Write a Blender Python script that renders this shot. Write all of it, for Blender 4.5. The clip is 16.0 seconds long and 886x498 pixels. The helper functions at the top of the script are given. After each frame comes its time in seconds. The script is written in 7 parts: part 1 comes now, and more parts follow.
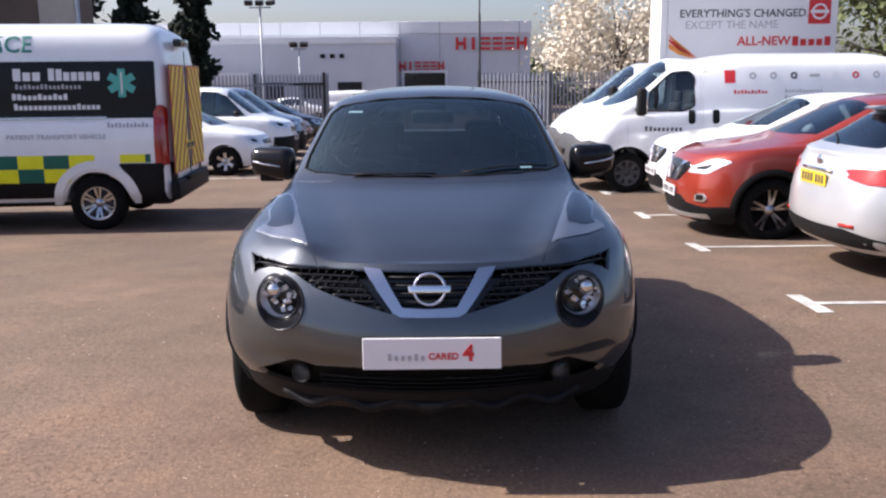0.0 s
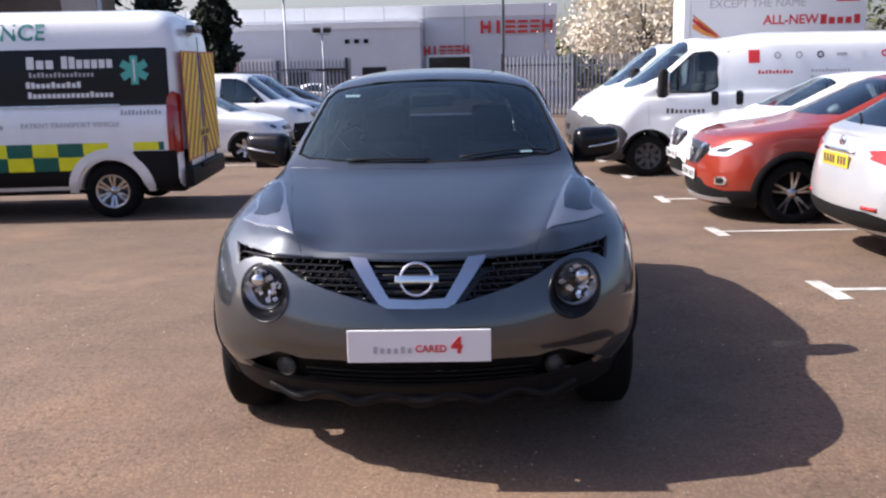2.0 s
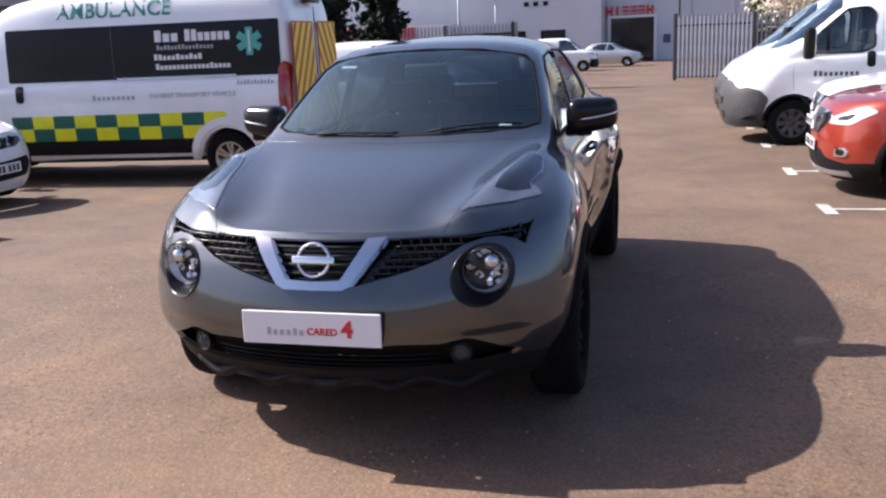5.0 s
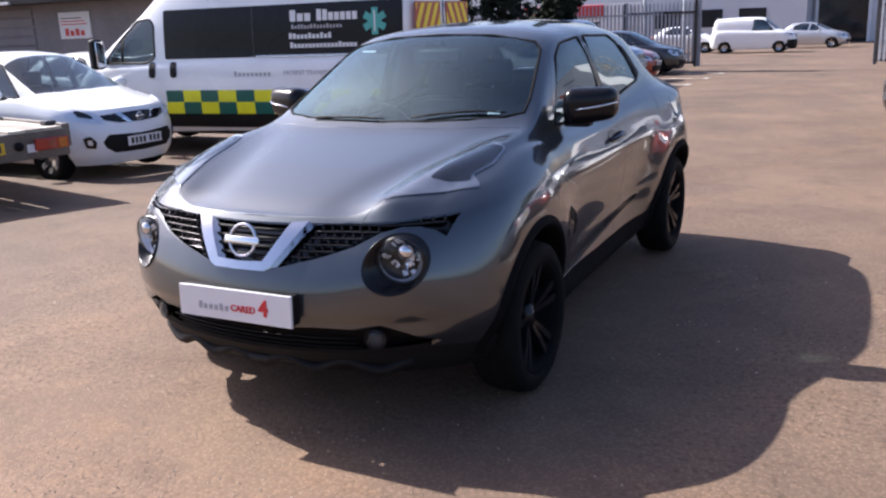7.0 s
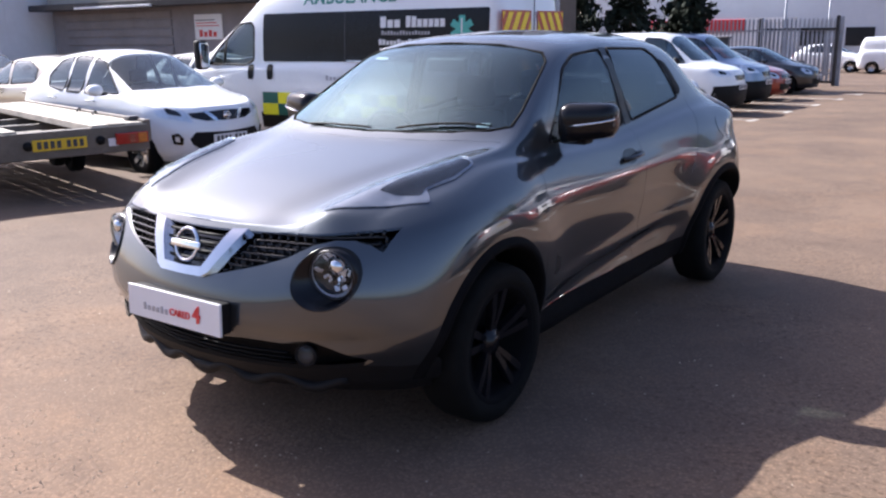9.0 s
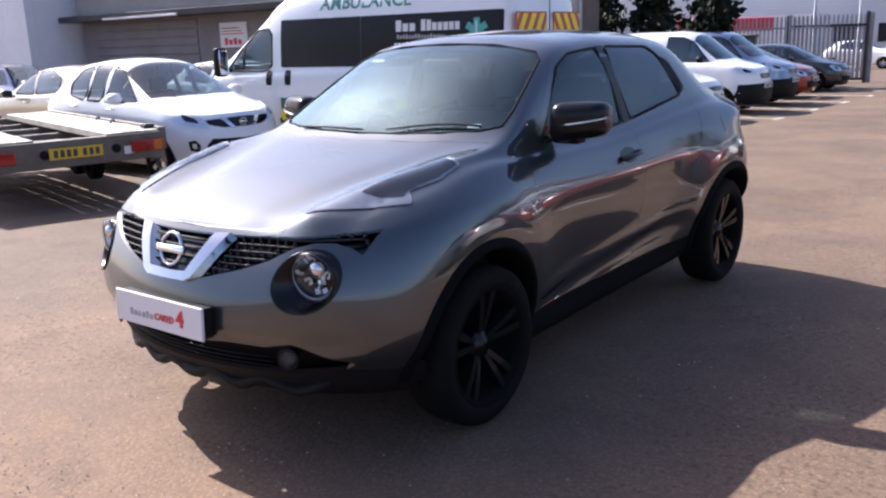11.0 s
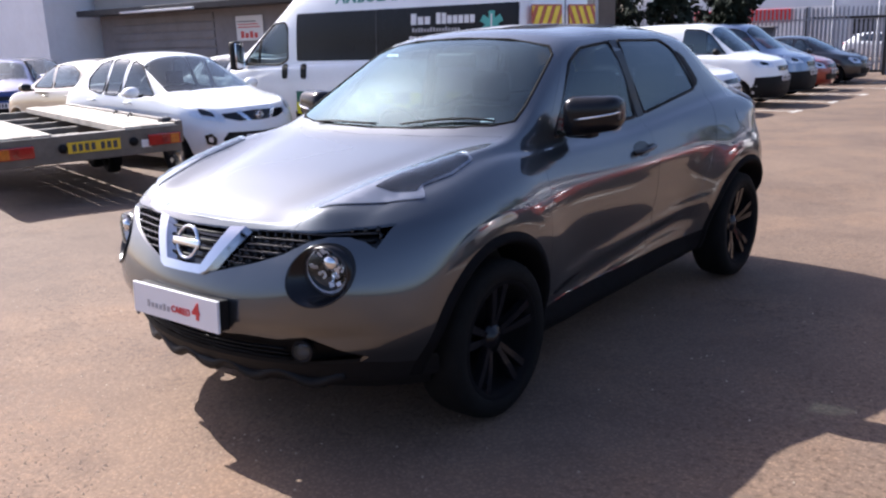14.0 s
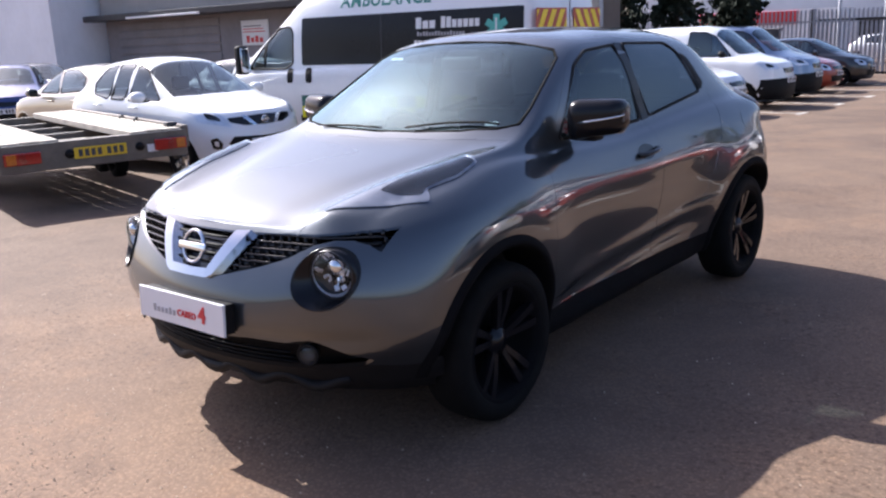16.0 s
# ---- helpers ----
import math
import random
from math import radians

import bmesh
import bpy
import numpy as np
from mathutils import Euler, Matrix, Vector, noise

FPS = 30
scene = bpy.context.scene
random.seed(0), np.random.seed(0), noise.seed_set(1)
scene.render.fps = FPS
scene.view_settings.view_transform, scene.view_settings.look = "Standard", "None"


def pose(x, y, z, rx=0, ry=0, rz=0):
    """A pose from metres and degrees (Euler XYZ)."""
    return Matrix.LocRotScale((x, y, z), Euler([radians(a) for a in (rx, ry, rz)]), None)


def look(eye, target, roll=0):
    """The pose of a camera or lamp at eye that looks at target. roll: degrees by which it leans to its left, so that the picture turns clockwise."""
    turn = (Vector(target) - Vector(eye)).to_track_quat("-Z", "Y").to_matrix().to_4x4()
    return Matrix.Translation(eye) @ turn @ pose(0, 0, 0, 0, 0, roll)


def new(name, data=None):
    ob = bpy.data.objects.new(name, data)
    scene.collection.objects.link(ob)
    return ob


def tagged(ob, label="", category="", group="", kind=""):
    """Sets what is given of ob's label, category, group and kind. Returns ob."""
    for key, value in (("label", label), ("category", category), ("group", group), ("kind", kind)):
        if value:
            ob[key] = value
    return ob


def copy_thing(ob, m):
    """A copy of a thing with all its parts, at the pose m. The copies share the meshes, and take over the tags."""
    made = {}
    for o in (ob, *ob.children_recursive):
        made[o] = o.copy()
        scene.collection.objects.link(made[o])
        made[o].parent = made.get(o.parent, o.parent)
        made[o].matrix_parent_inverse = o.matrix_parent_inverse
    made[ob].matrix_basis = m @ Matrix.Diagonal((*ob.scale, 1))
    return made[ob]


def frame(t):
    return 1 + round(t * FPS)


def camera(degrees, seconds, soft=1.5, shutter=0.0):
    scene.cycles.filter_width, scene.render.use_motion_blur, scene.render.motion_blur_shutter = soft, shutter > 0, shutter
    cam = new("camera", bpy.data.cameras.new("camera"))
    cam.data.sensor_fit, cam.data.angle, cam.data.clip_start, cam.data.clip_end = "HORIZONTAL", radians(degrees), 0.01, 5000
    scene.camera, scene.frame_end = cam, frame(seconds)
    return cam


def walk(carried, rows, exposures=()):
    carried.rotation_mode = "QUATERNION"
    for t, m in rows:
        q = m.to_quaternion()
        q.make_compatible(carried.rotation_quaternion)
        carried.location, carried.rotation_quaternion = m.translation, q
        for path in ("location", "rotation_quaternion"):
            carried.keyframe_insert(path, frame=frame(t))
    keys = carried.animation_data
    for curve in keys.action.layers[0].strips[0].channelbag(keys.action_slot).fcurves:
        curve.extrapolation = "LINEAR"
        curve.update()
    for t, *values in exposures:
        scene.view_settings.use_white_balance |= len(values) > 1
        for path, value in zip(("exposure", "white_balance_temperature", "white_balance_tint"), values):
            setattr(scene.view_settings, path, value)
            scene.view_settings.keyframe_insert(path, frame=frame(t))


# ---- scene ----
cam = camera(53.8, 16.0, soft=2.3)
METRES, EYE, TILT, LEAN, TURN = 3.32, 1.62, 0.0, 0.0, 0.0
ROWS = [
    (0.0, 0.0, 0.0, 0.0, -0.11, -11.11, 0.56),
    (0.5, 0.0043, 0.0016, -0.0, -0.29, -11.09, 0.6),
    (1.0, 0.0123, 0.0014, 0.0001, -0.03, -11.07, 0.85),
    (1.5, 0.0235, 0.0139, -0.0022, 0.53, -11.17, 0.95),
    (2.0, 0.0461, 0.0406, -0.0047, 1.61, -12.07, 1.24),
    (2.5, 0.0743, 0.0583, -0.0024, 2.18, -13.87, 1.69),
    (3.0, 0.1396, 0.053, 0.0, 4.27, -13.27, 2.23),
    (3.5, 0.1986, 0.0506, 0.0, 6.91, -13.33, 2.33),
    (4.0, 0.2507, 0.0757, -0.0021, 9.59, -13.8, 2.67),
    (6.5, 0.5673, 0.2072, -0.0079, 22.63, -14.38, 1.8),
    (7.0, 0.643, 0.2387, -0.006, 26.7, -14.86, 2.31),
    (7.5, 0.68, 0.2742, -0.0104, 28.2, -14.83, 2.8),
    (8.0, 0.7008, 0.3258, -0.015, 29.27, -14.8, 1.58),
    (8.5, 0.7385, 0.3581, -0.0137, 31.36, -15.02, 2.01),
    (9.0, 0.7939, 0.3916, -0.0144, 35.68, -14.03, 0.93),
    (11.5, 0.8332, 0.4309, -0.021, 37.54, -13.75, 2.05),
    (12.0, 0.8358, 0.4259, -0.0192, 37.52, -13.71, 2.18),
    (12.5, 0.8368, 0.4261, -0.0188, 37.82, -13.79, 2.23),
    (13.0, 0.8377, 0.4266, -0.0183, 38.14, -13.95, 2.25),
    (13.5, 0.8385, 0.4266, -0.0178, 38.42, -14.07, 2.23),
    (14.0, 0.8386, 0.4265, -0.0175, 38.51, -14.16, 2.14),
    (14.5, 0.8391, 0.4268, -0.0173, 38.73, -14.28, 2.09),
    (15.0, 0.839, 0.4273, -0.0174, 38.75, -14.3, 2.11),
    (15.5, 0.8394, 0.4271, -0.0177, 38.75, -14.11, 2.3),
    (16.0, 0.8403, 0.4258, -0.0175, 38.83, -13.92, 2.4),
]
walk(cam, [(t, pose(0, 0, EYE, TILT, LEAN, TURN) @ pose(METRES * x, METRES * y, METRES * z, 90 + pitch, roll, yaw)) for t, x, y, z, yaw, pitch, roll in ROWS],
     exposures=[(0.0, 0.93, 6500, 12), (4.0, 0.99, 6500, 12), (6.5, 1.11, 6400, 12), (9.0, 1.23, 6310, 12), (16.0, 1.21, 6310, 12)])

# ---- light ----
SUN_EL, SUN_FROM = 42.5, Vector((-1.0, 0.09, 0.0)).normalized()
world = bpy.data.worlds.new("world")
scene.world = world
world.use_nodes = True
wn = world.node_tree
sky = wn.nodes.new("ShaderNodeTexSky")
sky.sky_type, sky.sun_disc = "NISHITA", False
sky.sun_elevation = radians(SUN_EL)
sky.sun_rotation = math.atan2(SUN_FROM.x, SUN_FROM.y)
sky.air_density, sky.dust_density, sky.ozone_density = 1.0, 2.6, 4.5
tone = wn.nodes.new("ShaderNodeMix")
tone.data_type, tone.blend_type = "RGBA", "MULTIPLY"
tone.inputs["Factor"].default_value, tone.inputs["B"].default_value = 1.0, (1.10, 0.98, 1.00, 1)
wn.links.new(sky.outputs[0], tone.inputs["A"])
wn.links.new(tone.outputs["Result"], wn.nodes["Background"].inputs[0])
wn.nodes["Background"].inputs[1].default_value = 0.100
sun_data = bpy.data.lights.new("sun", "SUN")
sun_data.energy, sun_data.angle, sun_data.color = 4.8, radians(0.55), (1.0, 0.955, 0.915)
sun = new("sun", sun_data)
sun_dir = SUN_FROM * math.cos(radians(SUN_EL)) + Vector((0, 0, math.sin(radians(SUN_EL))))
sun.matrix_world = look(sun_dir * 60, (0, 0, 0))

# ---- materials ----
def mat(name, color, rough=0.5, metal=0.0, coat=0.0, vary=0.0, scale=8.0, bump=0.0, bump_scale=60.0, second=None, spec=0.5, alpha=None):
    """Principled paint: colour broken up at two scales, with fine relief."""
    m = bpy.data.materials.new(name)
    m.use_nodes = True
    t = m.node_tree
    p = t.nodes["Principled BSDF"]
    p.inputs["Base Color"].default_value = (*color, 1)
    p.inputs["Roughness"].default_value = rough
    p.inputs["Metallic"].default_value = metal
    p.inputs["Coat Weight"].default_value = coat
    p.inputs["Coat Roughness"].default_value = 0.04
    p.inputs["Specular IOR Level"].default_value = spec
    if vary or second or bump:
        tc = t.nodes.new("ShaderNodeTexCoord")
        src = tc.outputs["Object"]
    if vary or second:
        a, b, mul = t.nodes.new("ShaderNodeTexNoise"), t.nodes.new("ShaderNodeTexNoise"), t.nodes.new("ShaderNodeMath")
        a.inputs["Scale"].default_value, b.inputs["Scale"].default_value = scale, scale * 9
        a.inputs["Detail"].default_value, b.inputs["Detail"].default_value = 4, 3
        t.links.new(src, a.inputs["Vector"]), t.links.new(src, b.inputs["Vector"])
        mul.operation = "MULTIPLY_ADD"
        mul.inputs[1].default_value = 0.4
        t.links.new(b.outputs["Fac"], mul.inputs[0]), t.links.new(a.outputs["Fac"], mul.inputs[2])
        ramp = t.nodes.new("ShaderNodeValToRGB")
        other = second if second else [c * (1 - vary) for c in color]
        ramp.color_ramp.elements[0].position, ramp.color_ramp.elements[1].position = 0.5, 0.9
        ramp.color_ramp.elements[0].color = (*other, 1)
        ramp.color_ramp.elements[1].color = (*color, 1)
        t.links.new(mul.outputs[0], ramp.inputs[0]), t.links.new(ramp.outputs[0], p.inputs["Base Color"])
    if bump:
        n, bn = t.nodes.new("ShaderNodeTexNoise"), t.nodes.new("ShaderNodeBump")
        n.inputs["Scale"].default_value, n.inputs["Detail"].default_value = bump_scale, 6
        bn.inputs["Strength"].default_value, bn.inputs["Distance"].default_value = bump, 0.01
        t.links.new(src, n.inputs["Vector"]), t.links.new(n.outputs["Fac"], bn.inputs["Height"]), t.links.new(bn.outputs[0], p.inputs["Normal"])
    return m


def glass_mat(name, tint, gloss_rough=0.01, ior=1.5, haze=0.0, sheen=(0.86, 0.96, 1.0)):
    """A thin pane: tinted see-through with a mirror gloss that grows towards grazing, and a teal rough gloss put in as
    sun haze.
    """
    m = bpy.data.materials.new(name)
    m.use_nodes = True
    t = m.node_tree
    t.nodes.remove(t.nodes["Principled BSDF"])
    tr, gl, lw, pw, fr, mx = (t.nodes.new(k) for k in ("ShaderNodeBsdfTransparent", "ShaderNodeBsdfGlossy", "ShaderNodeLayerWeight", "ShaderNodeMath", "ShaderNodeMath", "ShaderNodeMixShader"))
    tr.inputs[0].default_value = (*tint, 1)
    gl.inputs["Roughness"].default_value = gloss_rough
    gl.inputs["Color"].default_value = (*sheen, 1)
    f0 = ((ior - 1) / (ior + 1)) ** 2
    lw.inputs["Blend"].default_value = 0.5
    pw.operation, fr.operation = "POWER", "MULTIPLY_ADD"
    pw.inputs[1].default_value, fr.inputs[1].default_value, fr.inputs[2].default_value = 4.5, 1 - f0, f0
    t.links.new(lw.outputs["Facing"], pw.inputs[0]), t.links.new(pw.outputs[0], fr.inputs[0])
    t.links.new(fr.outputs[0], mx.inputs[0]), t.links.new(tr.outputs[0], mx.inputs[1]), t.links.new(gl.outputs[0], mx.inputs[2])
    out = mx.outputs[0]
    if haze:
        df, m2, nz, mul, tc = (t.nodes.new(k) for k in ("ShaderNodeBsdfGlossy", "ShaderNodeMixShader", "ShaderNodeTexNoise", "ShaderNodeMath", "ShaderNodeTexCoord"))
        df.inputs["Color"].default_value, df.inputs["Roughness"].default_value = (0.55, 0.80, 0.88, 1), 0.46
        nz.inputs["Scale"].default_value, nz.inputs["Detail"].default_value = 2.5, 5
        mul.operation = "MULTIPLY"
        mul.inputs[1].default_value = haze * 2
        t.links.new(tc.outputs["Object"], nz.inputs["Vector"]), t.links.new(nz.outputs["Fac"], mul.inputs[0]), t.links.new(mul.outputs[0], m2.inputs[0])
        t.links.new(out, m2.inputs[1]), t.links.new(df.outputs[0], m2.inputs[2])
        out = m2.outputs[0]
    t.links.new(out, t.nodes["Material Output"].inputs[0])
    return m


def paint(name, color, metal=0.0, rough=0.3):
    return mat(name, color, rough, metal, 1.0, vary=0.06, scale=3.0)


GUN = paint("gunmetal_paint", (0.045, 0.053, 0.062), 0.94, 0.46)
GUN.node_tree.nodes["Principled BSDF"].inputs["Coat IOR"].default_value = 1.85
GUN.node_tree.nodes["Principled BSDF"].inputs["Coat Roughness"].default_value = 0.025
LAMPSILVER = mat("lamp_silver", (0.27, 0.28, 0.31), 0.30, 0.75, vary=0.12, scale=30)
LAMPGREY = mat("lamp_inner_grey", (0.030, 0.031, 0.036), 0.25, 0.2, vary=0.3, scale=40)
WHITE = paint("white_paint", (0.84, 0.85, 0.86))
RED = paint("red_paint", (0.30, 0.032, 0.015), 0.3)
PEARL = paint("pearl_silver_paint", (0.56, 0.57, 0.59), 0.45)
SILVER = paint("silver_paint", (0.55, 0.56, 0.58), 0.7)
BLUEGREY = paint("bluegrey_paint", (0.22, 0.29, 0.4), 0.5)
NAVY = paint("navy_paint", (0.02, 0.04, 0.16), 0.3)
BLACKP = paint("black_paint", (0.012, 0.012, 0.015))
BEIGE = paint("champagne_paint", (0.42, 0.37, 0.29), 0.6)
CHROME = mat("chrome", (0.8, 0.81, 0.83), 0.06, 1.0)
VEECHROME = mat("bright_trim_chrome", (0.56, 0.57, 0.60), 0.10, 1.0)
ALLOY = mat("alloy", (0.5, 0.5, 0.52), 0.25, 1.0, vary=0.15)
BLACK = mat("black_plastic", (0.008, 0.008, 0.009), 0.6, vary=0.3, scale=20, bump=0.15, bump_scale=400, spec=0.2)
MIRRORBLACK = mat("satin_black_cover", (0.007, 0.007, 0.009), 0.22, vary=0.2, scale=9, spec=0.3)
GLOSSBLACK = mat("gloss_black", (0.010, 0.010, 0.011), 0.14, vary=0.2, scale=9)
GREYPL = mat("grey_plastic", (0.058, 0.058, 0.062), 0.55, vary=0.3, scale=12, bump=0.2, bump_scale=300)
RUBBER = mat("tyre_rubber", (0.007, 0.007, 0.007), 0.85, vary=0.4, scale=15, bump=0.3, bump_scale=120, spec=0.15)
BANDBLACK = mat("black_window_film", (0.008, 0.008, 0.010), 0.25, vary=0.2, spec=0.25)
CABIN = mat("cabin_trim", (0.012, 0.012, 0.013), 0.75, vary=0.3, scale=6)
SEATCLOTH = mat("seat_cloth", (0.018, 0.018, 0.022), 0.9, vary=0.3, scale=30, bump=0.3, bump_scale=500)
GLASS = glass_mat("tinted_glass", (0.52, 0.60, 0.60), 0.01, 1.75)
SIDEGLASS = glass_mat("side_glass", (0.30, 0.36, 0.38), 0.01, 1.9)
DARKGLASS = glass_mat("privacy_glass", (0.08, 0.09, 0.10), 0.01, 1.75)
SCREEN = glass_mat("windscreen_glass", (0.58, 0.73, 0.75), 0.012, 1.7, 0.022, (0.78, 0.95, 1.0))
DOORGLASS = glass_mat("door_glass", (0.17, 0.23, 0.23), 0.01, 1.7)
LENS = glass_mat("lamp_lens", (0.93, 0.95, 0.97), 0.02, 1.45)
REFLECTOR = mat("lamp_reflector", (0.82, 0.83, 0.86), 0.36, 0.65, vary=0.2, scale=25)
REDLENS = mat("red_lens", (0.42, 0.02, 0.015), 0.12, coat=0.8, vary=0.3, scale=40)
AMBERLENS = mat("amber_lens", (0.6, 0.17, 0.02), 0.15, coat=0.6, vary=0.3, scale=40)
PLATEWHITE = mat("plate_white", (0.78, 0.77, 0.78), 0.35, vary=0.05)
PLATEYELLOW = mat("plate_yellow", (0.75, 0.5, 0.03), 0.35, vary=0.1)
PRINTRED = mat("print_red", (0.62, 0.03, 0.035), 0.4, vary=0.1)
PRINTGREY = mat("print_grey", (0.42, 0.41, 0.43), 0.4, vary=0.1)
PRINTDARK = mat("print_dark", (0.05, 0.05, 0.055), 0.4, vary=0.1)
PRINTWHITE = mat("print_white", (0.75, 0.75, 0.76), 0.4, vary=0.05)
PRINTTEAL = mat("print_teal", (0.03, 0.22, 0.18), 0.4, vary=0.1)
CHECKGREEN = mat("reflective_green", (0.008, 0.12, 0.085), 0.35, vary=0.12)
CHECKYELLOW = mat("reflective_yellow", (0.85, 0.82, 0.02), 0.35, vary=0.1)
STRIPEYELLOW = mat("chevron_yellow", (0.90, 0.70, 0.04), 0.35, vary=0.1)
STRIPERED = mat("chevron_red", (0.46, 0.08, 0.05), 0.35, vary=0.15)


# ---- mesh helpers ----
def mesh_of(name, bm, material, smooth=True):
    nl = bm.verts.layers.float_vector.get("nrm")
    bm.normal_update()
    normals = [v[nl].normalized() if nl and v[nl].length > 0.1 else v.normal.copy() for v in bm.verts] if nl else None
    me = bpy.data.meshes.new(name)
    for f in bm.faces:
        f.smooth = smooth
    bm.to_mesh(me)
    bm.free()
    if normals:
        me.normals_split_custom_set_from_vertices(normals)
    me.materials.append(material)
    return me


def part(name, bm, material, parent, label="", smooth=True):
    """One mesh object under a thing or a part."""
    ob = new(name, mesh_of(name, bm, material, smooth))
    ob.parent = parent
    if label:
        ob["label"] = label
    return ob


def share(name, ob, parent, m):
    """Another part on the same mesh."""
    o = new(name, ob.data)
    o.parent, o.matrix_basis = parent, m
    return o


def thing(name, m, label, category, group="", kind=""):
    e = tagged(new(name), label, category, group, kind)
    e.empty_display_size = 0.2
    e.matrix_basis = m
    return e


def add_box(bm, x0, x1, y0, y1, z0, z1, bevel=0.0, m=None, seg=2):
    b = bmesh.new()
    bmesh.ops.create_cube(b, size=1)
    for v in b.verts:
        v.co = Vector(((x0 + x1) / 2 + v.co.x * (x1 - x0), (y0 + y1) / 2 + v.co.y * (y1 - y0), (z0 + z1) / 2 + v.co.z * (z1 - z0)))
    if bevel:
        bmesh.ops.bevel(b, geom=b.edges[:], offset=bevel, segments=seg, affect="EDGES", profile=0.6)
    return join(bm, b, m)


def join(bm, b, m=None):
    """Adds the mesh b to bm."""
    made = {v: bm.verts.new(m @ v.co if m else v.co) for v in b.verts}
    for f in b.faces:
        try:
            bm.faces.new([made[v] for v in f.verts])
        except ValueError:
            pass
    b.free()
    return bm


def boxed(*a, **k):
    return add_box(bmesh.new(), *a, **k)


def lathe(profile, n=32, axis="x", close=False):
    """A turned shape: profile of (radius, along) round an axis."""
    bm = bmesh.new()
    rings = []
    for r, h in profile:
        ring = []
        for i in range(n):
            a = 2 * math.pi * i / n
            c, s = r * math.cos(a), r * math.sin(a)
            ring.append(bm.verts.new({"x": (h, c, s), "y": (c, h, s), "z": (c, s, h)}[axis]))
        rings.append(ring)
    pairs = list(zip(rings, rings[1:])) + ([(rings[-1], rings[0])] if close else [])
    for a, b in pairs:
        for i in range(n):
            j = (i + 1) % n
            bm.faces.new((a[i], a[j], b[j], b[i]))
    bmesh.ops.remove_doubles(bm, verts=bm.verts[:], dist=1e-5)
    bmesh.ops.recalc_face_normals(bm, faces=bm.faces[:])
    return bm


def sweep(points, w, h, up=(0, 0, 1), bm=None, bevel=True):
    """A bar of width w and height h along a line of points, with chamfered edges."""
    bm = bm or bmesh.new()
    pts, up = [Vector(p) for p in points], Vector(up)
    k = 0.3 if bevel else 0.0
    prof = [(-.5, -.5 + k), (-.5 + k, -.5), (.5 - k, -.5), (.5, -.5 + k), (.5, .5 - k), (.5 - k, .5), (-.5 + k, .5), (-.5, .5 - k)] if bevel else [(-.5, -.5), (.5, -.5), (.5, .5), (-.5, .5)]
    rings = []
    for i, p in enumerate(pts):
        d = (pts[min(i + 1, len(pts) - 1)] - pts[max(i - 1, 0)]).normalized()
        side = d.cross(up).normalized()
        v = side.cross(d).normalized()
        rings.append([bm.verts.new(p + side * a * w + v * b * h) for a, b in prof])
    n = len(prof)
    for a, b in zip(rings, rings[1:]):
        for i in range(n):
            bm.faces.new((a[i], a[(i + 1) % n], b[(i + 1) % n], b[i]))
    bm.faces.new(rings[0]), bm.faces.new(rings[-1])
    bmesh.ops.recalc_face_normals(bm, faces=bm.faces[:])
    return bm


def tube(points, r, n=8, bm=None):
    bm = bm or bmesh.new()
    pts = [Vector(p) for p in points]
    rings = []
    for i, p in enumerate(pts):
        d = (pts[min(i + 1, len(pts) - 1)] - pts[max(i - 1, 0)]).normalized()
        s = d.cross(Vector((0.31, 0.2, 0.93))).normalized()
        v = s.cross(d)
        rr = r[i] if isinstance(r, (list, tuple)) else r
        rings.append([bm.verts.new(p + s * rr * math.cos(2 * math.pi * k / n) + v * rr * math.sin(2 * math.pi * k / n)) for k in range(n)])
    for a, b in zip(rings, rings[1:]):
        for i in range(n):
            bm.faces.new((a[i], a[(i + 1) % n], b[(i + 1) % n], b[i]))
    bm.faces.new(rings[0]), bm.faces.new(rings[-1])
    bmesh.ops.recalc_face_normals(bm, faces=bm.faces[:])
    return bm


def prism(poly, axis, d0, d1, bevel=0.0):
    """A flat outline given thickness along an axis. poly holds the other two coordinates."""
    bm = bmesh.new()
    def at(u, v, d):
        return {"x": (d, u, v), "y": (u, d, v), "z": (u, v, d)}[axis]
    a, b = [bm.verts.new(at(u, v, d0)) for u, v in poly], [bm.verts.new(at(u, v, d1)) for u, v in poly]
    n = len(poly)
    bm.faces.new(a), bm.faces.new(b)
    for i in range(n):
        bm.faces.new((a[i], a[(i + 1) % n], b[(i + 1) % n], b[i]))
    bmesh.ops.recalc_face_normals(bm, faces=bm.faces[:])
    if bevel:
        bmesh.ops.bevel(bm, geom=bm.edges[:], offset=bevel, segments=2, affect="EDGES")
    return bm


def inside(poly, u, v):
    hit = False
    for (a, b), (c, d) in zip(poly, poly[1:] + poly[:1]):
        if (b > v) != (d > v) and u < (c - a) * (v - b) / (d - b) + a:
            hit = not hit
    return hit


def rounded(poly, r, n=4):
    """The outline with its corners rounded."""
    out = []
    for i, p in enumerate(poly):
        p, a, b = Vector(p), Vector(poly[i - 1]), Vector(poly[(i + 1) % len(poly)])
        q = min(r, (a - p).length * 0.45, (b - p).length * 0.45)
        s, e = p + (a - p).normalized() * q, p + (b - p).normalized() * q
        for k in range(n + 1):
            t = k / n
            out.append(tuple(s * (1 - t) ** 2 + p * 2 * t * (1 - t) + e * t * t))
    return out


def circle(u, v, r, n=28, ry=None):
    return [(u + r * math.cos(2 * math.pi * i / n), v + (ry or r) * math.sin(2 * math.pi * i / n)) for i in range(n)]


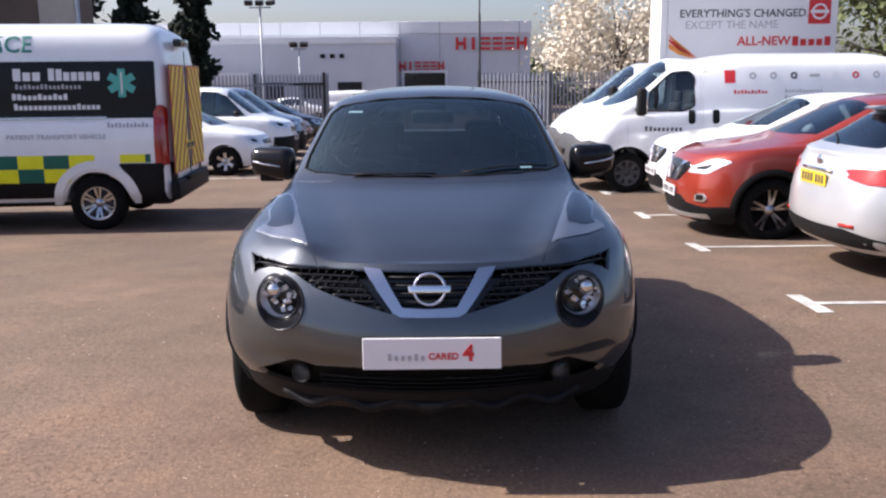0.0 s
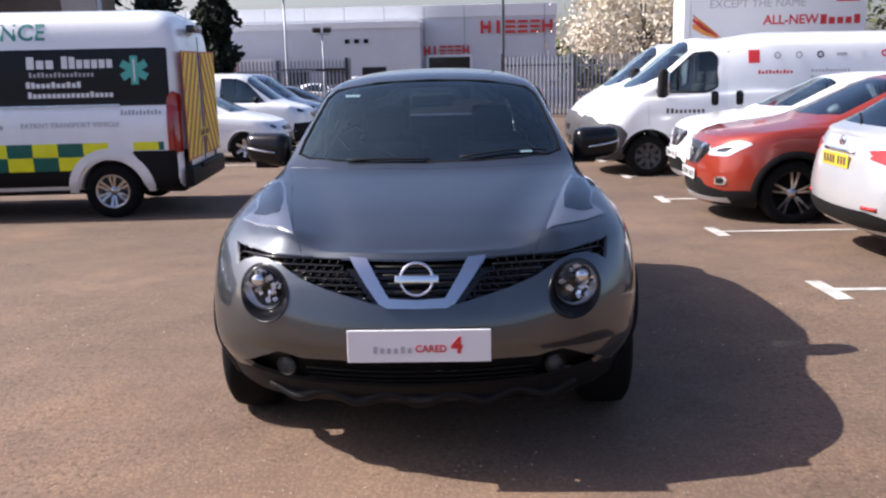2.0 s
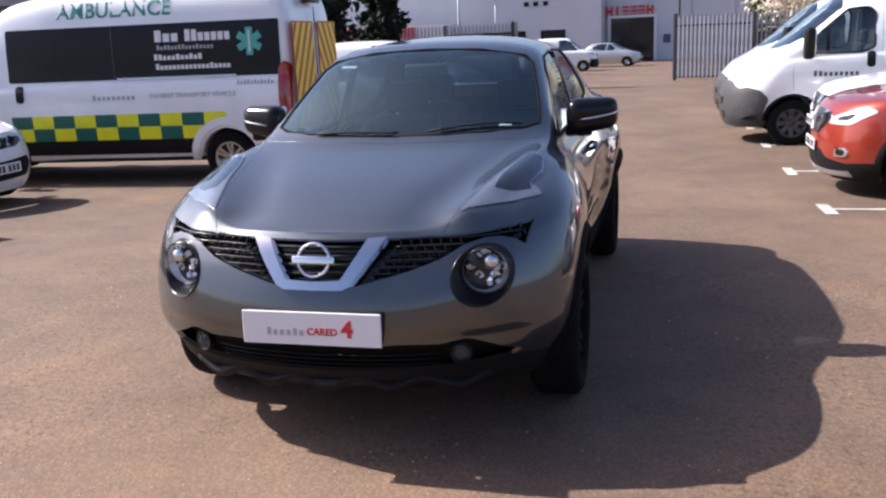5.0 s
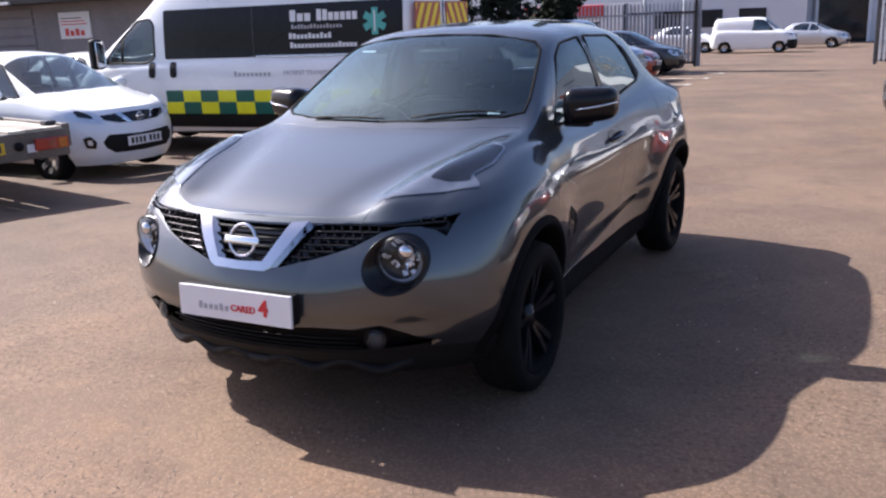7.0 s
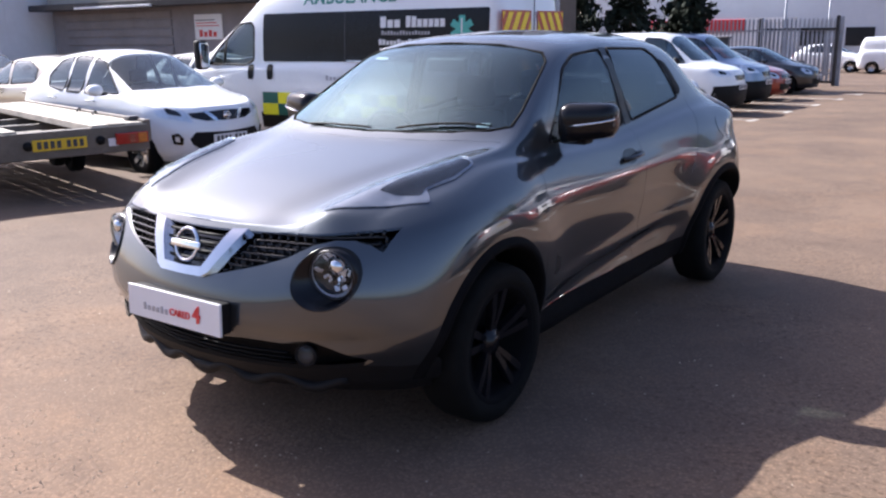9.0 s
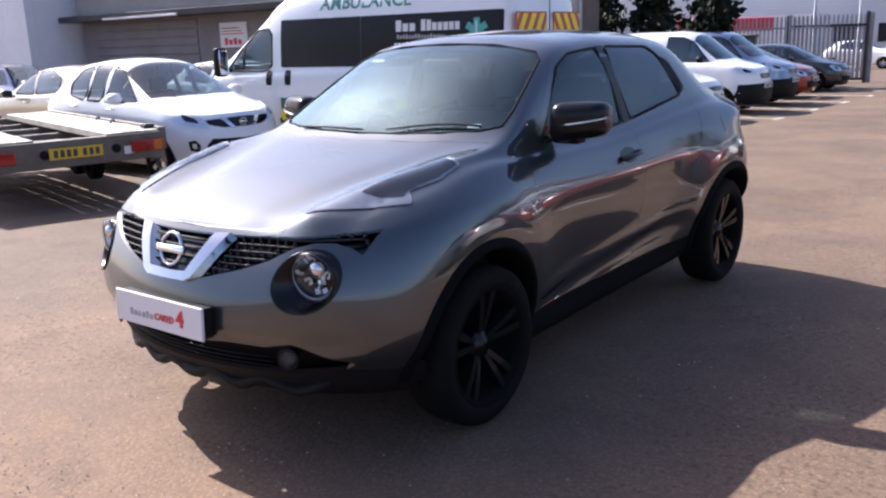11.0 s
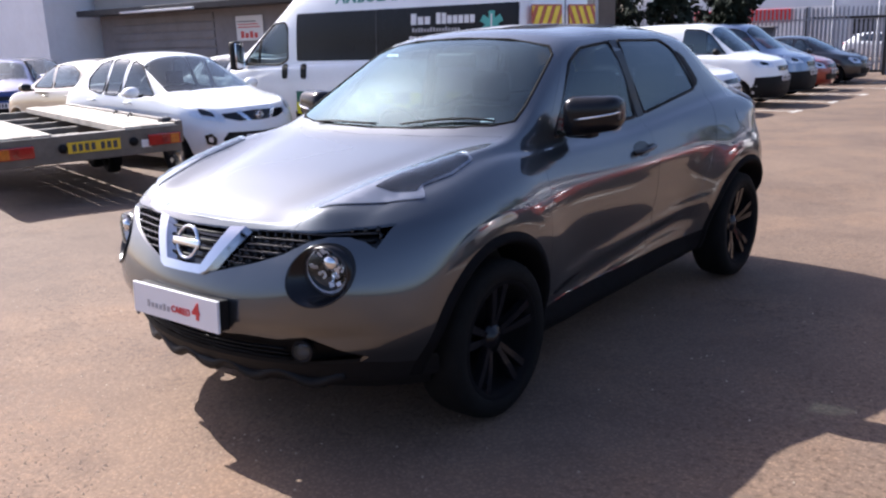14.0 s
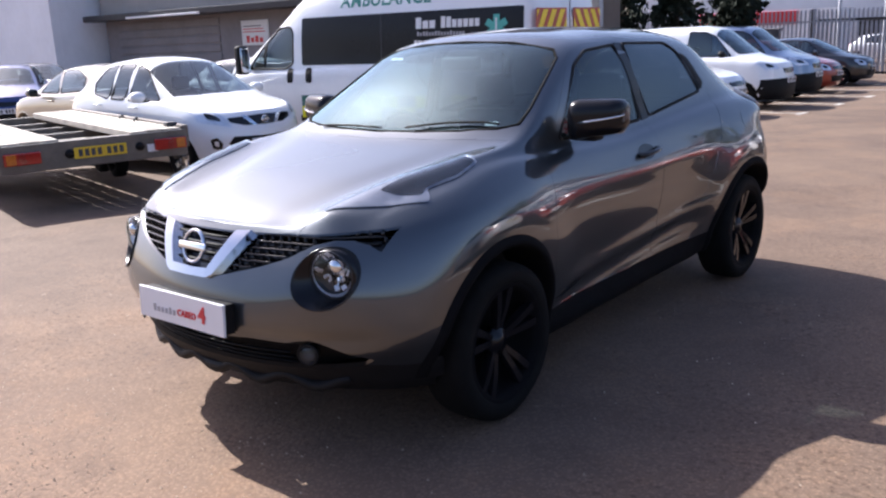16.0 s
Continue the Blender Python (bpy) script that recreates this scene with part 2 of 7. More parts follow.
VIEW = {"x": (1, 2), "y": (0, 2), "z": (0, 1)}


def carve(bm, poly, axis, keep):
    """Cuts the outline through the faces that keep() allows, along an axis, and takes the faces inside out of bm as a mesh of their own."""
    iu, iv = VIEW[axis]
    us, vs = [p[0] for p in poly], [p[1] for p in poly]
    box = (min(us) - 0.02, max(us) + 0.02, min(vs) - 0.02, max(vs) + 0.02)

    def near(f):
        q = [v.co for v in f.verts]
        if max(c[iu] for c in q) < box[0] or min(c[iu] for c in q) > box[1] or max(c[iv] for c in q) < box[2] or min(c[iv] for c in q) > box[3]:
            return False
        return keep(f.calc_center_median())
    faces = [f for f in bm.faces if near(f)]
    for p, q in zip(poly, poly[1:] + poly[:1]):
        d = Vector((q[0] - p[0], q[1] - p[1]))
        if d.length < 1e-6:
            continue
        geom = set(faces)
        for f in faces:
            geom.update(f.edges), geom.update(f.verts)
        no, co = [0, 0, 0], [0, 0, 0]
        no[iu], no[iv], co[iu], co[iv] = -d.y, d.x, p[0], p[1]
        res = bmesh.ops.bisect_plane(bm, geom=list(geom), dist=1e-5, plane_co=co, plane_no=no)
        faces = [g for g in res["geom"] if isinstance(g, bmesh.types.BMFace)]
    inn = []
    for f in faces:
        c = f.calc_center_median()
        if inside(poly, c[iu], c[iv]):
            inn.append(f)
    out = bmesh.new()
    nl, ol = bm.verts.layers.float_vector["nrm"], out.verts.layers.float_vector.new("nrm")
    made = {}
    for f in inn:
        for v in f.verts:
            if v not in made:
                made[v] = out.verts.new(v.co)
                made[v][ol] = v[nl]
        out.faces.new([made[v] for v in f.verts])
    bmesh.ops.delete(bm, geom=inn, context="FACES")
    return out


def edge_in(bm, gap=0.002, depth=0.018):
    """Draws the open edges of a panel back by gap and turns them inwards."""
    nl = bm.verts.layers.float_vector.get("nrm")
    bm.normal_update()
    moves = {}
    for v in bm.verts:
        if v.is_boundary and v.link_faces:
            c = sum((f.calc_center_median() for f in v.link_faces), Vector()) / len(v.link_faces) - v.co
            n = v[nl] if nl else v.normal
            c -= n * c.dot(n)
            if c.length > 1e-6:
                moves[v] = c.normalized() * min(gap, c.length * 0.5)
    for v, d in moves.items():
        v.co += d
    edges = [e for e in bm.edges if e.is_boundary]
    res = bmesh.ops.extrude_edge_only(bm, edges=edges)
    for g in res["geom"]:
        if isinstance(g, bmesh.types.BMVert):
            g.co -= (g[nl] if nl else g.normal) * depth
    return bm


def tree_of(bm):
    from mathutils.bvhtree import BVHTree
    return BVHTree.FromBMesh(bm)


def patch(tree, poly, axis, sign, off, step=0.06, skirt=0.012):
    """A piece that lies on a body: the outline laid on it along an axis from the side sign, raised by off, with turned-in edges."""
    iu, iv = VIEW[axis]
    ia = "xyz".index(axis)
    bm = bmesh.new()

    def put(u, v, d):
        co = [0, 0, 0]
        co[iu], co[iv], co[ia] = u, v, d
        return Vector(co)
    bm.faces.new([bm.verts.new(put(u, v, 0)) for u, v in poly])
    us, vs = [p[0] for p in poly], [p[1] for p in poly]
    for lo, hi, i in ((min(us), max(us), iu), (min(vs), max(vs), iv)):
        for k in range(1, int((hi - lo) / step) + 1):
            co, no = [0, 0, 0], [0, 0, 0]
            co[i], no[i] = lo + k * step, 1
            bmesh.ops.bisect_plane(bm, geom=bm.verts[:] + bm.edges[:] + bm.faces[:], dist=1e-5, plane_co=co, plane_no=no)
    nl = bm.verts.layers.float_vector.new("nrm")
    way = Vector((0, 0, 0))
    way[ia] = -sign
    last = None
    for v in bm.verts:
        o = put(v.co[iu], v.co[iv], sign * 9.0)
        hit, n, _, _ = tree.ray_cast(o, way)
        if hit is None:
            hit, n, _, _ = tree.find_nearest(put(v.co[iu], v.co[iv], last if last is not None else 0))
            hit = put(v.co[iu], v.co[iv], hit[ia])
        last = hit[ia]
        if n[ia] * sign < 0:
            n = -n
        v.co = hit + n * off
        v[nl] = n
    bmesh.ops.recalc_face_normals(bm, faces=bm.faces[:])
    f = bm.faces[:][0]
    if f.normal[ia] * sign < 0:
        bmesh.ops.reverse_faces(bm, faces=bm.faces[:])
    if skirt:
        edge_in(bm, 0.0, skirt + off)
    return bm


def text_bm(body, size, bold=0.0, spacing=1.0):
    """Lettering in Blender's own font, lying in x and y, centred, with a little thickness."""
    cu = bpy.data.curves.new("lettering", "FONT")
    cu.body, cu.size, cu.align_x, cu.align_y = body, size, "CENTER", "CENTER"
    cu.extrude, cu.offset, cu.space_character, cu.resolution_u = 0.002, bold, spacing, 3
    ob = new("lettering", cu)
    dg = bpy.context.evaluated_depsgraph_get()
    dg.update()
    me = bpy.data.meshes.new_from_object(ob.evaluated_get(dg))
    bm = bmesh.new()
    bm.from_mesh(me)
    bpy.data.objects.remove(ob), bpy.data.curves.remove(cu), bpy.data.meshes.remove(me)
    return bm


def word_bars(n, width, height, seed=0, duty=0.72):
    """A word that cannot be given: one plain bar a letter, as (mesh, middle) pairs."""
    rnd = random.Random(seed)
    out = []
    w = width / n
    for i in range(n):
        h = height * (1.0 if i == 0 else rnd.choice((0.7, 0.7, 0.7, 0.95)))
        x = -width / 2 + (i + 0.5) * w
        out.append(boxed(x - w * duty / 2, x + w * duty / 2, -height / 2, -height / 2 + h, -0.002, 0.002))
    return out


def again(car, m, label, old, paint_mat, group=""):
    """Another car of the same kind in its own paint."""
    c = copy_thing(car, m)
    tagged(c, label, "", group)
    for o in c.children_recursive:
        if o.type == "MESH" and o.data.materials[0] == old:
            o.material_slots[0].link = "OBJECT"
            o.material_slots[0].material = paint_mat
    return c


def placed(bm, m):
    bmesh.ops.transform(bm, matrix=m, verts=bm.verts[:])
    return bm


def on_side(u, z, x, side):
    """Lettering that lies in x and y, stood on a body's side at (x, u, z). side 1 reads from +x."""
    return Matrix.Translation((x, u, z)) @ (Matrix(((0, 0, 1), (1, 0, 0), (0, 1, 0))) if side > 0 else Matrix(((0, 0, -1), (-1, 0, 0), (0, 1, 0)))).to_4x4()


# ---- car bodies ----
def curve(knots, soft=0.06):
    """A smooth curve through knots of (y, value), its corners rounded over soft metres."""
    ks = np.array(knots, float)
    lo, hi = ks[0, 0] - 1, ks[-1, 0] + 1
    g = np.linspace(lo, hi, 1600)
    v = np.interp(g, ks[:, 0], ks[:, 1])
    h = g[1] - g[0]
    m = max(1, int(4 * soft / h))
    k = np.exp(-0.5 * (np.arange(-m, m + 1) * h / soft) ** 2)
    v = np.convolve(np.pad(v, m, mode="edge"), k / k.sum(), "valid")
    return lambda y: np.interp(y, g, v)


def soften(grid, rows, sigma, mirror_x):
    """Resamples a grid of nodes along its first axis; the top end runs on across the middle plane."""
    n = len(grid)
    fine = 16
    t = np.arange(0, (n - 1) * fine + 1) / fine
    idx = np.minimum(t.astype(int), n - 2)
    fr = (t - idx)[:, None, None]
    g = grid[idx] * (1 - fr) + grid[idx + 1] * fr
    m = int(3 * sigma * fine)
    low = 2 * g[0] - g[m:0:-1]
    high = g[-2:-m - 2:-1] * np.array(mirror_x)
    p = np.concatenate([low, g, high])
    k = np.exp(-0.5 * (np.arange(-m, m + 1) / fine / sigma) ** 2)
    k /= k.sum()
    out = sum(w * p[i:i + len(g)] for i, w in enumerate(k))
    pick = np.linspace(0, len(g) - 1, rows).round().astype(int)
    return out[pick]


def body(spec):
    """A closed car body from rings (bumper to shoulder) and a roof section, as a bmesh with its smooth normals kept in a layer."""
    wb, n_front, n_side, n_rear = spec["wheelbase"], spec.get("nf", 26), spec.get("ns", 46), spec.get("nr", 20)
    rows, sig = spec.get("rows", 64), spec.get("sigma", 0.32)
    top_zc, top_xd, top_zd = curve(spec["centre"], spec.get("soft", 0.07)), curve(spec["rail_x"], 0.08), curve(spec["rail_z"], 0.08)
    nodes = []
    for w, wd, f, r, zf, za, zd, zr, zb in spec["rings"]:
        df, dr = spec["front_round"], spec["rear_round"]
        pts = []
        width = curve([(f, w - spec.get("nose_in", 0.0)), (0, w), (wb * 0.3, wd), (wb * 0.72, wd), (wb, w), (r, w)], 0.16)
        height = curve([(f - 0.02, zf), (f + df * 0.5, zf * 0.5 + za * 0.5), (0.05, za), (wb * 0.5, zd), (wb, zr), (r, zb)], 0.12)
        for i in range(n_front):
            a = math.pi / 2 * i / n_front
            y = f + df * (1 - math.cos(a) ** spec.get("nose_pow", 1.0))
            pts.append((width(y) * math.sin(a) ** spec.get("nose_pow_x", 1.0), y, height(y)))
        for i in range(n_side):
            y = f + df + (r - dr - f - df) * i / n_side
            pts.append((width(y), y, height(y)))
        for i in range(n_rear + 1):
            a = math.pi / 2 * i / n_rear
            y = r - dr + dr * math.sin(a) ** spec.get("tail_pow", 0.8)
            pts.append((width(y) * math.cos(a) ** spec.get("tail_pow_x", 0.8), y, height(y)))
        nodes.append(pts)
    top = np.array(nodes[-1])
    xs, ys, zs = top[:, 0], top[:, 1], top[:, 2]
    zc, xd, zd = top_zc(ys), np.minimum(top_xd(ys), xs * 0.93), top_zd(ys)
    zc = np.maximum(zc, zs + 0.004)
    zd = np.clip(zd, zs + 0.35 * (zc - zs), zc)
    def sec(x, z):
        return np.stack([x, ys, z], 1)
    inset = spec.get("inset", 0.05)
    bx = np.maximum(xs * 0.5 + xd * 0.5, xs - inset)
    bz = zs + np.minimum(0.03, (zd - zs) * 0.3)
    tb = spec.get("tumble", 0.012)
    rows_up = [sec(bx, bz), sec((bx + xd) / 2 + np.where(zd - bz > 0.15, tb, 0.0), (bz + zd) / 2), sec(xd, zd),
               sec(xd * 0.62, zd + (zc - zd) * 0.72), sec(xd * 0.3, zd + (zc - zd) * 0.95), sec(xd * 0, zc)]
    grid = np.concatenate([np.array(nodes), np.array(rows_up)])
    g = soften(grid, rows, sig, (-1, 1, 1))
    bm = bmesh.new()
    for s in (1, -1):
        vs = [[bm.verts.new((p[0] * s, p[1], p[2])) for p in row] for row in g]
        for a, b in zip(vs, vs[1:]):
            for i in range(len(a) - 1):
                q = (a[i], a[i + 1], b[i + 1], b[i])
                bm.faces.new(q if s > 0 else q[::-1])
    bmesh.ops.remove_doubles(bm, verts=bm.verts[:], dist=0.0008)
    bmesh.ops.dissolve_degenerate(bm, edges=bm.edges[:], dist=1e-5)
    bmesh.ops.recalc_face_normals(bm, faces=bm.faces[:])
    bm.normal_update()
    if sum(f.normal.z for f in bm.faces if f.calc_center_median().z > 1.0) < 0:
        bmesh.ops.reverse_faces(bm, faces=bm.faces[:])
        bm.normal_update()
    nl = bm.verts.layers.float_vector.new("nrm")
    for v in bm.verts:
        v[nl] = v.normal
    return bm


def mirror_poly(poly):
    return [(-u, v) for u, v in poly][::-1]


def both(poly):
    """A half outline from the middle line outwards, closed over both sides."""
    return poly + [(-u, v) for u, v in poly[::-1] if abs(u) > 1e-6]


def wheel_bms(r, w, rim, spokes, twin=False):
    """Tyre, rim and one spoke of a wheel whose outer face looks to +x, centred on the hub."""
    h = w / 2
    tyre = lathe([(rim, -h * 0.9), (rim + 0.012, -h), (r - 0.035, -h), (r - 0.008, -h * 0.82), (r, -h * 0.5), (r, h * 0.5), (r - 0.008, h * 0.82), (r - 0.035, h), (rim + 0.012, h), (rim, h * 0.9), (rim - 0.02, h * 0.5), (rim - 0.02, -h * 0.5)], 40, close=True)
    rimb = lathe([(rim + 0.004, h * 0.93), (rim - 0.012, h * 0.95), (rim - 0.03, h * 0.6), (rim - 0.035, -h * 0.2), (0.1, -h * 0.25), (0.0, -h * 0.25)], 40)
    hub = lathe([(0.0, h * 0.62), (0.03, h * 0.62), (0.034, h * 0.55), (0.06, h * 0.5), (0.075, h * 0.2), (0.0, h * 0.2)], 24)
    sp = []
    for i in range(spokes):
        a = 2 * math.pi * i / spokes
        for da in ((-0.17, 0.17) if twin else (0.0,)):
            b = bmesh.new()
            w0, w1 = (0.016, 0.024) if twin else (0.05, 0.034 + 0.2 / spokes * 0.3)
            z0, z1 = 0.05, rim - 0.008
            vs = []
            for z, ww, xx in ((z0, w0, h * 0.5), ((z0 + z1) / 2, (w0 + w1) / 2, h * 0.72), (z1, w1, h * 0.86)):
                vs.append([b.verts.new(c) for c in ((xx - 0.03, -ww, z), (xx, -ww * 0.7, z), (xx, ww * 0.7, z), (xx - 0.03, ww, z))])
            for p, q in zip(vs, vs[1:]):
                for k in range(4):
                    b.faces.new((p[k], p[(k + 1) % 4], q[(k + 1) % 4], q[k]))
            b.faces.new(vs[0]), b.faces.new(vs[-1])
            bmesh.ops.recalc_face_normals(b, faces=b.faces[:])
            sp.append(placed(b, Matrix.Rotation(a + da, 4, "X")))
    return tyre, rimb, hub, sp


WHEELS = {}


def wheels(car, track, wb, r, w, rim, spokes, rim_mat, twin=False, spoke_mat=None, rear_z=None):
    key = (r, w, rim, spokes, rim_mat.name, twin, (spoke_mat or rim_mat).name)
    if key not in WHEELS:
        tyre, rimb, hub, sp = wheel_bms(r, w, rim, spokes, twin)
        WHEELS[key] = (mesh_of("tyre", tyre, RUBBER), mesh_of("rim", rimb, rim_mat), mesh_of("hub_cap", hub, spoke_mat or rim_mat), [mesh_of("spoke", s, spoke_mat or rim_mat, False) for s in sp])
    ms = WHEELS[key]
    for y in (0, wb):
        for s in (1, -1):
            e = new("wheel")
            e.parent, e.matrix_basis = car, pose(s * track, y, rear_z if rear_z and y else r, 0, 0, 0 if s > 0 else 180)
            for nm, me in (("tyre", ms[0]), ("rim", ms[1]), ("hub_cap", ms[2]), *(("spoke", k) for k in ms[3])):
                o = new(nm, me)
                o.parent = e


def arch_cut(bm, y, z, r, x_min=0.3):
    for s in (1, -1):
        carve(bm, circle(y, z, r, 36), "x", lambda c, s=s: c.x * s > x_min).free()


def arch_lip(bm_tree, y, z, r0, r1, side, off, n=26, a0=-0.1, a1=1.1):
    """The flared edge round a wheel opening, with a return into the wheel house."""
    bm = bmesh.new()
    rows = []
    for i in range(n + 1):
        a = math.pi * (a0 + (a1 - a0) * i / n)
        row = []
        for rr, o in ((r1, 0.0), (r0 * 0.4 + r1 * 0.6, off * 0.75), (r0 * 0.75 + r1 * 0.25, off), (r0, off * 0.2)):
            u, v = y - rr * math.cos(a), z + rr * math.sin(a)
            hit, nn, _, _ = bm_tree.ray_cast(Vector((9.0 * side, u, v)), Vector((-side, 0, 0)))
            if hit is None:
                hit = Vector((side * 0.8, u, v))
            row.append(bm.verts.new((hit.x + side * (o + 0.001), u, v)))
        u, v = y - r0 * math.cos(a), z + r0 * math.sin(a)
        row.append(bm.verts.new((row[-1].co.x - side * 0.10, u, v)))
        row.append(bm.verts.new((side * 0.42, u, v)))
        rows.append(row)
    for a, b in zip(rows, rows[1:]):
        for k in range(5):
            bm.faces.new((a[k], a[k + 1], b[k + 1], b[k]))
    bmesh.ops.recalc_face_normals(bm, faces=bm.faces[:])
    return bm


def seats(car, rows, width, z=0.55, top=1.18):
    """Front and rear seats with head restraints."""
    for y in rows:
        for s in ((1, -1)):
            bm = add_box(bmesh.new(), s * width - 0.24, s * width + 0.24, y - 0.25, y + 0.25, z - 0.1, z + 0.05, 0.05)
            add_box(bm, s * width - 0.23, s * width + 0.23, y + 0.2, y + 0.34, z, top - 0.2, 0.06, Matrix.Translation((0, 0, 0)))
            part("seat", bm, SEATCLOTH, car)
            bm = add_box(bmesh.new(), s * width - 0.13, s * width + 0.13, y + 0.27, y + 0.37, top - 0.19, top, 0.045)
            part("head_restraint", bm, SEATCLOTH, car)


def number_plate(car, m, yellow=False, w=0.52, h=0.111):
    """A plate with its characters as plain bars; it lies in x and z and looks to -y."""
    p = part("number_plate", placed(boxed(-w / 2, w / 2, -0.006, 0.006, -h / 2, h / 2, 0.003), m), PLATEYELLOW if yellow else PLATEWHITE, car, "yellow rear number plate" if yellow else "white front number plate", False)
    for i in range(7):
        x = (-3 + i) * 0.062 + (0.02 if i > 3 else -0.012)
        part("bar", placed(boxed(x - 0.02, x + 0.02, -0.009, -0.005, -0.036, 0.036), m), PRINTDARK, p, "", False)

# ---- ground and setting ----
def gz(y):
    """Height of the yard, which falls gently away."""
    a = min(max((y - 5.0) / 6.0, 0), 1)
    return -0.2 * a * a * (3 - 2 * a) - 0.017 * min(max(y - 11, 0), 110)


def tarmac():
    m = bpy.data.materials.new("worn_tarmac")
    m.use_nodes = True
    t = m.node_tree
    p = t.nodes["Principled BSDF"]
    p.inputs["Roughness"].default_value = 0.88
    tc = t.nodes.new("ShaderNodeTexCoord")

    def noise_tex(scale, detail=4, rough=0.6):
        n = t.nodes.new("ShaderNodeTexNoise")
        n.inputs["Scale"].default_value, n.inputs["Detail"].default_value, n.inputs["Roughness"].default_value = scale, detail, rough
        t.links.new(tc.outputs["Object"], n.inputs["Vector"])
        return n.outputs["Fac"]

    def ramp(src, a, b, ca, cb):
        r = t.nodes.new("ShaderNodeValToRGB")
        r.color_ramp.elements[0].position, r.color_ramp.elements[1].position = a, b
        r.color_ramp.elements[0].color, r.color_ramp.elements[1].color = (*ca, 1), (*cb, 1)
        t.links.new(src, r.inputs[0])
        return r.outputs[0]

    def mix(kind, fac, a, b):
        x = t.nodes.new("ShaderNodeMix")
        x.data_type, x.blend_type = "RGBA", kind
        if isinstance(fac, float):
            x.inputs["Factor"].default_value = fac
        else:
            t.links.new(fac, x.inputs["Factor"])
        t.links.new(a, x.inputs["A"]), t.links.new(b, x.inputs["B"])
        return x.outputs["Result"]
    base = ramp(noise_tex(0.55, 7, 0.68), 0.33, 0.68, TAR_DARK, TAR_LIGHT)
    vor = t.nodes.new("ShaderNodeTexVoronoi")
    vor.inputs["Scale"].default_value = 55
    t.links.new(tc.outputs["Object"], vor.inputs["Vector"])
    stones = ramp(vor.outputs["Distance"], 0.12, 0.55, (1.3, 1.27, 1.22), (0.74, 0.72, 0.70))
    col = mix("MULTIPLY", 0.65, base, stones)
    fine = ramp(noise_tex(140, 3), 0.35, 0.7, (0.76, 0.76, 0.76), (1.2, 1.2, 1.2))
    col = mix("MULTIPLY", 0.8, col, fine)
    blot = ramp(noise_tex(2.3, 6, 0.7), 0.52, 0.72, (1, 1, 1), (0.68, 0.66, 0.66))
    col = mix("MULTIPLY", 0.7, col, blot)
    pale = ramp(noise_tex(9.0, 5, 0.7), 0.60, 0.72, (1, 1, 1), (1.4, 1.36, 1.3))
    col = mix("MULTIPLY", 0.6, col, pale)
    dusty = ramp(noise_tex(0.9, 7, 0.72), 0.50, 0.64, (1, 1, 1), (1.22, 1.15, 1.05))
    col = mix("MULTIPLY", 0.9, col, dusty)
    crumbs = ramp(noise_tex(30, 5, 0.7), 0.52, 0.62, (1, 1, 1), (0.52, 0.48, 0.45))
    crumb_zone = ramp(noise_tex(0.7, 5, 0.65), 0.42, 0.58, (0, 0, 0), (1, 1, 1))
    col = mix("MULTIPLY", crumb_zone, col, crumbs)
    # a paler sandy tone round one point before the car, with a ragged edge
    near = t.nodes.new("ShaderNodeVectorMath")
    near.operation = "DISTANCE"
    near.inputs[1].default_value = (-0.9, 1.6, 0.0)
    t.links.new(tc.outputs["Object"], near.inputs[0])
    edge = t.nodes.new("ShaderNodeMath")
    edge.operation = "MULTIPLY_ADD"
    edge.inputs[1].default_value = 3.2
    t.links.new(noise_tex(0.8, 6, 0.7), edge.inputs[0]), t.links.new(near.outputs["Value"], edge.inputs[2])
    fall = t.nodes.new("ShaderNodeMath")
    fall.operation = "MULTIPLY"
    fall.inputs[1].default_value = 0.1
    t.links.new(edge.outputs[0], fall.inputs[0])
    sandy_tone = ramp(fall.outputs[0], 0.24, 0.50, (1.42, 1.36, 1.28), (1, 1, 1))
    col = mix("MULTIPLY", 1.0, col, sandy_tone)
    t.links.new(col, p.inputs["Base Color"])
    bn = t.nodes.new("ShaderNodeBump")
    bn.inputs["Strength"].default_value, bn.inputs["Distance"].default_value = 0.30, 0.006
    t.links.new(vor.outputs["Distance"], bn.inputs["Height"])
    b2 = t.nodes.new("ShaderNodeBump")
    b2.inputs["Strength"].default_value, b2.inputs["Distance"].default_value = 0.35, 0.008
    t.links.new(noise_tex(90, 5), b2.inputs["Height"]), t.links.new(bn.outputs[0], b2.inputs["Normal"])
    t.links.new(b2.outputs[0], p.inputs["Normal"])
    return m


TAR_DARK, TAR_LIGHT = (0.108, 0.071, 0.050), (0.180, 0.121, 0.083)
TARMAC = tarmac()
MARK = mat("worn_white_marking", (0.62, 0.60, 0.55), 0.8, vary=0.55, scale=5, bump=0.4, bump_scale=80)
CLAD = mat("pale_cladding", (0.60, 0.62, 0.66), 0.45, vary=0.08, scale=0.4)
CLADLIGHT = mat("light_cladding", (0.80, 0.81, 0.82), 0.45, vary=0.08, scale=0.4)
ROOFGREY = mat("grey_roof", (0.36, 0.37, 0.38), 0.6, vary=0.12, scale=0.5)
GALV = mat("galvanised_steel", (0.42, 0.44, 0.49), 0.5, 0.2, vary=0.3, scale=2)
DARKSTEEL = mat("dark_steel", (0.05, 0.05, 0.055), 0.5, 0.5, vary=0.3, scale=3)
GREYWALL = mat("dark_grey_wall", (0.26, 0.243, 0.25), 0.8, vary=0.25, scale=0.7, bump=0.2, bump_scale=20)
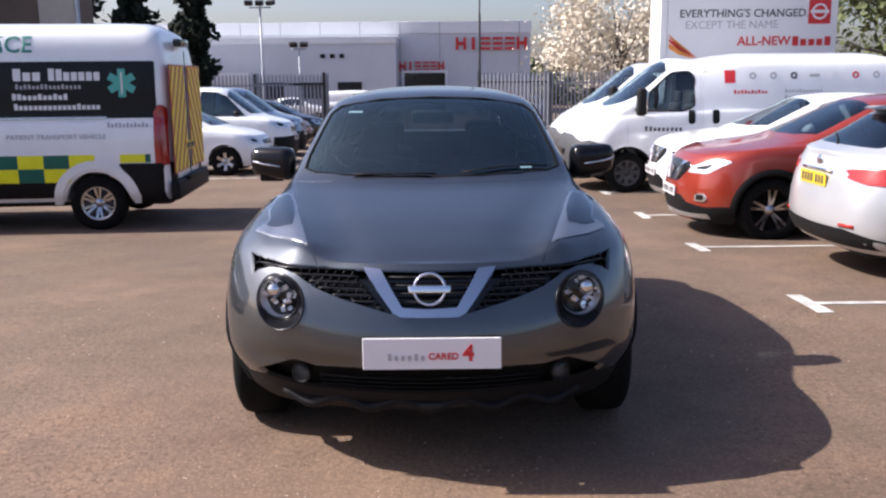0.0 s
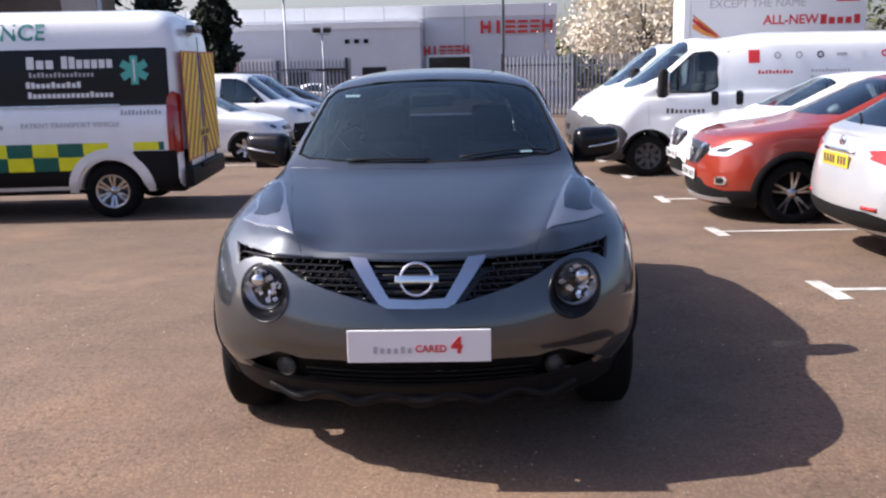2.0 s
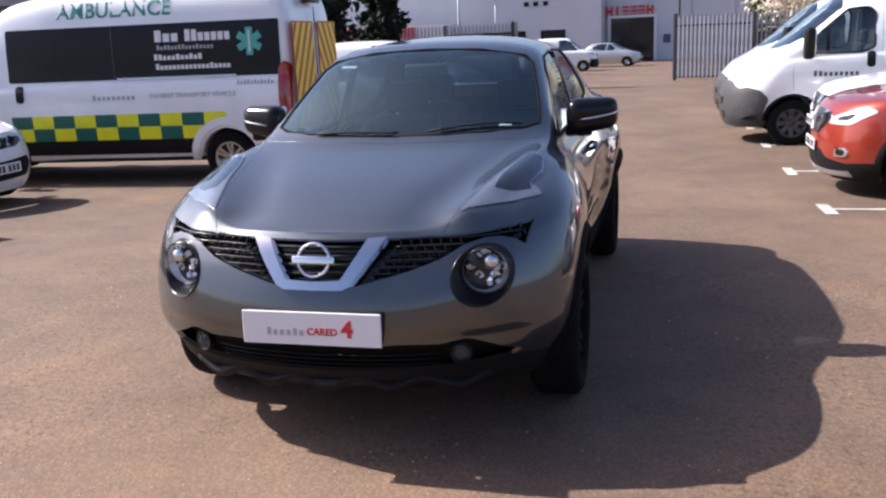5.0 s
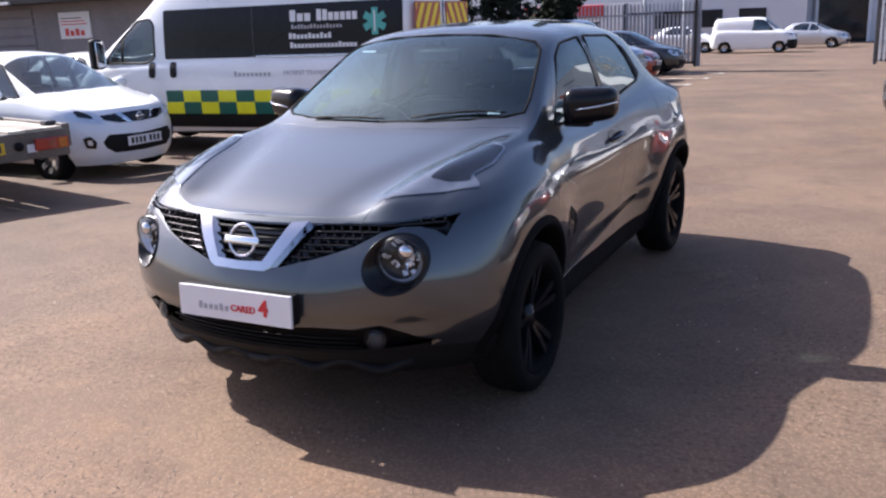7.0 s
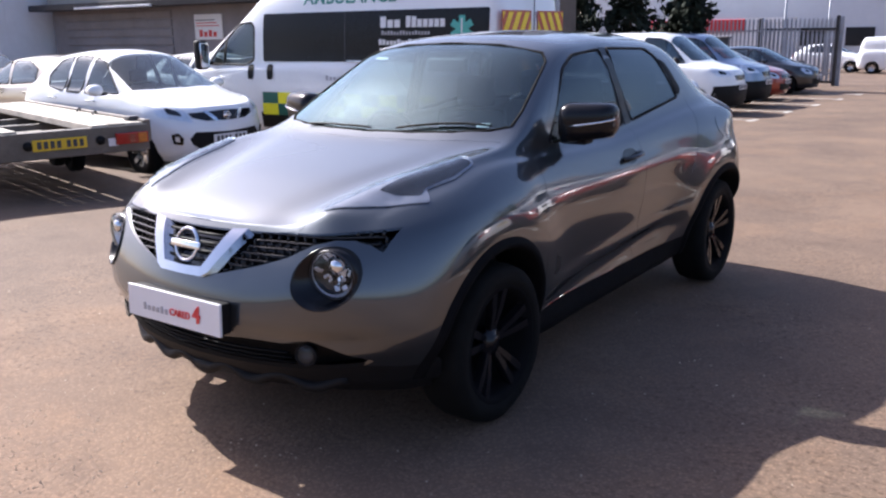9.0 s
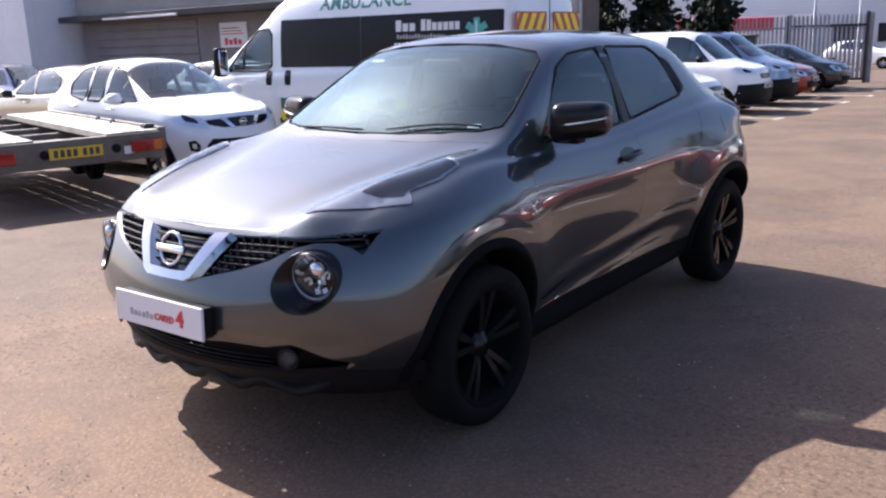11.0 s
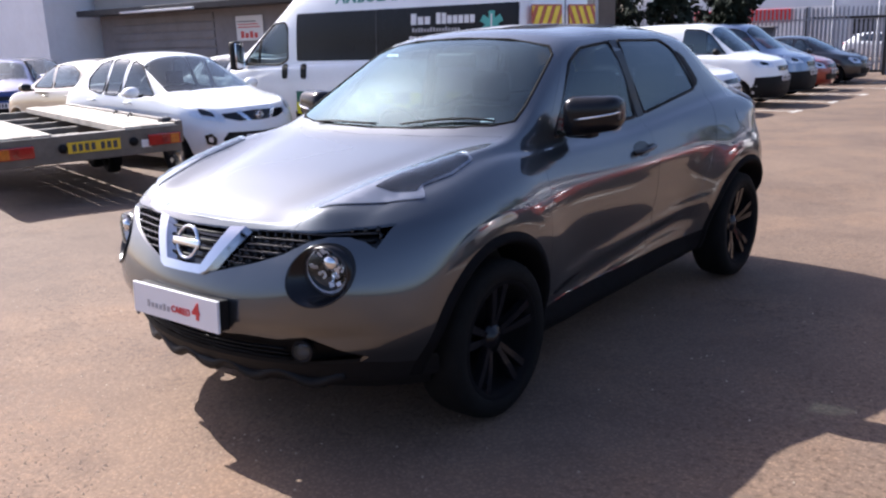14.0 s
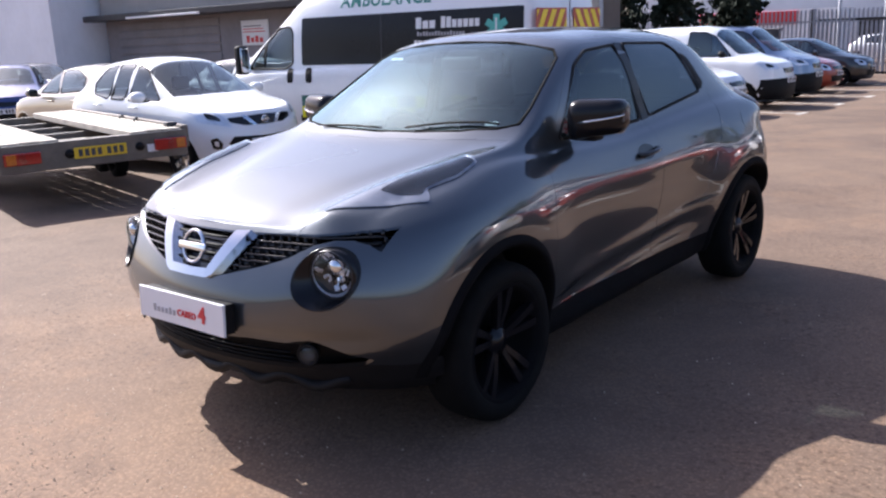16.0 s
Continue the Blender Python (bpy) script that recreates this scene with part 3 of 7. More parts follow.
BROWNWALL = mat("brown_render", (0.16, 0.125, 0.10), 0.85, vary=0.25, scale=0.8, bump=0.3, bump_scale=25)
PALEWALL = mat("pale_painted_wall", (0.88, 0.90, 0.94), 0.8, vary=0.10, scale=0.5, bump=0.15, bump_scale=18)
BEIGEWALL = mat("beige_fascia", (0.44, 0.41, 0.37), 0.8, vary=0.2, scale=0.8)
DARKGLAZ = mat("dark_glazing", (0.02, 0.022, 0.025), 0.08, vary=0.2, scale=1)
BARK = mat("bark", (0.09, 0.065, 0.05), 0.9, vary=0.4, scale=6, bump=0.6, bump_scale=30)
BLOSSOM = mat("blossom", (0.74, 0.66, 0.53), 0.8, vary=0.25, scale=3)
CONIFER = mat("conifer_needles", (0.018, 0.030, 0.016), 0.9, vary=0.5, scale=3)
LEAFGREEN = mat("green_leaves", (0.10, 0.12, 0.04), 0.8, vary=0.5, scale=2)
BOARDWHITE = mat("hoarding_white", (0.76, 0.76, 0.76), 0.5, vary=0.05, scale=0.8)
ORANGE = mat("print_orange", (0.8, 0.28, 0.05), 0.4, vary=0.3, scale=3)
TIMBER = mat("weathered_timber", (0.30, 0.27, 0.23), 0.8, vary=0.4, scale=5, bump=0.4, bump_scale=60)
TRAILERSTEEL = mat("trailer_steel", (0.17, 0.150, 0.128), 0.5, 0.3, vary=0.35, scale=5)
YELLOWPAINT = mat("yellow_paint", (0.6, 0.45, 0.05), 0.5, vary=0.2)


def ground():
    bm = bmesh.new()
    xs = sorted(set([-600, -300, -150] + list(range(-80, 81, 8)) + [150, 300, 600]))
    ys = sorted(set([-600, -300, -120, -50] + list(range(-20, 5, 5)) + [5 + 0.5 * i for i in range(13)] + list(range(12, 130, 6)) + [200, 400, 900]))
    g = [[bm.verts.new((x, y, gz(y))) for x in xs] for y in ys]
    for a, b in zip(g, g[1:]):
        for i in range(len(xs) - 1):
            bm.faces.new((a[i], a[i + 1], b[i + 1], b[i]))
    ob = new("ground", mesh_of("ground", bm, TARMAC))
    return tagged(ob, "sunlit worn brown-grey tarmac yard with loose grit", "ground", kind="structure")


GROUND = ground()


def marking(points, w):
    """A painted line on the yard, following its fall."""
    (x0, y0), (x1, y1) = points
    n = max(2, int(max(abs(x1 - x0), abs(y1 - y0)) / 0.4))
    d = Vector((x1 - x0, y1 - y0)).normalized()
    s = Vector((-d.y, d.x)) * w / 2
    bm = bmesh.new()
    rows = []
    for i in range(n + 1):
        c = Vector((x0, y0)).lerp(Vector((x1, y1)), i / n)
        rows.append([bm.verts.new((c.x + s.x * k, c.y + s.y * k, gz(c.y + s.y * k) + h)) for k, h in ((-1, 0.001), (-1, 0.005), (1, 0.005), (1, 0.001))])
    for a, b in zip(rows, rows[1:]):
        for i in range(3):
            bm.faces.new((a[i], a[i + 1], b[i + 1], b[i]))
    bm.faces.new(rows[0]), bm.faces.new(rows[-1])
    bmesh.ops.recalc_face_normals(bm, faces=bm.faces[:])
    return part("marking", bm, MARK, GROUND, "worn white painted bay line", False)


for y in (6.15, 8.95, 11.5, 14.2, 16.9):
    marking([(2.71, y), (7.4, y)], 0.075)
    marking([(2.66, y - 0.29), (2.66, y + 0.29)], 0.11)
for y in (17.3, 20.0, 22.7, 25.4, 28.1, 30.8):
    marking([(-2.9, y), (-7.5, y)], 0.09)
    marking([(-2.85, y - 0.28), (-2.85, y + 0.28)], 0.12)


def grit():
    """Loose stones on the tarmac near the parked car."""
    rnd = random.Random(5)
    verts, faces = [], []
    for k in range(3600):
        x, y = (rnd.uniform(-3.2, 4.0), rnd.uniform(1.6, 6.5)) if k % 4 == 0 else (rnd.gauss(-0.5, 0.9), rnd.gauss(2.5, 0.45))
        r = rnd.choice((0.0015, 0.002, 0.002, 0.003, 0.004, 0.006))
        k = len(verts)
        for a in range(4):
            verts.append((x + r * math.cos(a * 1.57 + x) * rnd.uniform(0.8, 1.4), y + r * math.sin(a * 1.57 + x), gz(y) - 0.001))
        verts.append((x, y, gz(y) + r * 0.9))
        faces += [(k + a, k + (a + 1) % 4, k + 4) for a in range(4)]
    me = bpy.data.meshes.new("grit")
    me.from_pydata(verts, [], faces)
    me.materials.append(mat("loose_stone", (0.52, 0.42, 0.32), 0.9, vary=0.6, scale=30))
    return tagged(new("grit", me), "small pale loose stones scattered on the tarmac", "grit", kind="stuff")


grit()


# ---- showroom across the yard ----
def showroom():
    b = thing("showroom_building", pose(0, 70, gz(70)), "pale grey clad car showroom with red signs and a dark entrance", "building")
    g = gz(70)
    w = part("wall", boxed(-30, 7.0, 0, 22, -0.3, 5.0 - g), CLAD, b, "", False)
    part("parapet", boxed(-30.05, 7.06, -0.06, 22, 5.0 - g, 5.92 - g, 0.02), CLADLIGHT, b, "light upper cladding band", False)
    for x in [-28 + 3.1 * i for i in range(12)]:
        part("seam", boxed(x - 0.025, x + 0.025, -0.075, -0.05, 0.5, 5.9 - g), ROOFGREY, b, "", False)
    part("entrance", boxed(-2.9, 0.3, -0.10, 0.02, 0, 3.2), DARKGLAZ, b, "dark entrance opening", False)
    part("entrance_frame", add_box(add_box(boxed(-3.1, -2.9, -0.22, 0.02, 0, 3.4), 0.3, 0.5, -0.22, 0.02, 0, 3.4), -2.9, 0.3, -0.22, 0.02, 3.2, 3.4), CLADLIGHT, b, "", False)
    for x in (-10.5, -9.3, -8.1, -6.9):
        win = part("window", boxed(x, x + 1.05, -0.05, 0.02, 1.6, 2.9), DARKGLAZ, b, "dark window", False)
        part("window_sill", boxed(x - 0.05, x + 1.1, -0.12, -0.0, 1.52, 1.6), CLADLIGHT, win, "", False)
    for x in (-5.6, -4.7):
        win = part("window", boxed(x, x + 0.8, -0.05, 0.02, 1.2, 3.0), DARKGLAZ, b, "dark window", False)
    # maker's words as plain red bars
    for cx, w2, z, h, seed in ((3.95, 5.7, 4.2 - g, 0.95, 1), (-1.5, 3.6, 2.5 - g, 0.72, 2)):
        for i in range(6):
            lw = w2 / 6
            x = cx - w2 / 2 + i * lw
            bar = bmesh.new()
            if i in (1,):
                add_box(bar, x + lw * 0.36, x + lw * 0.62, -0.16, -0.08, z - h / 2, z + h / 2)
            elif i in (0, 5):
                add_box(bar, x + lw * 0.06, x + lw * 0.28, -0.16, -0.08, z - h / 2, z + h / 2)
                add_box(bar, x + lw * 0.68, x + lw * 0.90, -0.16, -0.08, z - h / 2, z + h / 2)
                add_box(bar, x + lw * 0.28, x + lw * 0.68, -0.16, -0.08, z - h * 0.12, z + h * 0.14)
            else:
                for k in (-0.5, -0.1, 0.3):
                    add_box(bar, x + lw * 0.08, x + lw * 0.90, -0.16, -0.08, z + h * k, z + h * (k + 0.2))
            part("sign_bar", bar, PRINTRED, b, "red sign bar", False)
    part("blue_sign", boxed(1.0, 1.5, -0.1, -0.02, 1.3, 1.9), NAVY, b, "small blue sign", False)
    # lower wing in front
    lw = thing("workshop_wing", pose(0, 66, gz(66)), "low grey flat-roofed workshop wing beside the showroom", "building")
    g = gz(66)
    part("wall", boxed(-30, -3.35, 0, 3.9, -0.3, 4.15 - g), CLAD, lw, "", False)
    part("fascia", boxed(-30.05, -3.3, -0.08, 3.9, 4.15 - g, 4.62 - g, 0.02), CLADLIGHT, lw, "light roof fascia", False)
    for i in range(3):
        part("vent", boxed(-8.9 + i * 0.7, -8.55 + i * 0.7, -0.06, 0.02, 3.1 - g, 3.4 - g), DARKGLAZ, lw, "", False)
    for i in range(8):
        part("window", boxed(-28 + i * 2.9, -26.2 + i * 2.9, -0.05, 0.02, 1.3, 2.5), DARKGLAZ, lw, "", False)


showroom()


# ---- fence and gate ----
def fence(name, x0, x1, y, h=2.45):
    f = thing(name, pose(0, y, gz(y)), "grey galvanised palisade security fence with pointed pales", "fence", "yard fences")
    first = None
    n = int((x1 - x0) / 0.155)
    for i in range(n):
        x = x0 + 0.08 + i * 0.155
        if first is None:
            bm = prism([(-0.034, 0.08), (0.034, 0.08), (0.034, h - 0.1), (0.016, h), (0, h - 0.06), (-0.016, h), (-0.034, h - 0.1)], "y", -0.012, 0.002)
            first = part("pale", bm, GALV, f, "", False)
            first.matrix_basis = pose(x, -0.03, 0)
        else:
            share("pale", first, f, pose(x, -0.03, 0, 0, 0, random.uniform(-2, 2)))
    for z in (0.45, h - 0.45):
        part("rail", boxed(x0, x1, -0.02, 0.03, z - 0.03, z + 0.03), GALV, f, "", False)
    post = None
    for i in range(int((x1 - x0) / 2.75) + 2):
        x = min(x0 + 2.75 * i, x1)
        if post is None:
            post = part("post", boxed(-0.05, 0.05, -0.02, 0.10, 0, h + 0.02), GALV, f, "", False)
            post.matrix_basis = pose(x, 0.03, 0)
        else:
            share("post", post, f, pose(x, 0.03, 0))
    return f


fence("palisade_fence", -24.0, -4.65, 36.2)
fence("palisade_fence", 1.5, 17.0, 36.2)


def gate_leaf(x, y, turn):
    g = thing("gate_leaf", pose(x, y, gz(y), 0, 0, turn), "open grey steel palisade gate leaf in a tubular frame", "gate")
    fr = bmesh.new()
    add_box(fr, 0, 0.09, -0.05, 0.05, 0.0, 2.5)
    add_box(fr, 2.9, 2.98, -0.05, 0.05, 0.08, 2.45)
    add_box(fr, 0.09, 2.9, -0.03, 0.03, 0.1, 0.18)
    add_box(fr, 0.09, 2.9, -0.03, 0.03, 2.0, 2.08)
    part("gate_frame", fr, DARKSTEEL, g, "", False)
    first = None
    for i in range(18):
        if first is None:
            first = part("pale", prism([(-0.034, 0.12), (0.034, 0.12), (0.034, 2.3), (0, 2.42), (-0.034, 2.3)], "y", -0.012, 0.002), GALV, g, "", False)
            first.matrix_basis = pose(0.18, -0.035, 0)
        else:
            share("pale", first, g, pose(0.18 + i * 0.157, -0.035, 0))


gate_leaf(1.5, 35.9, -18)
gate_leaf(-4.7, 36.0, 172)


# ---- poles ----
def flood_pole(x, y, top, heads, r=0.07):
    p = thing("floodlight_pole", pose(x, y, gz(y)), "tall grey steel pole with floodlights" if heads else "tall thin dark steel pole", "lamp post")
    h = top - gz(y)
    part("pole", lathe([(r, 0), (r, h * 0.5), (r * 0.75, h * 0.5 + 0.03), (r * 0.7, h), (0, h)], 12, "z"), GALV if heads else DARKSTEEL, p)
    if heads:
        part("cross_arm", tube([(-0.55 * heads / 3, 0, h - 0.12), (0.55 * heads / 3, 0, h - 0.12)], 0.035), GALV, p)
        for i in range(heads):
            u = (i - (heads - 1) / 2) * 0.55
            lamp = part("floodlight", placed(boxed(-0.2, 0.2, -0.14, 0.14, -0.11, 0.11, 0.02), pose(u, -0.1, h + 0.1, 20, 0, -25 * (i - 1))), DARKSTEEL, p, "dark floodlight head", False)
            part("lamp_glass", placed(boxed(-0.17, 0.17, -0.148, -0.138, -0.09, 0.09), pose(u, -0.1, h + 0.1, 20, 0, -25 * (i - 1))), DARKGLAZ, lamp, "", False)


flood_pole(-9.0, 45, 5.25, 3)
flood_pole(-7.3, 46, 3.25, 2, 0.05)
flood_pole(1.72, 40, 9.5, 0, 0.05)


# ---- trees ----
def leaf_cloud(rnd, n, spot, size, flat=False):
    """Many small crossed leaf blades, scattered by spot(), as one mesh."""
    verts, faces = [], []
    for _ in range(n):
        c = spot(rnd)
        a, b = Vector((rnd.gauss(0, 1), rnd.gauss(0, 1), rnd.gauss(0, 1))).normalized(), Vector((rnd.gauss(0, 1), rnd.gauss(0, 1), rnd.gauss(0, 1))).normalized()
        s = size * rnd.uniform(0.6, 1.4)
        k = len(verts)
        verts += [tuple(c - a * s), tuple(c + b * s * 0.6), tuple(c + a * s), tuple(c - b * s * 0.6)]
        faces.append((k, k + 1, k + 2, k + 3))
    bm = bmesh.new()
    vs = [bm.verts.new(v) for v in verts]
    for f in faces:
        bm.faces.new([vs[i] for i in f])
    return bm


def broad_tree(x, y, h, r, material, label, seed, n=5200, size=0.13, crown0=0.32):
    rnd = random.Random(seed)
    t = thing("tree", pose(x, y, gz(y)), label, "tree")
    part("trunk", tube([(0, 0, -0.1), (0.05, 0, h * 0.2), (-0.03, 0.05, h * 0.45), (0.05, 0, h * 0.75)], [0.2 * h / 6, 0.15 * h / 6, 0.1 * h / 6, 0.03], 8), BARK, t)
    tips = []
    for i in range(26):
        a, e = rnd.uniform(0, 6.28), rnd.uniform(0.1, 1.2)
        z0 = h * rnd.uniform(crown0 - 0.05, 0.6)
        L = r * rnd.uniform(0.5, 1.0)
        tip = Vector((math.cos(a) * math.cos(e) * L, math.sin(a) * math.cos(e) * L, z0 + math.sin(e) * L * 0.9))
        tip.z = min(tip.z, h)
        part("limb", tube([(0, 0, z0 * 0.8), tip * 0.5 + Vector((0, 0, z0 * 0.45)), tip], [0.06, 0.035, 0.012], 5), BARK, t)
        tips.append((tip, rnd.uniform(0.22, 0.42) * r))

    def spot(q):
        c, s = q.choice(tips)
        v = Vector((q.gauss(0, 1), q.gauss(0, 1), q.gauss(0, 0.8)))
        return c + v * s * 0.55
    part("crown", leaf_cloud(rnd, n, spot, size), material, t, "", False)


def conifer(x, y, h, r, seed, n=4200, size=0.16):
    rnd = random.Random(seed)
    t = thing("tree", pose(x, y, gz(y)), "tall dark evergreen conifer with a ragged outline", "tree")
    part("trunk", tube([(0, 0, -0.1), (0, 0, h * 0.5), (0, 0, h * 0.95)], [0.16, 0.1, 0.02], 8), BARK, t)

    def spot(q):
        k = q.random() ** 0.8
        rr = r * (0.35 + 0.65 * math.sin(min(1, (1 - k) * 1.25) * 1.57)) * (0.75 + 0.3 * math.sin(k * 40 + seed))
        a, d = q.uniform(0, 6.28), q.uniform(0.45, 1.0)
        rr *= 0.8 + 0.25 * math.sin(a * 5 + k * 17)
        return Vector((math.cos(a) * rr * d, math.sin(a) * rr * d, 0.3 + k * (h - 0.3)))
    part("crown", leaf_cloud(rnd, n, spot, size), CONIFER, t, "", False)


broad_tree(8.9, 45, 7.0, 3.9, BLOSSOM, "spreading tree in full white blossom behind the fence", 11, 15000, 0.105, 0.22)
broad_tree(14.2, 26, 7.0, 3.2, LEAFGREEN, "green leafy tree beyond the advertising board", 12, 5000, 0.12)
conifer(-8.85, 32.5, 8.5, 0.85, 3)
for i, (x, y, h, r) in enumerate(((-10.6, 31, 6.5, 1.3), (-12.4, 30.5, 7.5, 1.5), (-9.6, 33.5, 4.6, 1.0), (-14.2, 31.5, 7.0, 1.6))):
    conifer(x, y, h, r, 20 + i, 3000)


def hedge():
    rnd = random.Random(8)

    def spot(q):
        x = q.uniform(-22, -8.6)
        return Vector((x, 33.5 + q.gauss(0, 0.5), gz(33) + abs(q.gauss(0, 1)) * (0.9 + 0.5 * math.sin(x * 1.7)) + 0.2))
    ob = new("hedge", mesh_of("hedge", leaf_cloud(rnd, 5000, spot, 0.17), CONIFER, False))
    tagged(ob, "dark overgrown evergreen hedge along the fence", "hedge", kind="stuff")

    def far(q):
        x = q.uniform(8, 60)
        return Vector((x, 112 + q.gauss(0, 3), gz(112) + q.random() * (6.5 + 2 * math.sin(x * 0.35) + math.sin(x * 1.3))))
    ob = new("far_wood", mesh_of("far_wood", leaf_cloud(rnd, 7000, far, 0.5), LEAFGREEN, False))
    tagged(ob, "bare and green trees far off behind the showroom", "wood", kind="stuff")

    def far2(q):
        x = q.uniform(-19, -10)
        return Vector((x, 100 + q.gauss(0, 2), gz(100) + q.random() * (9.0 - 0.16 * (x + 14.5) ** 2)))
    ob = new("far_wood", mesh_of("far_wood", leaf_cloud(rnd, 3000, far2, 0.45), BLOSSOM, False))
    tagged(ob, "pale round treetop far off above the roofs", "wood", kind="stuff")


hedge()


# ---- advertising board ----
def hoarding():
    y, g = 19.6, gz(19.6)
    b = thing("advertising_board", pose(6.75, y, g), "large white printed advertising board on a steel frame", "advertising board")
    z0, z1 = 1.35 - g, 3.55 - g
    part("panel", boxed(-1.82, 1.88, -0.02, 0.06, z0, z1, 0.01), BOARDWHITE, b, "", False)
    part("end_panel", boxed(-1.98, -1.83, -0.05, 0.9, z0 - 0.2, z1, 0.02), BOARDWHITE, b, "", False)
    for x in (-1.7, -0.1, 1.7):
        part("leg", boxed(x - 0.05, x + 0.05, 0.06, 0.16, 0, z1 - 0.1), GALV, b, "", False)
    part("brace", boxed(-1.75, 1.75, 0.07, 0.13, z0 - 0.1, z0 - 0.02), GALV, b, "", False)

    def put(name, bm, mt, x, z, label=""):
        part(name, placed(bm, Matrix.Translation((x, -0.024, z)) @ pose(0, 0, 0, 90)), mt, b, label, False)
    put("lettering", text_bm("EVERYTHING'S CHANGED.", 0.235, 0.003), PRINTDARK, -0.16, 2.92 - g, "dark printed slogan")
    put("lettering", text_bm("EXCEPT THE NAME", 0.235, 0.0), PRINTGREY, -0.42, 2.68 - g, "grey printed slogan")
    put("lettering", text_bm("ALL-NEW", 0.27, 0.006), PRINTRED, 0.30, 2.33 - g, "red printed words")
    for w in word_bars(5, 0.88, 0.2, 4):
        put("bar", w, PRINTRED, 1.34, 2.33 - g, "red model name bar")
    put("emblem_field", boxed(-0.24, 0.24, -0.26, 0.26, -0.002, 0.004), PRINTRED, 1.48, 2.95 - g, "red square field")
    em = lathe([(0.13, -0.004), (0.17, -0.004), (0.17, 0.004), (0.13, 0.004)], 28, "z", True)
    add_box(em, -0.2, 0.2, -0.035, 0.035, -0.004, 0.006)
    put("emblem", placed(em, Matrix.Translation((0, 0, 0.006))), PRINTWHITE, 1.48, 2.95 - g, "white ring and bar")
    for i, (u, w) in enumerate(((0, 0.10), (0.14, 0.07), (0.25, 0.04))):
        bm = prism([(-1.78, 2.20 + u - g), (-1.78, 2.20 + u + w - g), (-1.55, 2.10 + u * 0.7 + w - g), (-1.15, 1.95 + u * 0.2 - g), (-1.55, 2.06 + u * 0.7 - g)], "y", -0.028, -0.022)
        part("swoosh", bm, ORANGE if i != 1 else PRINTRED, b, "orange printed swoosh", False)


hoarding()


# ---- buildings on the near side ----
def left_buildings():
    g = gz(20.5)
    b = thing("dark_workshop", pose(0, 20.6, g), "dark grey flat-roofed workshop with a beige fascia", "building")
    part("wall", boxed(-29.5, -13.0, 0, 8, -0.2, 2.5 - g), GREYWALL, b, "", False)
    part("canopy", boxed(-29.6, -13.0, -0.9, 0.0, 2.5 - g, 2.72 - g, 0.03), DARKSTEEL, b, "dark projecting canopy", False)
    part("fascia", boxed(-29.5, -13.0, -0.15, 8, 2.72 - g, 3.7 - g), BEIGEWALL, b, "", False)
    part("parapet", boxed(-29.6, -12.95, -0.25, 8, 3.7 - g, 5.4 - g, 0.02), GREYWALL, b, "", False)
    part("gutter", boxed(-26.5, -22.2, -1.0, -0.9, 2.50 - g, 2.58 - g, 0.02), CLADLIGHT, b, "pale gutter edge", False)
    for i in range(9):
        part("shutter_slat", boxed(-28.6, -22.4, -0.05, 0.01, 0.12 + i * 0.3, 0.36 + i * 0.3, 0.03), GREYWALL, b, "", False)
    s = part("wall_sign", boxed(-21.2, -19.85, -0.06, -0.01, 1.42 - g, 2.22 - g, 0.01), BOARDWHITE, b, "white notice board with small print", False)
    for w in word_bars(4, 0.9, 0.22, 6):
        part("bar", placed(w, Matrix.Translation((-20.55, -0.064, 1.62 - g)) @ pose(0, 0, 0, 90)), PRINTRED, s, "", False)
    for i in range(3):
        part("bar", boxed(-21.1, -20.2 + 0.1 * i, -0.066, -0.06, 2.02 - g - i * 0.09, 2.05 - g - i * 0.09), PRINTRED if i else PRINTDARK, s, "", False)
    g = gz(19)
    w = thing("pale_building", pose(0, 19.0, g), "tall pale painted building with flat walls", "building")
    part("wall", boxed(-60, -30.0, 0, 14, -0.2, 7.5), PALEWALL, w, "", False)
    part("pilaster", boxed(-31.6, -30.0, -0.35, 0, 0, 7.5, 0.02), PALEWALL, w, "", False)
    part("pilaster", boxed(-37.5, -36.9, -0.3, 0, 0, 7.5, 0.02), PALEWALL, w, "", False)
    part("plinth", boxed(-60, -30.0, -0.06, 0, 0, 0.4), GREYWALL, w, "", False)
    g = gz(24)
    h = thing("brown_building", pose(0, 24.0, g), "brown rendered building behind the yard", "building")
    part("wall", boxed(-13.0, -9.7, 0, 1.2, -0.2, 5.6 - g), BROWNWALL, h, "", False)
    part("pier", boxed(-10.6, -9.65, -0.2, 0, 0, 5.6 - g, 0.02), BEIGEWALL, h, "", False)
    part("roof", boxed(-13.1, -9.6, -0.25, 1.3, 5.6 - g, 5.8 - g, 0.03), GREYWALL, h, "", False)
    part("downpipe", tube([(-9.6, -0.12, 0), (-9.6, -0.12, 5.6 - g)], 0.06), GALV, h)
    # low dark wall behind the row of vans
    g = gz(34.5)
    k = thing("boundary_wall", pose(0, 34.8, g), "low dark boundary wall with a pale board", "wall")
    part("wall", boxed(-26, -8.3, 0, 0.25, -0.1, 1.7), GREYWALL, k, "", False)
    part("coping", boxed(-26, -8.25, -0.04, 0.29, 1.7, 1.8, 0.02), GREYWALL, k, "", False)
    part("board", boxed(-13.6, -10.0, -0.04, 0, 0.75, 1.35), CLAD, k, "", False)
    r = thing("red_fascia_sign", pose(0, 60, gz(60)), "red fascia sign on a white unit beyond the fence", "sign")
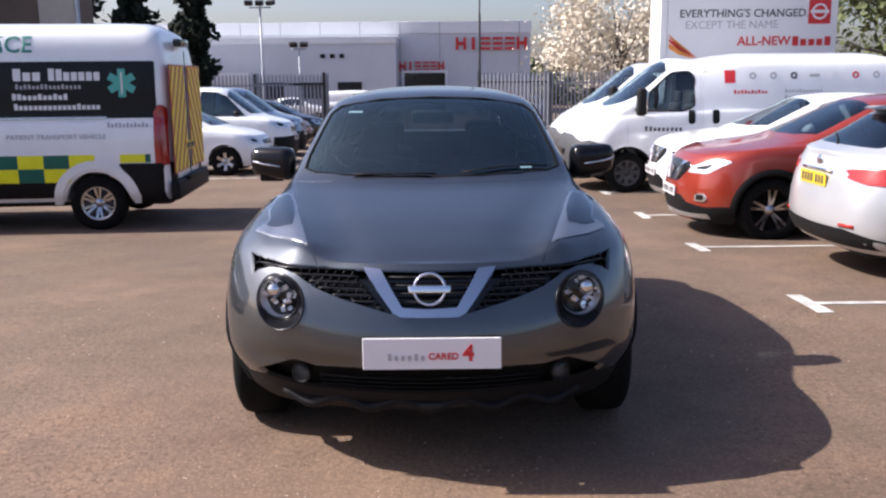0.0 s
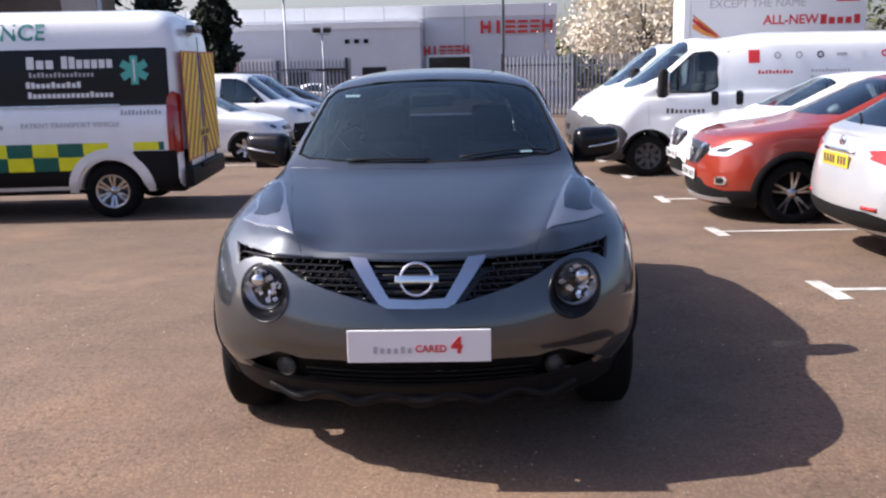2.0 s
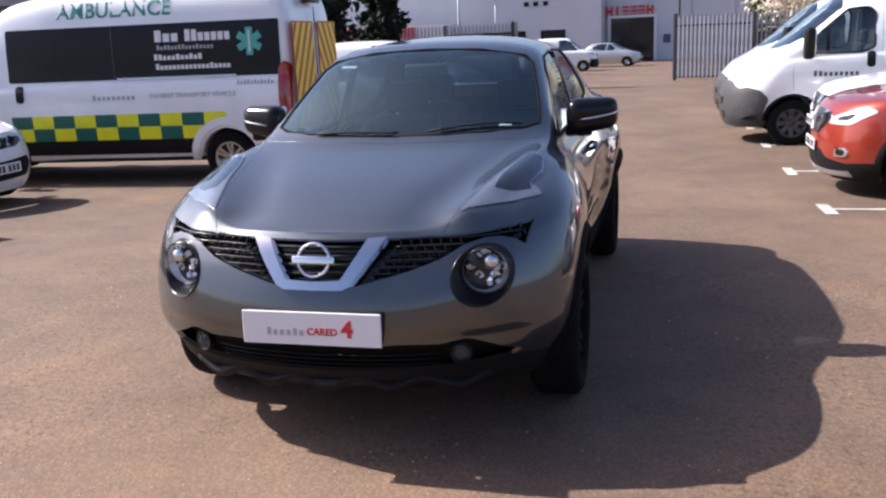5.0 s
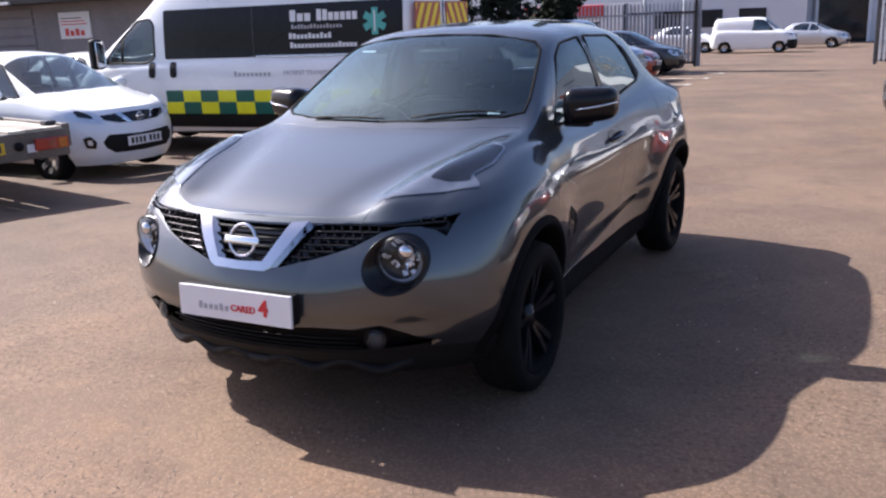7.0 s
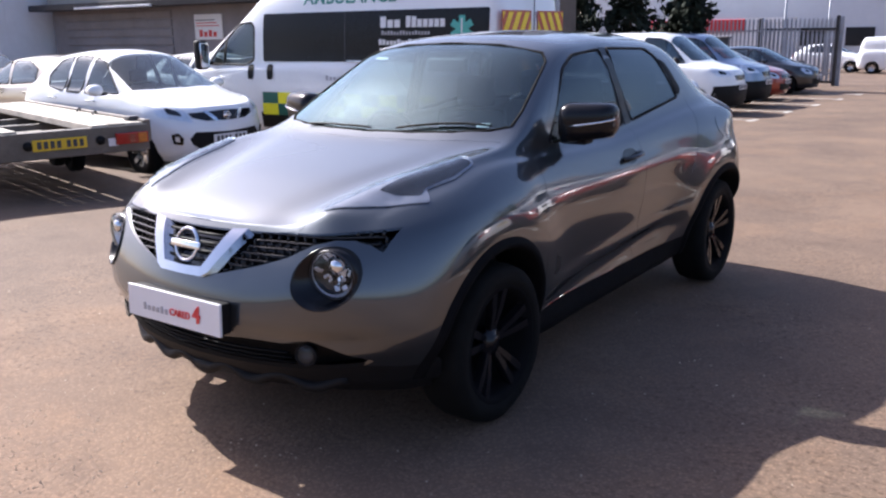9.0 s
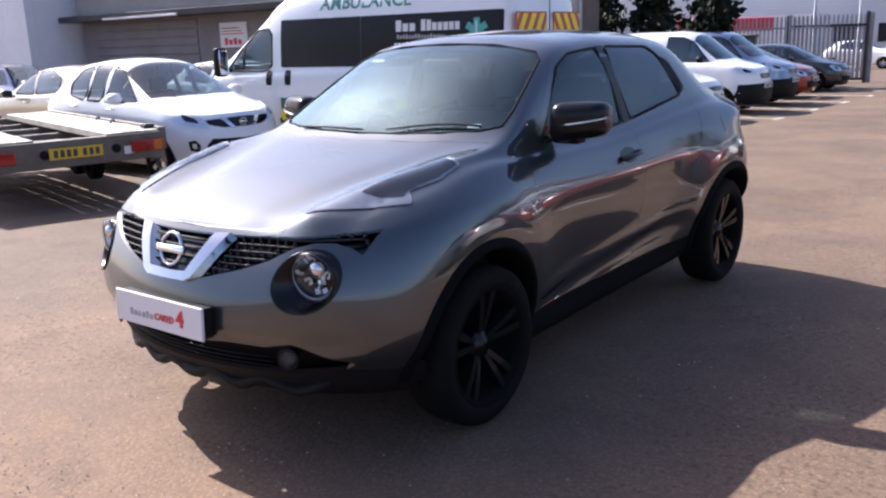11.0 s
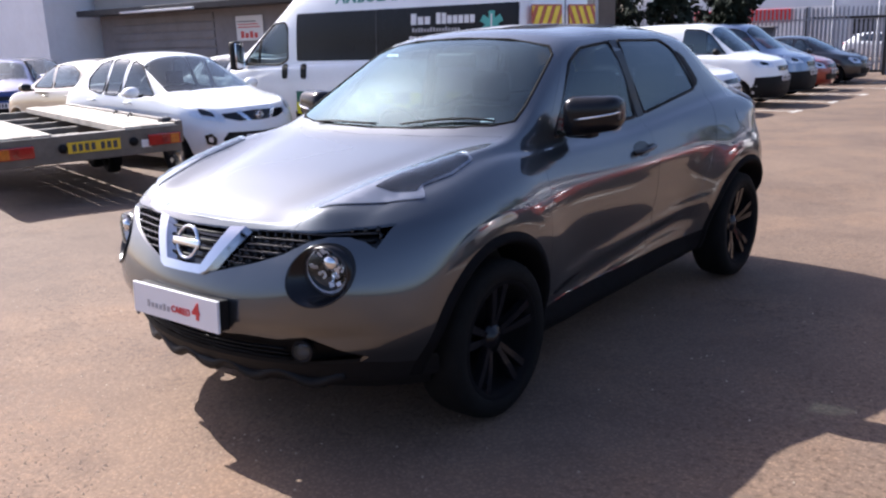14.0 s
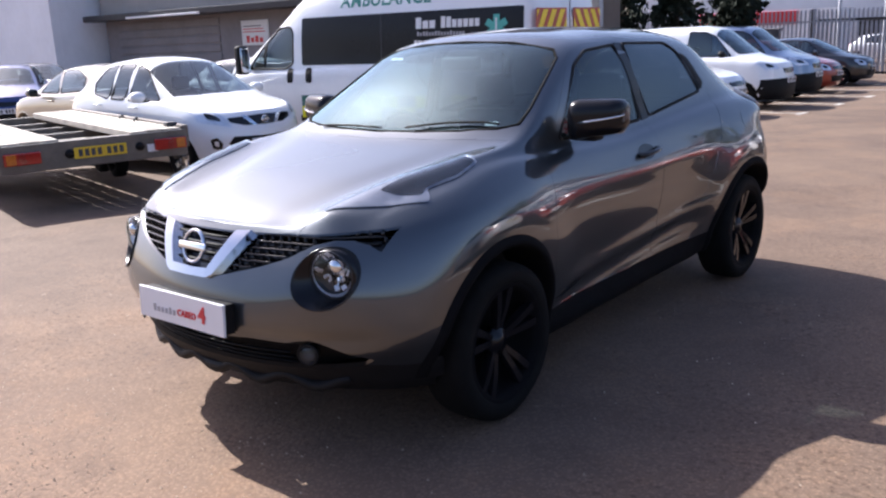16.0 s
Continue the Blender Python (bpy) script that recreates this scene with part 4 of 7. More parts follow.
    part("unit_wall", boxed(-24, -13.0, 0, 3, -0.2, 3.1), CLADLIGHT, r, "", False)
    part("fascia", boxed(-22, -15.5, -0.1, 0, 2.2, 3.0, 0.02), PRINTRED, r, "", False)


left_buildings()

# ---- the grey crossover ----
def bell(d, w):
    return math.exp(-(d / w) ** 2)


def sculpt(bm, wb):
    """Crests along the wings, haunches over the wheels, a waist in the doors, swellings round the lamps."""
    nl = bm.verts.layers.float_vector["nrm"]
    a, b = Vector((0.53, -0.56)), Vector((0.76, 0.12))
    for v in bm.verts:
        x, y, z = v.co
        s, ax = (1 if x > 0 else -1), abs(x)
        if z > 0.78 and y < 0.6:
            q = Vector((ax, y))
            k = min(max((q - a).dot(b - a) / (b - a).length_squared, 0), 1.25)
            d = (q - a - (b - a) * k).length
            v.co.z += 0.034 * (1 - 0.55 * min(k, 1.0)) * bell(d, 0.085) - 0.010 * bell(d - 0.19, 0.08) * (1 if ax < 0.7 else 0) * bell(y + 0.2, 0.5)
        if ax > 0.5 and z > 0.34:
            for wy, wz, amp, r0 in ((0.0, 0.33, 0.024, 0.49), (2.63, 0.30, 0.034, 0.50)):
                r = math.hypot(y - wy, z - wz)
                v.co.x += s * amp * bell(r - r0, 0.15 if r > r0 else 0.3) * min(1, (z - 0.34) / 0.15)
            v.co.x -= s * 0.004 * bell(z - 0.60, 0.12) * bell(y - 1.28, 0.55)
            v.co.x += s * 0.012 * bell(z - 0.86, 0.045) * bell(y - 1.5, 0.75)
        if ax > 0.5 and 0.3 < y < 2.3:
            line = 0.43 + 0.075 * (y - 0.65)
            ends = min(1, (y - 0.3) / 0.35) * min(1, (2.3 - y) / 0.35)
            v.co.x += s * ends * (0.014 * bell(z - line, 0.028) - 0.012 * bell(z - line + 0.085, 0.045))
            v.co.x += s * ends * 0.035 * bell(z - 0.215, 0.06)
        # shelf of the haunch that carries the tail lamp
        v.co.x += s * 0.075 * bell(math.hypot((y - 3.02) / 0.22, (z - 1.045) / 0.085), 1.0) * min(1, max(0, (ax - 0.35) / 0.2))
        v.co.y += 0.035 * bell(math.hypot((ax - 0.72) / 0.15, (z - 1.05) / 0.06), 1.0) * min(1, max(0, (y - 2.9) / 0.15))
        if y < -0.15:
            v.co.y -= 0.026 * bell(math.hypot(ax - 0.60, z - 0.73), 0.15)
            v.co.y += 0.020 * bell(z - 0.495, 0.030) * min(1, max(0, (ax - 0.24) / 0.1)) * min(1, max(0, (0.80 - ax) / 0.1))
            if z < 0.48:
                k = min(1, (0.48 - z) / 0.14)
                v.co.y += 0.045 * k * k * (3 - 2 * k)
    bm.normal_update()
    for v in bm.verts:
        v[nl] = v.normal


ARCHBLACK = mat("matt_black", (0.006, 0.006, 0.007), 0.8, vary=0.3, scale=20, bump=0.15, bump_scale=400, spec=0.08)


def crossover():
    car = thing("crossover_car", pose(-0.055, 4.155, 0, 0, 0, 0), "gunmetal grey compact crossover car with black wheels, parked on tarmac", "car")
    wb = 2.56
    spec = dict(wheelbase=wb, front_round=0.66, rear_round=0.55, nf=30, ns=44, nr=14, rows=66, nose_pow=0.74, nose_pow_x=0.97, nose_in=0.035, sigma=0.30, soft=0.06, inset=0.06, tumble=0.015,
        # half width at axles and doors, front, rear, heights: nose, front axle, door, rear axle, tail
        rings=[(0.825, 0.76, -0.775, 3.16, 0.275, 0.20, 0.20, 0.22, 0.26),
               (0.88, 0.80, -0.825, 3.26, 0.325, 0.27, 0.27, 0.30, 0.33),
               (0.905, 0.80, -0.855, 3.30, 0.415, 0.42, 0.40, 0.44, 0.45),
               (0.912, 0.826, -0.872, 3.31, 0.52, 0.56, 0.54, 0.58, 0.58),
               (0.914, 0.855, -0.858, 3.305, 0.64, 0.70, 0.66, 0.73, 0.70),
               (0.906, 0.862, -0.812, 3.29, 0.74, 0.84, 0.78, 0.87, 0.84),
               (0.884, 0.84, -0.77, 3.25, 0.82, 0.94, 0.89, 0.99, 0.96),
               (0.815, 0.80, -0.725, 3.19, 0.87, 1.015, 0.995, 1.09, 1.05)],
        centre=[(-0.77, 0.86), (-0.60, 0.925), (-0.3, 1.0), (0.0, 1.055), (0.20, 1.09), (0.27, 1.118), (0.6, 1.335), (0.91, 1.495), (1.09, 1.545), (1.55, 1.572), (2.2, 1.56), (2.75, 1.505), (2.92, 1.46), (3.1, 1.18), (3.2, 1.07)],
        rail_z=[(-0.77, 0.86), (-0.58, 0.915), (-0.3, 0.99), (0.1, 1.065), (0.40, 1.100), (1.0, 1.466), (1.13, 1.495), (1.6, 1.51), (2.2, 1.485), (2.5, 1.45), (2.66, 1.36), (2.85, 1.2), (3.1, 1.09)],
        rail_x=[(-0.8, 0.1), (-0.6, 0.42), (-0.3, 0.60), (0.1, 0.72), (0.42, 0.735), (1.0, 0.605), (1.6, 0.588), (2.2, 0.565), (2.7, 0.565), (2.95, 0.60), (3.1, 0.64)])
    bm = body(spec)
    sculpt(bm, wb)
    tree = tree_of(bm)
    rt, RW, ZR = 0.33, 2.63, 0.292
    # glazing
    ws = both([(0, 0.27), (0.25, 0.283), (0.45, 0.322), (0.60, 0.395), (0.668, 0.47), (0.657, 0.58), (0.616, 0.77), (0.578, 0.935), (0.53, 0.985), (0.3, 0.975), (0, 0.970)])
    ws_bm = carve(bm, ws, "z", lambda c: c.z > 1.0)
    panes = []
    front_w = rounded([(0.68, 1.065), (1.0, 1.385), (1.14, 1.445), (1.46, 1.465), (1.50, 1.075)], 0.03)
    rear_w = rounded([(1.60, 1.085), (1.555, 1.468), (2.10, 1.452), (2.20, 1.40), (2.29, 1.165)], 0.03)
    for s in (1, -1):
        for w in (front_w, rear_w):
            panes.append((carve(bm, w, "x", lambda c, s=s: c.x * s > 0.4), w is rear_w))
    hatch_glass = carve(bm, rounded(both([(0, 1.20), (0.5, 1.20), (0.42, 1.42), (0, 1.43)]), 0.04), "y", lambda c: c.y > 2.7)
    # bonnet
    hood = carve(bm, both([(0, -0.90), (0.30, -0.765), (0.455, -0.68), (0.515, -0.54), (0.575, -0.25), (0.63, 0.06), (0.675, 0.25), (0.69, 0.34), (0.60, 0.30), (0.4, 0.235), (0, 0.205)]), "z", lambda c: c.z > 0.868 + max(0, c.y + 0.55) * 0.09 - max(0, -c.y - 0.55) * 0.03)
    # grille opening under the bonnet's edge
    grille_poly = both([(0, 0.866), (0.30, 0.866), (0.46, 0.870), (0.60, 0.876), (0.69, 0.882), (0.772, 0.888), (0.755, 0.812), (0.72, 0.836), (0.67, 0.852), (0.61, 0.855), (0.545, 0.838), (0.46, 0.792), (0.36, 0.758), (0.28, 0.738), (0.16, 0.708), (0, 0.702)])
    carve(bm, grille_poly, "y", lambda c: c.y < -0.2).free()
    # round lamp housings
    for s in (1, -1):
        carve(bm, circle(s * 0.614, 0.728, 0.108, 30), "y", lambda c: c.y < -0.2).free()
    # lower intake, as wide as the fog lamps
    INTAKE = both([(0, 0.488), (0.30, 0.488), (0.46, 0.482), (0.56, 0.498), (0.65, 0.462), (0.74, 0.415), (0.70, 0.392), (0.52, 0.372), (0, 0.365)])
    carve(bm, INTAKE, "y", lambda c: c.y < -0.2).free()
    lip = carve(bm, both([(0, 0.367), (0.52, 0.374), (0.70, 0.394), (0.80, 0.375), (0.95, 0.355), (0.95, 0.1), (0, 0.1)]), "y", lambda c: c.y < -0.33)
    for y, z in ((0, rt), (RW, ZR)):
        arch_cut(bm, y, z, 0.41)
    sills = [carve(bm, [(0.36, 0.1), (2.2, 0.1), (2.2, 0.34), (1.2, 0.33), (0.38, 0.33)], "x", lambda c, s=s: c.x * s > 0.2 and c.z < 0.4) for s in (1, -1)]
    doors = []
    for s in (1, -1):
        fd = rounded([(0.42, 0.335), (0.40, 0.75), (0.47, 1.03), (0.60, 1.07), (0.985, 1.43), (1.14, 1.475), (1.50, 1.485), (1.54, 1.1), (1.53, 0.33)], 0.04)
        rd = rounded([(1.54, 0.33), (1.55, 1.1), (1.51, 1.49), (2.12, 1.475), (2.30, 1.40), (2.40, 1.15), (2.22, 0.85), (2.04, 0.55), (1.98, 0.33)], 0.04)
        for d in (fd, rd):
            doors.append((s, carve(bm, d, "x", lambda c, s=s: c.x * s > 0.35)))
    tail = carve(bm, both([(0, 0.62), (0.52, 0.62), (0.60, 0.9), (0.56, 1.2), (0.46, 1.46), (0, 1.47)]), "y", lambda c: c.y > 2.75)
    shell = part("body", edge_in(bm), GUN, car, "gunmetal metallic painted body shell")
    part("bonnet", edge_in(hood, 0.003), GUN, car)
    part("tailgate", edge_in(tail), GUN, car)
    for _, d in doors:
        part("door", edge_in(d, 0.0025), GUN, car)
    for sl in sills:
        part("sill", edge_in(sl), ARCHBLACK, car, "matt black sill")
    part("front_lip", edge_in(lip), BLACK, car, "black plastic lower bumper lip")
    part("windscreen", placed(ws_bm, Matrix.Translation((0, 0, -0.004))), SCREEN, car, "tinted windscreen")
    for p, rear in panes:
        part("side_window", placed(p, Matrix.Translation((0, 0, -0.002))), DARKGLASS if rear else DOORGLASS, car, "dark privacy glass" if rear else "tinted door glass")
    part("rear_window", hatch_glass, DARKGLASS, car)
    # black surrounds of the glass
    for s in (1, -1):
        part("door_pillar", patch(tree, [(1.515, 1.07), (1.585, 1.075), (1.545, 1.47), (1.47, 1.47)], "x", s, 0.005, 0.1, 0.008), BANDBLACK, car, "black door pillar")
        for k in (front_w, rear_w):
            pts = []
            for u, v in k + k[:1]:
                hit = tree.ray_cast(Vector((9 * s, u, v)), Vector((-s, 0, 0)))[0] or tree.find_nearest(Vector((s * 0.65, u, v)))[0]
                pts.append(hit + Vector((s * 0.001, 0, 0)))
            part("window_seal", sweep(pts, 0.016, 0.012, (s, 0, 0.2)), BLACK, car, "black rubber window seal")
    pts = []
    for u, v in ws + ws[:1]:
        hit = tree.ray_cast(Vector((u, v, 9)), Vector((0, 0, -1)))[0]
        pts.append(hit)
    part("screen_seal", sweep(pts, 0.014, 0.008, (0, -0.6, 0.8)), ARCHBLACK, car, "black windscreen seal")
    # cowl under the wipers
    part("cowl", patch(tree, both([(0, 0.208), (0.4, 0.238), (0.60, 0.303), (0.69, 0.36), (0.67, 0.45), (0.59, 0.388), (0.44, 0.318), (0.25, 0.28), (0, 0.266)]), "z", 1, -0.006, 0.05), BLACK, car, "black plastic scuttle")
    for x0, y0, x1, y1 in ((0.16, 0.292, 0.60, 0.418), (-0.40, 0.302, 0.02, 0.282)):
        pts = []
        for k in range(7):
            u, v = x0 + (x1 - x0) * k / 6, y0 + (y1 - y0) * k / 6
            hit = tree.ray_cast(Vector((u, v, 9)), Vector((0, 0, -1)))[0]
            pts.append(hit + Vector((0, -0.004, 0.009)))
        part("wiper", sweep(pts, 0.012, 0.010), BLACK, car, "black wiper blade")
    # grille: dark back, mesh of slanted cells, chrome V, emblem
    def front(x, z, off=0.0):
        hit = tree.ray_cast(Vector((x, -9, z)), Vector((0, 1, 0)))[0]
        return Vector((x, (hit.y if hit else -0.6) - off, z))
    gr = part("grille", patch(tree, grille_poly, "y", -1, -0.055, 0.06, 0.0), GLOSSBLACK, car, "gloss black mesh grille")
    def clear(x, z):
        return inside(grille_poly, x, z) and 0.17 + (z - 0.72) * 0.9 < abs(x) < 0.745 and (abs(x) - 0.614) ** 2 + (z - 0.728) ** 2 > 0.122 ** 2
    for r in range(7):
        z = 0.724 + r * 0.0225
        for s in (1, -1):
            run = [s * x for x in np.arange(0.15, 0.76, 0.02) if clear(x, z)]
            if len(run) > 1:
                part("mesh_bar", sweep([front(x, z, -0.022) for x in run], 0.022, 0.0065), GLOSSBLACK, gr)
            for k in range(22):
                x = s * (0.15 + k * 0.036 + (0.018 if r % 2 else 0))
                if clear(x, z + 0.003) and clear(x, z + 0.020):
                    part("mesh_web", sweep([front(x + s * 0.004, z + 0.002, -0.024), front(x - s * 0.004, z + 0.0205, -0.024)], 0.006, 0.02, (0, -1, 0)), GLOSSBLACK, gr)
    for z in (0.745, 0.775, 0.805, 0.835):
        part("bar", sweep([front(x, z, -0.02) for x in (-0.17, -0.08, 0, 0.08, 0.17)], 0.014, 0.01), BLACK, gr)
    vee_half = [(0, 0.692), (0.113, 0.693), (0.144, 0.708), (0.188, 0.764), (0.264, 0.866), (0.194, 0.862), (0.142, 0.780), (0.106, 0.726), (0, 0.721)]
    part("chrome_vee", patch(tree, both(vee_half), "y", -1, 0.016, 0.04, 0.03), VEECHROME, car, "chrome V-shaped grille frame")
    em = part("emblem", placed(lathe([(0.056, -0.006), (0.061, -0.01), (0.067, -0.006), (0.067, 0.006), (0.056, 0.006)], 40, "y", True), Matrix.Translation(front(0, 0.800, 0.016)) @ pose(0, 0, 0, -16)), CHROME, car, "round chrome emblem with a bar")
    part("emblem_bar", placed(boxed(-0.083, 0.083, -0.012, 0.004, -0.014, 0.014, 0.004), Matrix.Translation(front(0, 0.800, 0.018)) @ pose(0, 0, 0, -16)), CHROME, em)
    # lamps
    for s in (1, -1):
        c = Vector((s * 0.622, front(s * 0.614, 0.728).y + 0.040, 0.738))
        aim = Matrix.Translation(c) @ pose(0, 0, 0, 4, 0, s * 12)
        bowl = bmesh.new()
        rings = []
        for rr, k, d in ((0.110, 0.0, 0.003), (0.107, 0.0, 0.008), (0.104, 0.0, 0.002), (0.099, 0.35, 0.0), (0.092, 1.0, 0.0), (0.06, 1.5, 0.0), (0.0015, 1.6, 0.0)):
            ring = []
            for q in range(40):
                a = 2 * math.pi * q / 40
                o = front(s * 0.614 + rr * math.cos(a), 0.728 + rr * math.sin(a), d)
                e = aim @ Vector((rr * math.cos(a), 0.0, rr * math.sin(a)))
                ring.append(bowl.verts.new(o.lerp(e, min(k, 1.0)) + Vector((0, 0.06 * max(0, k - 1), 0))))
            rings.append(ring)
        for a, b in zip(rings, rings[1:]):
            for q in range(40):
                bowl.faces.new((a[q], a[(q + 1) % 40], b[(q + 1) % 40], b[q]))
        bmesh.ops.recalc_face_normals(bowl, faces=bowl.faces[:])
        lamp = part("headlamp", bowl, MIRRORBLACK, car, "round headlamp deep in a black bowl")
        part("rim", placed(lathe([(0.084, 0.002), (0.086, -0.006), (0.090, -0.006), (0.092, 0.004)], 40, "y"), aim), LAMPGREY, lamp, "thin dark ring")
        part("reflector", placed(lathe([(0.086, -0.003), (0.084, 0.006), (0.066, 0.030), (0.035, 0.045), (0.0, 0.048)], 32, "y"), aim), REFLECTOR, lamp)
        part("bulb_shield", placed(lathe([(0.0, -0.016), (0.022, -0.010), (0.031, 0.004), (0.028, 0.04), (0, 0.05)], 20, "y"), aim @ Matrix.Translation((s * 0.02, 0.0, 0.032))), CHROME, lamp)
        cut = random.Random(31)
        for k in range(26):
            w, r0 = cut.uniform(0.006, 0.014), cut.uniform(0.026, 0.074)
            part("facet", placed(boxed(-w, w, -0.002, 0.003, -0.010, cut.uniform(0.006, 0.014), 0.002, seg=1), aim @ pose(0, 0.004, 0, 0, cut.uniform(0, 360), 0) @ pose(0, 0.02 * (1 - r0 / 0.066), r0, cut.uniform(-25, 45), cut.uniform(-40, 40), cut.uniform(-35, 35))), (REFLECTOR, CHROME, REFLECTOR, REFLECTOR, LAMPGREY)[k % 5], lamp, "", False)
        o = part("lens", placed(lathe([(0.088, 0.0), (0.084, -0.010), (0.066, -0.020), (0.04, -0.027), (0.0, -0.029)], 36, "y"), aim), LENS, lamp, "clear lens")
        o.visible_shadow = False
        # slim upper lamp along the wing
        out = [(0.508, -0.580), (0.600, -0.500), (0.700, -0.400), (0.784, -0.300), (0.760, -0.272), (0.728, -0.248), (0.760, -0.10), (0.745, 0.055), (0.675, 0.06), (0.635, -0.08), (0.598, -0.25), (0.555, -0.41)]
        poly = [(s * u, v) for u, v in out]
        if s < 0:
            poly = poly[::-1]
        ul = part("running_lamp", patch(tree, rounded(poly, 0.012, 2), "z", 1, 0.005, 0.025, 0.02), LAMPSILVER, car, "slim silver upper lamp along the wing")
        o = part("lens", patch(tree, rounded([(s * u, v) for u, v in out][::s], 0.012, 2), "z", 1, 0.014, 0.025, 0.008), LENS, ul, "clear lens")
        o.visible_shadow = False
        inner = [(s * u, v) for u, v in ((0.603, -0.375), (0.668, -0.355), (0.737, -0.290), (0.722, -0.248), (0.750, -0.09), (0.738, 0.044), (0.683, 0.048), (0.645, -0.09), (0.614, -0.25))][::s]
        part("dark_insert", patch(tree, rounded(inner, 0.012, 2), "z", 1, 0.0075, 0.03, 0.003), MIRRORBLACK, ul, "dark inner glass")
        # fog lamp
        fp = front(s * 0.531, 0.436, -0.015)
        fog = part("fog_lamp", placed(lathe([(0.043, 0.0), (0.041, -0.006), (0.036, -0.006), (0.034, 0.03), (0, 0.04)], 24, "y"), Matrix.Translation(fp) @ pose(0, 0, 0, 0, 0, s * 22)), BLACK, car, "small fog lamp in the black bumper")
        part("reflector", placed(lathe([(0.033, 0.0), (0.027, 0.02), (0, 0.03)], 20, "y"), Matrix.Translation(fp) @ pose(0, 0, 0, 0, 0, s * 22)), LAMPGREY, fog)
        o = part("lens", placed(lathe([(0.036, -0.002), (0.026, -0.008), (0, -0.010)], 20, "y"), Matrix.Translation(fp) @ pose(0, 0, 0, 0, 0, s * 22)), LENS, fog)
        o.visible_shadow = False
        # flared arches, body-coloured but given black to carry their shade
        for y, z, a0, a1 in ((0, rt, -0.02, 1.06), (RW, ZR, -0.06, 1.02)):
            part("wheel_arch", arch_lip(tree, y, z, 0.398, 0.445, s, 0.016, 32, a0, a1), ARCHBLACK, car, "dark flared wheel arch")
        # mirrors
        mt = Matrix.Translation((s * 0.895, 0.775, 1.145)) @ Matrix.Diagonal((0.96, 1.1, 1.2, 1))
        mb = boxed(-0.135, 0.135, -0.085, 0.05, -0.075, 0.085, 0.066, seg=6)
        for v in mb.verts:
            k = (s * v.co.x + 0.135) / 0.27
            v.co.z = v.co.z * (1.0 - 0.22 * k) + 0.018 * k
            v.co.y += 0.035 * k * k
        mir = part("door_mirror", placed(mb, mt @ pose(0, 0, 0, 0, 0, s * 8)), MIRRORBLACK, car, "gloss black door mirror with a silver strip")
        part("strip", sweep([mt @ Vector((s * x, y, z)) for x, y, z in ((-0.06, -0.088, 0.0), (0.0, -0.084, 0.006), (0.06, -0.072, 0.013), (0.105, -0.048, 0.02), (0.132, -0.005, 0.026))], 0.008, 0.009), CHROME, mir, "silver turn signal strip")
        part("stalk", placed(boxed(-0.11, 0.03, -0.03, 0.05, -0.075, -0.035, 0.015), mt @ pose(-s * 0.03, 0.0, 0)), BLACK, mir)
        part("mirror_glass", placed(boxed(-0.105, 0.105, 0.046, 0.054, -0.05, 0.075, 0.02), mt @ pose(0, 0, 0, 0, 0, s * 8)), CHROME, mir)
        # handles, haunch disc and tail lamps
        h = tree.ray_cast(Vector((9 * s, 1.40, 0.92)), Vector((-s, 0, 0)))[0]
        part("door_handle", sweep([(h.x + s * o, y, z) for y, z, o in ((1.29, 0.915, 0.004), (1.33, 0.92, 0.03), (1.42, 0.925, 0.034), (1.47, 0.93, 0.03), (1.50, 0.93, 0.004))], 0.022, 0.03, (s, 0, 0)), GLOSSBLACK, car, "dark door handle")
        part("handle_recess", patch(tree, circle(1.39, 0.925, 0.085, 20, 0.038), "x", s, -0.0005 + 0.002, 0.04, 0.003), GLOSSBLACK, car)
        hid = part("hidden_handle", patch(tree, rounded([(2.315, 1.17), (2.235, 1.39), (2.30, 1.36), (2.37, 1.21)], 0.015), "x", s, 0.004, 0.05, 0.01), BLACK, car, "black hidden rear door handle")
        part("tail_lamp", patch(tree, rounded([(2.84, 1.09), (3.00, 1.00), (3.08, 0.90), (3.13, 0.96), (3.09, 1.08), (2.92, 1.13)], 0.03), "x", s, 0.012, 0.05, 0.02), LAMPSILVER, car, "boomerang-shaped clear and silver tail lamp")
        # thin body-coloured disc laid on the haunch
        part("haunch_disc", patch(tree, circle(2.62, 0.965, 0.06, 20), "x", s, 0.002, 0.04, 0.003), GUN, car)
    crest = []
    for x in (-0.42, -0.3, -0.15, 0, 0.15, 0.3, 0.42):
        hit = tree.ray_cast(Vector((x, 2.84, 9)), Vector((0, 0, -1)))[0]
        crest.append(hit + Vector((0, 0.02, 0.006)))
    part("spoiler", sweep(crest, 0.16, 0.022), GUN, car)
    # lower intake: back, crash bar, ribs
    it = part("lower_intake", patch(tree, both([(0, 0.50), (0.40, 0.50), (0.56, 0.51), (0.67, 0.47), (0.76, 0.42), (0.72, 0.375), (0.52, 0.34), (0, 0.325)]), "y", -1, -0.06, 0.05, 0.0), BLACK, car, "black lower air intake")
    for z in (0.385, 0.41, 0.435):
        part("rib", sweep([front(x, z, -0.035) for x in (-0.45, -0.3, -0.15, 0, 0.15, 0.3, 0.45)], 0.02, 0.008), BLACK, it)
    chin = []
    for k in range(-22, 23):
        x = k * 0.028
        chin.append(front(x, 0.335, -0.03) + Vector((0, 0, -0.030 - 0.020 * math.cos(x * 2 * math.pi / 0.25))))
    part("skid_plate", sweep(chin, 0.06, 0.045), BLACK, car, "black scalloped chin guard")
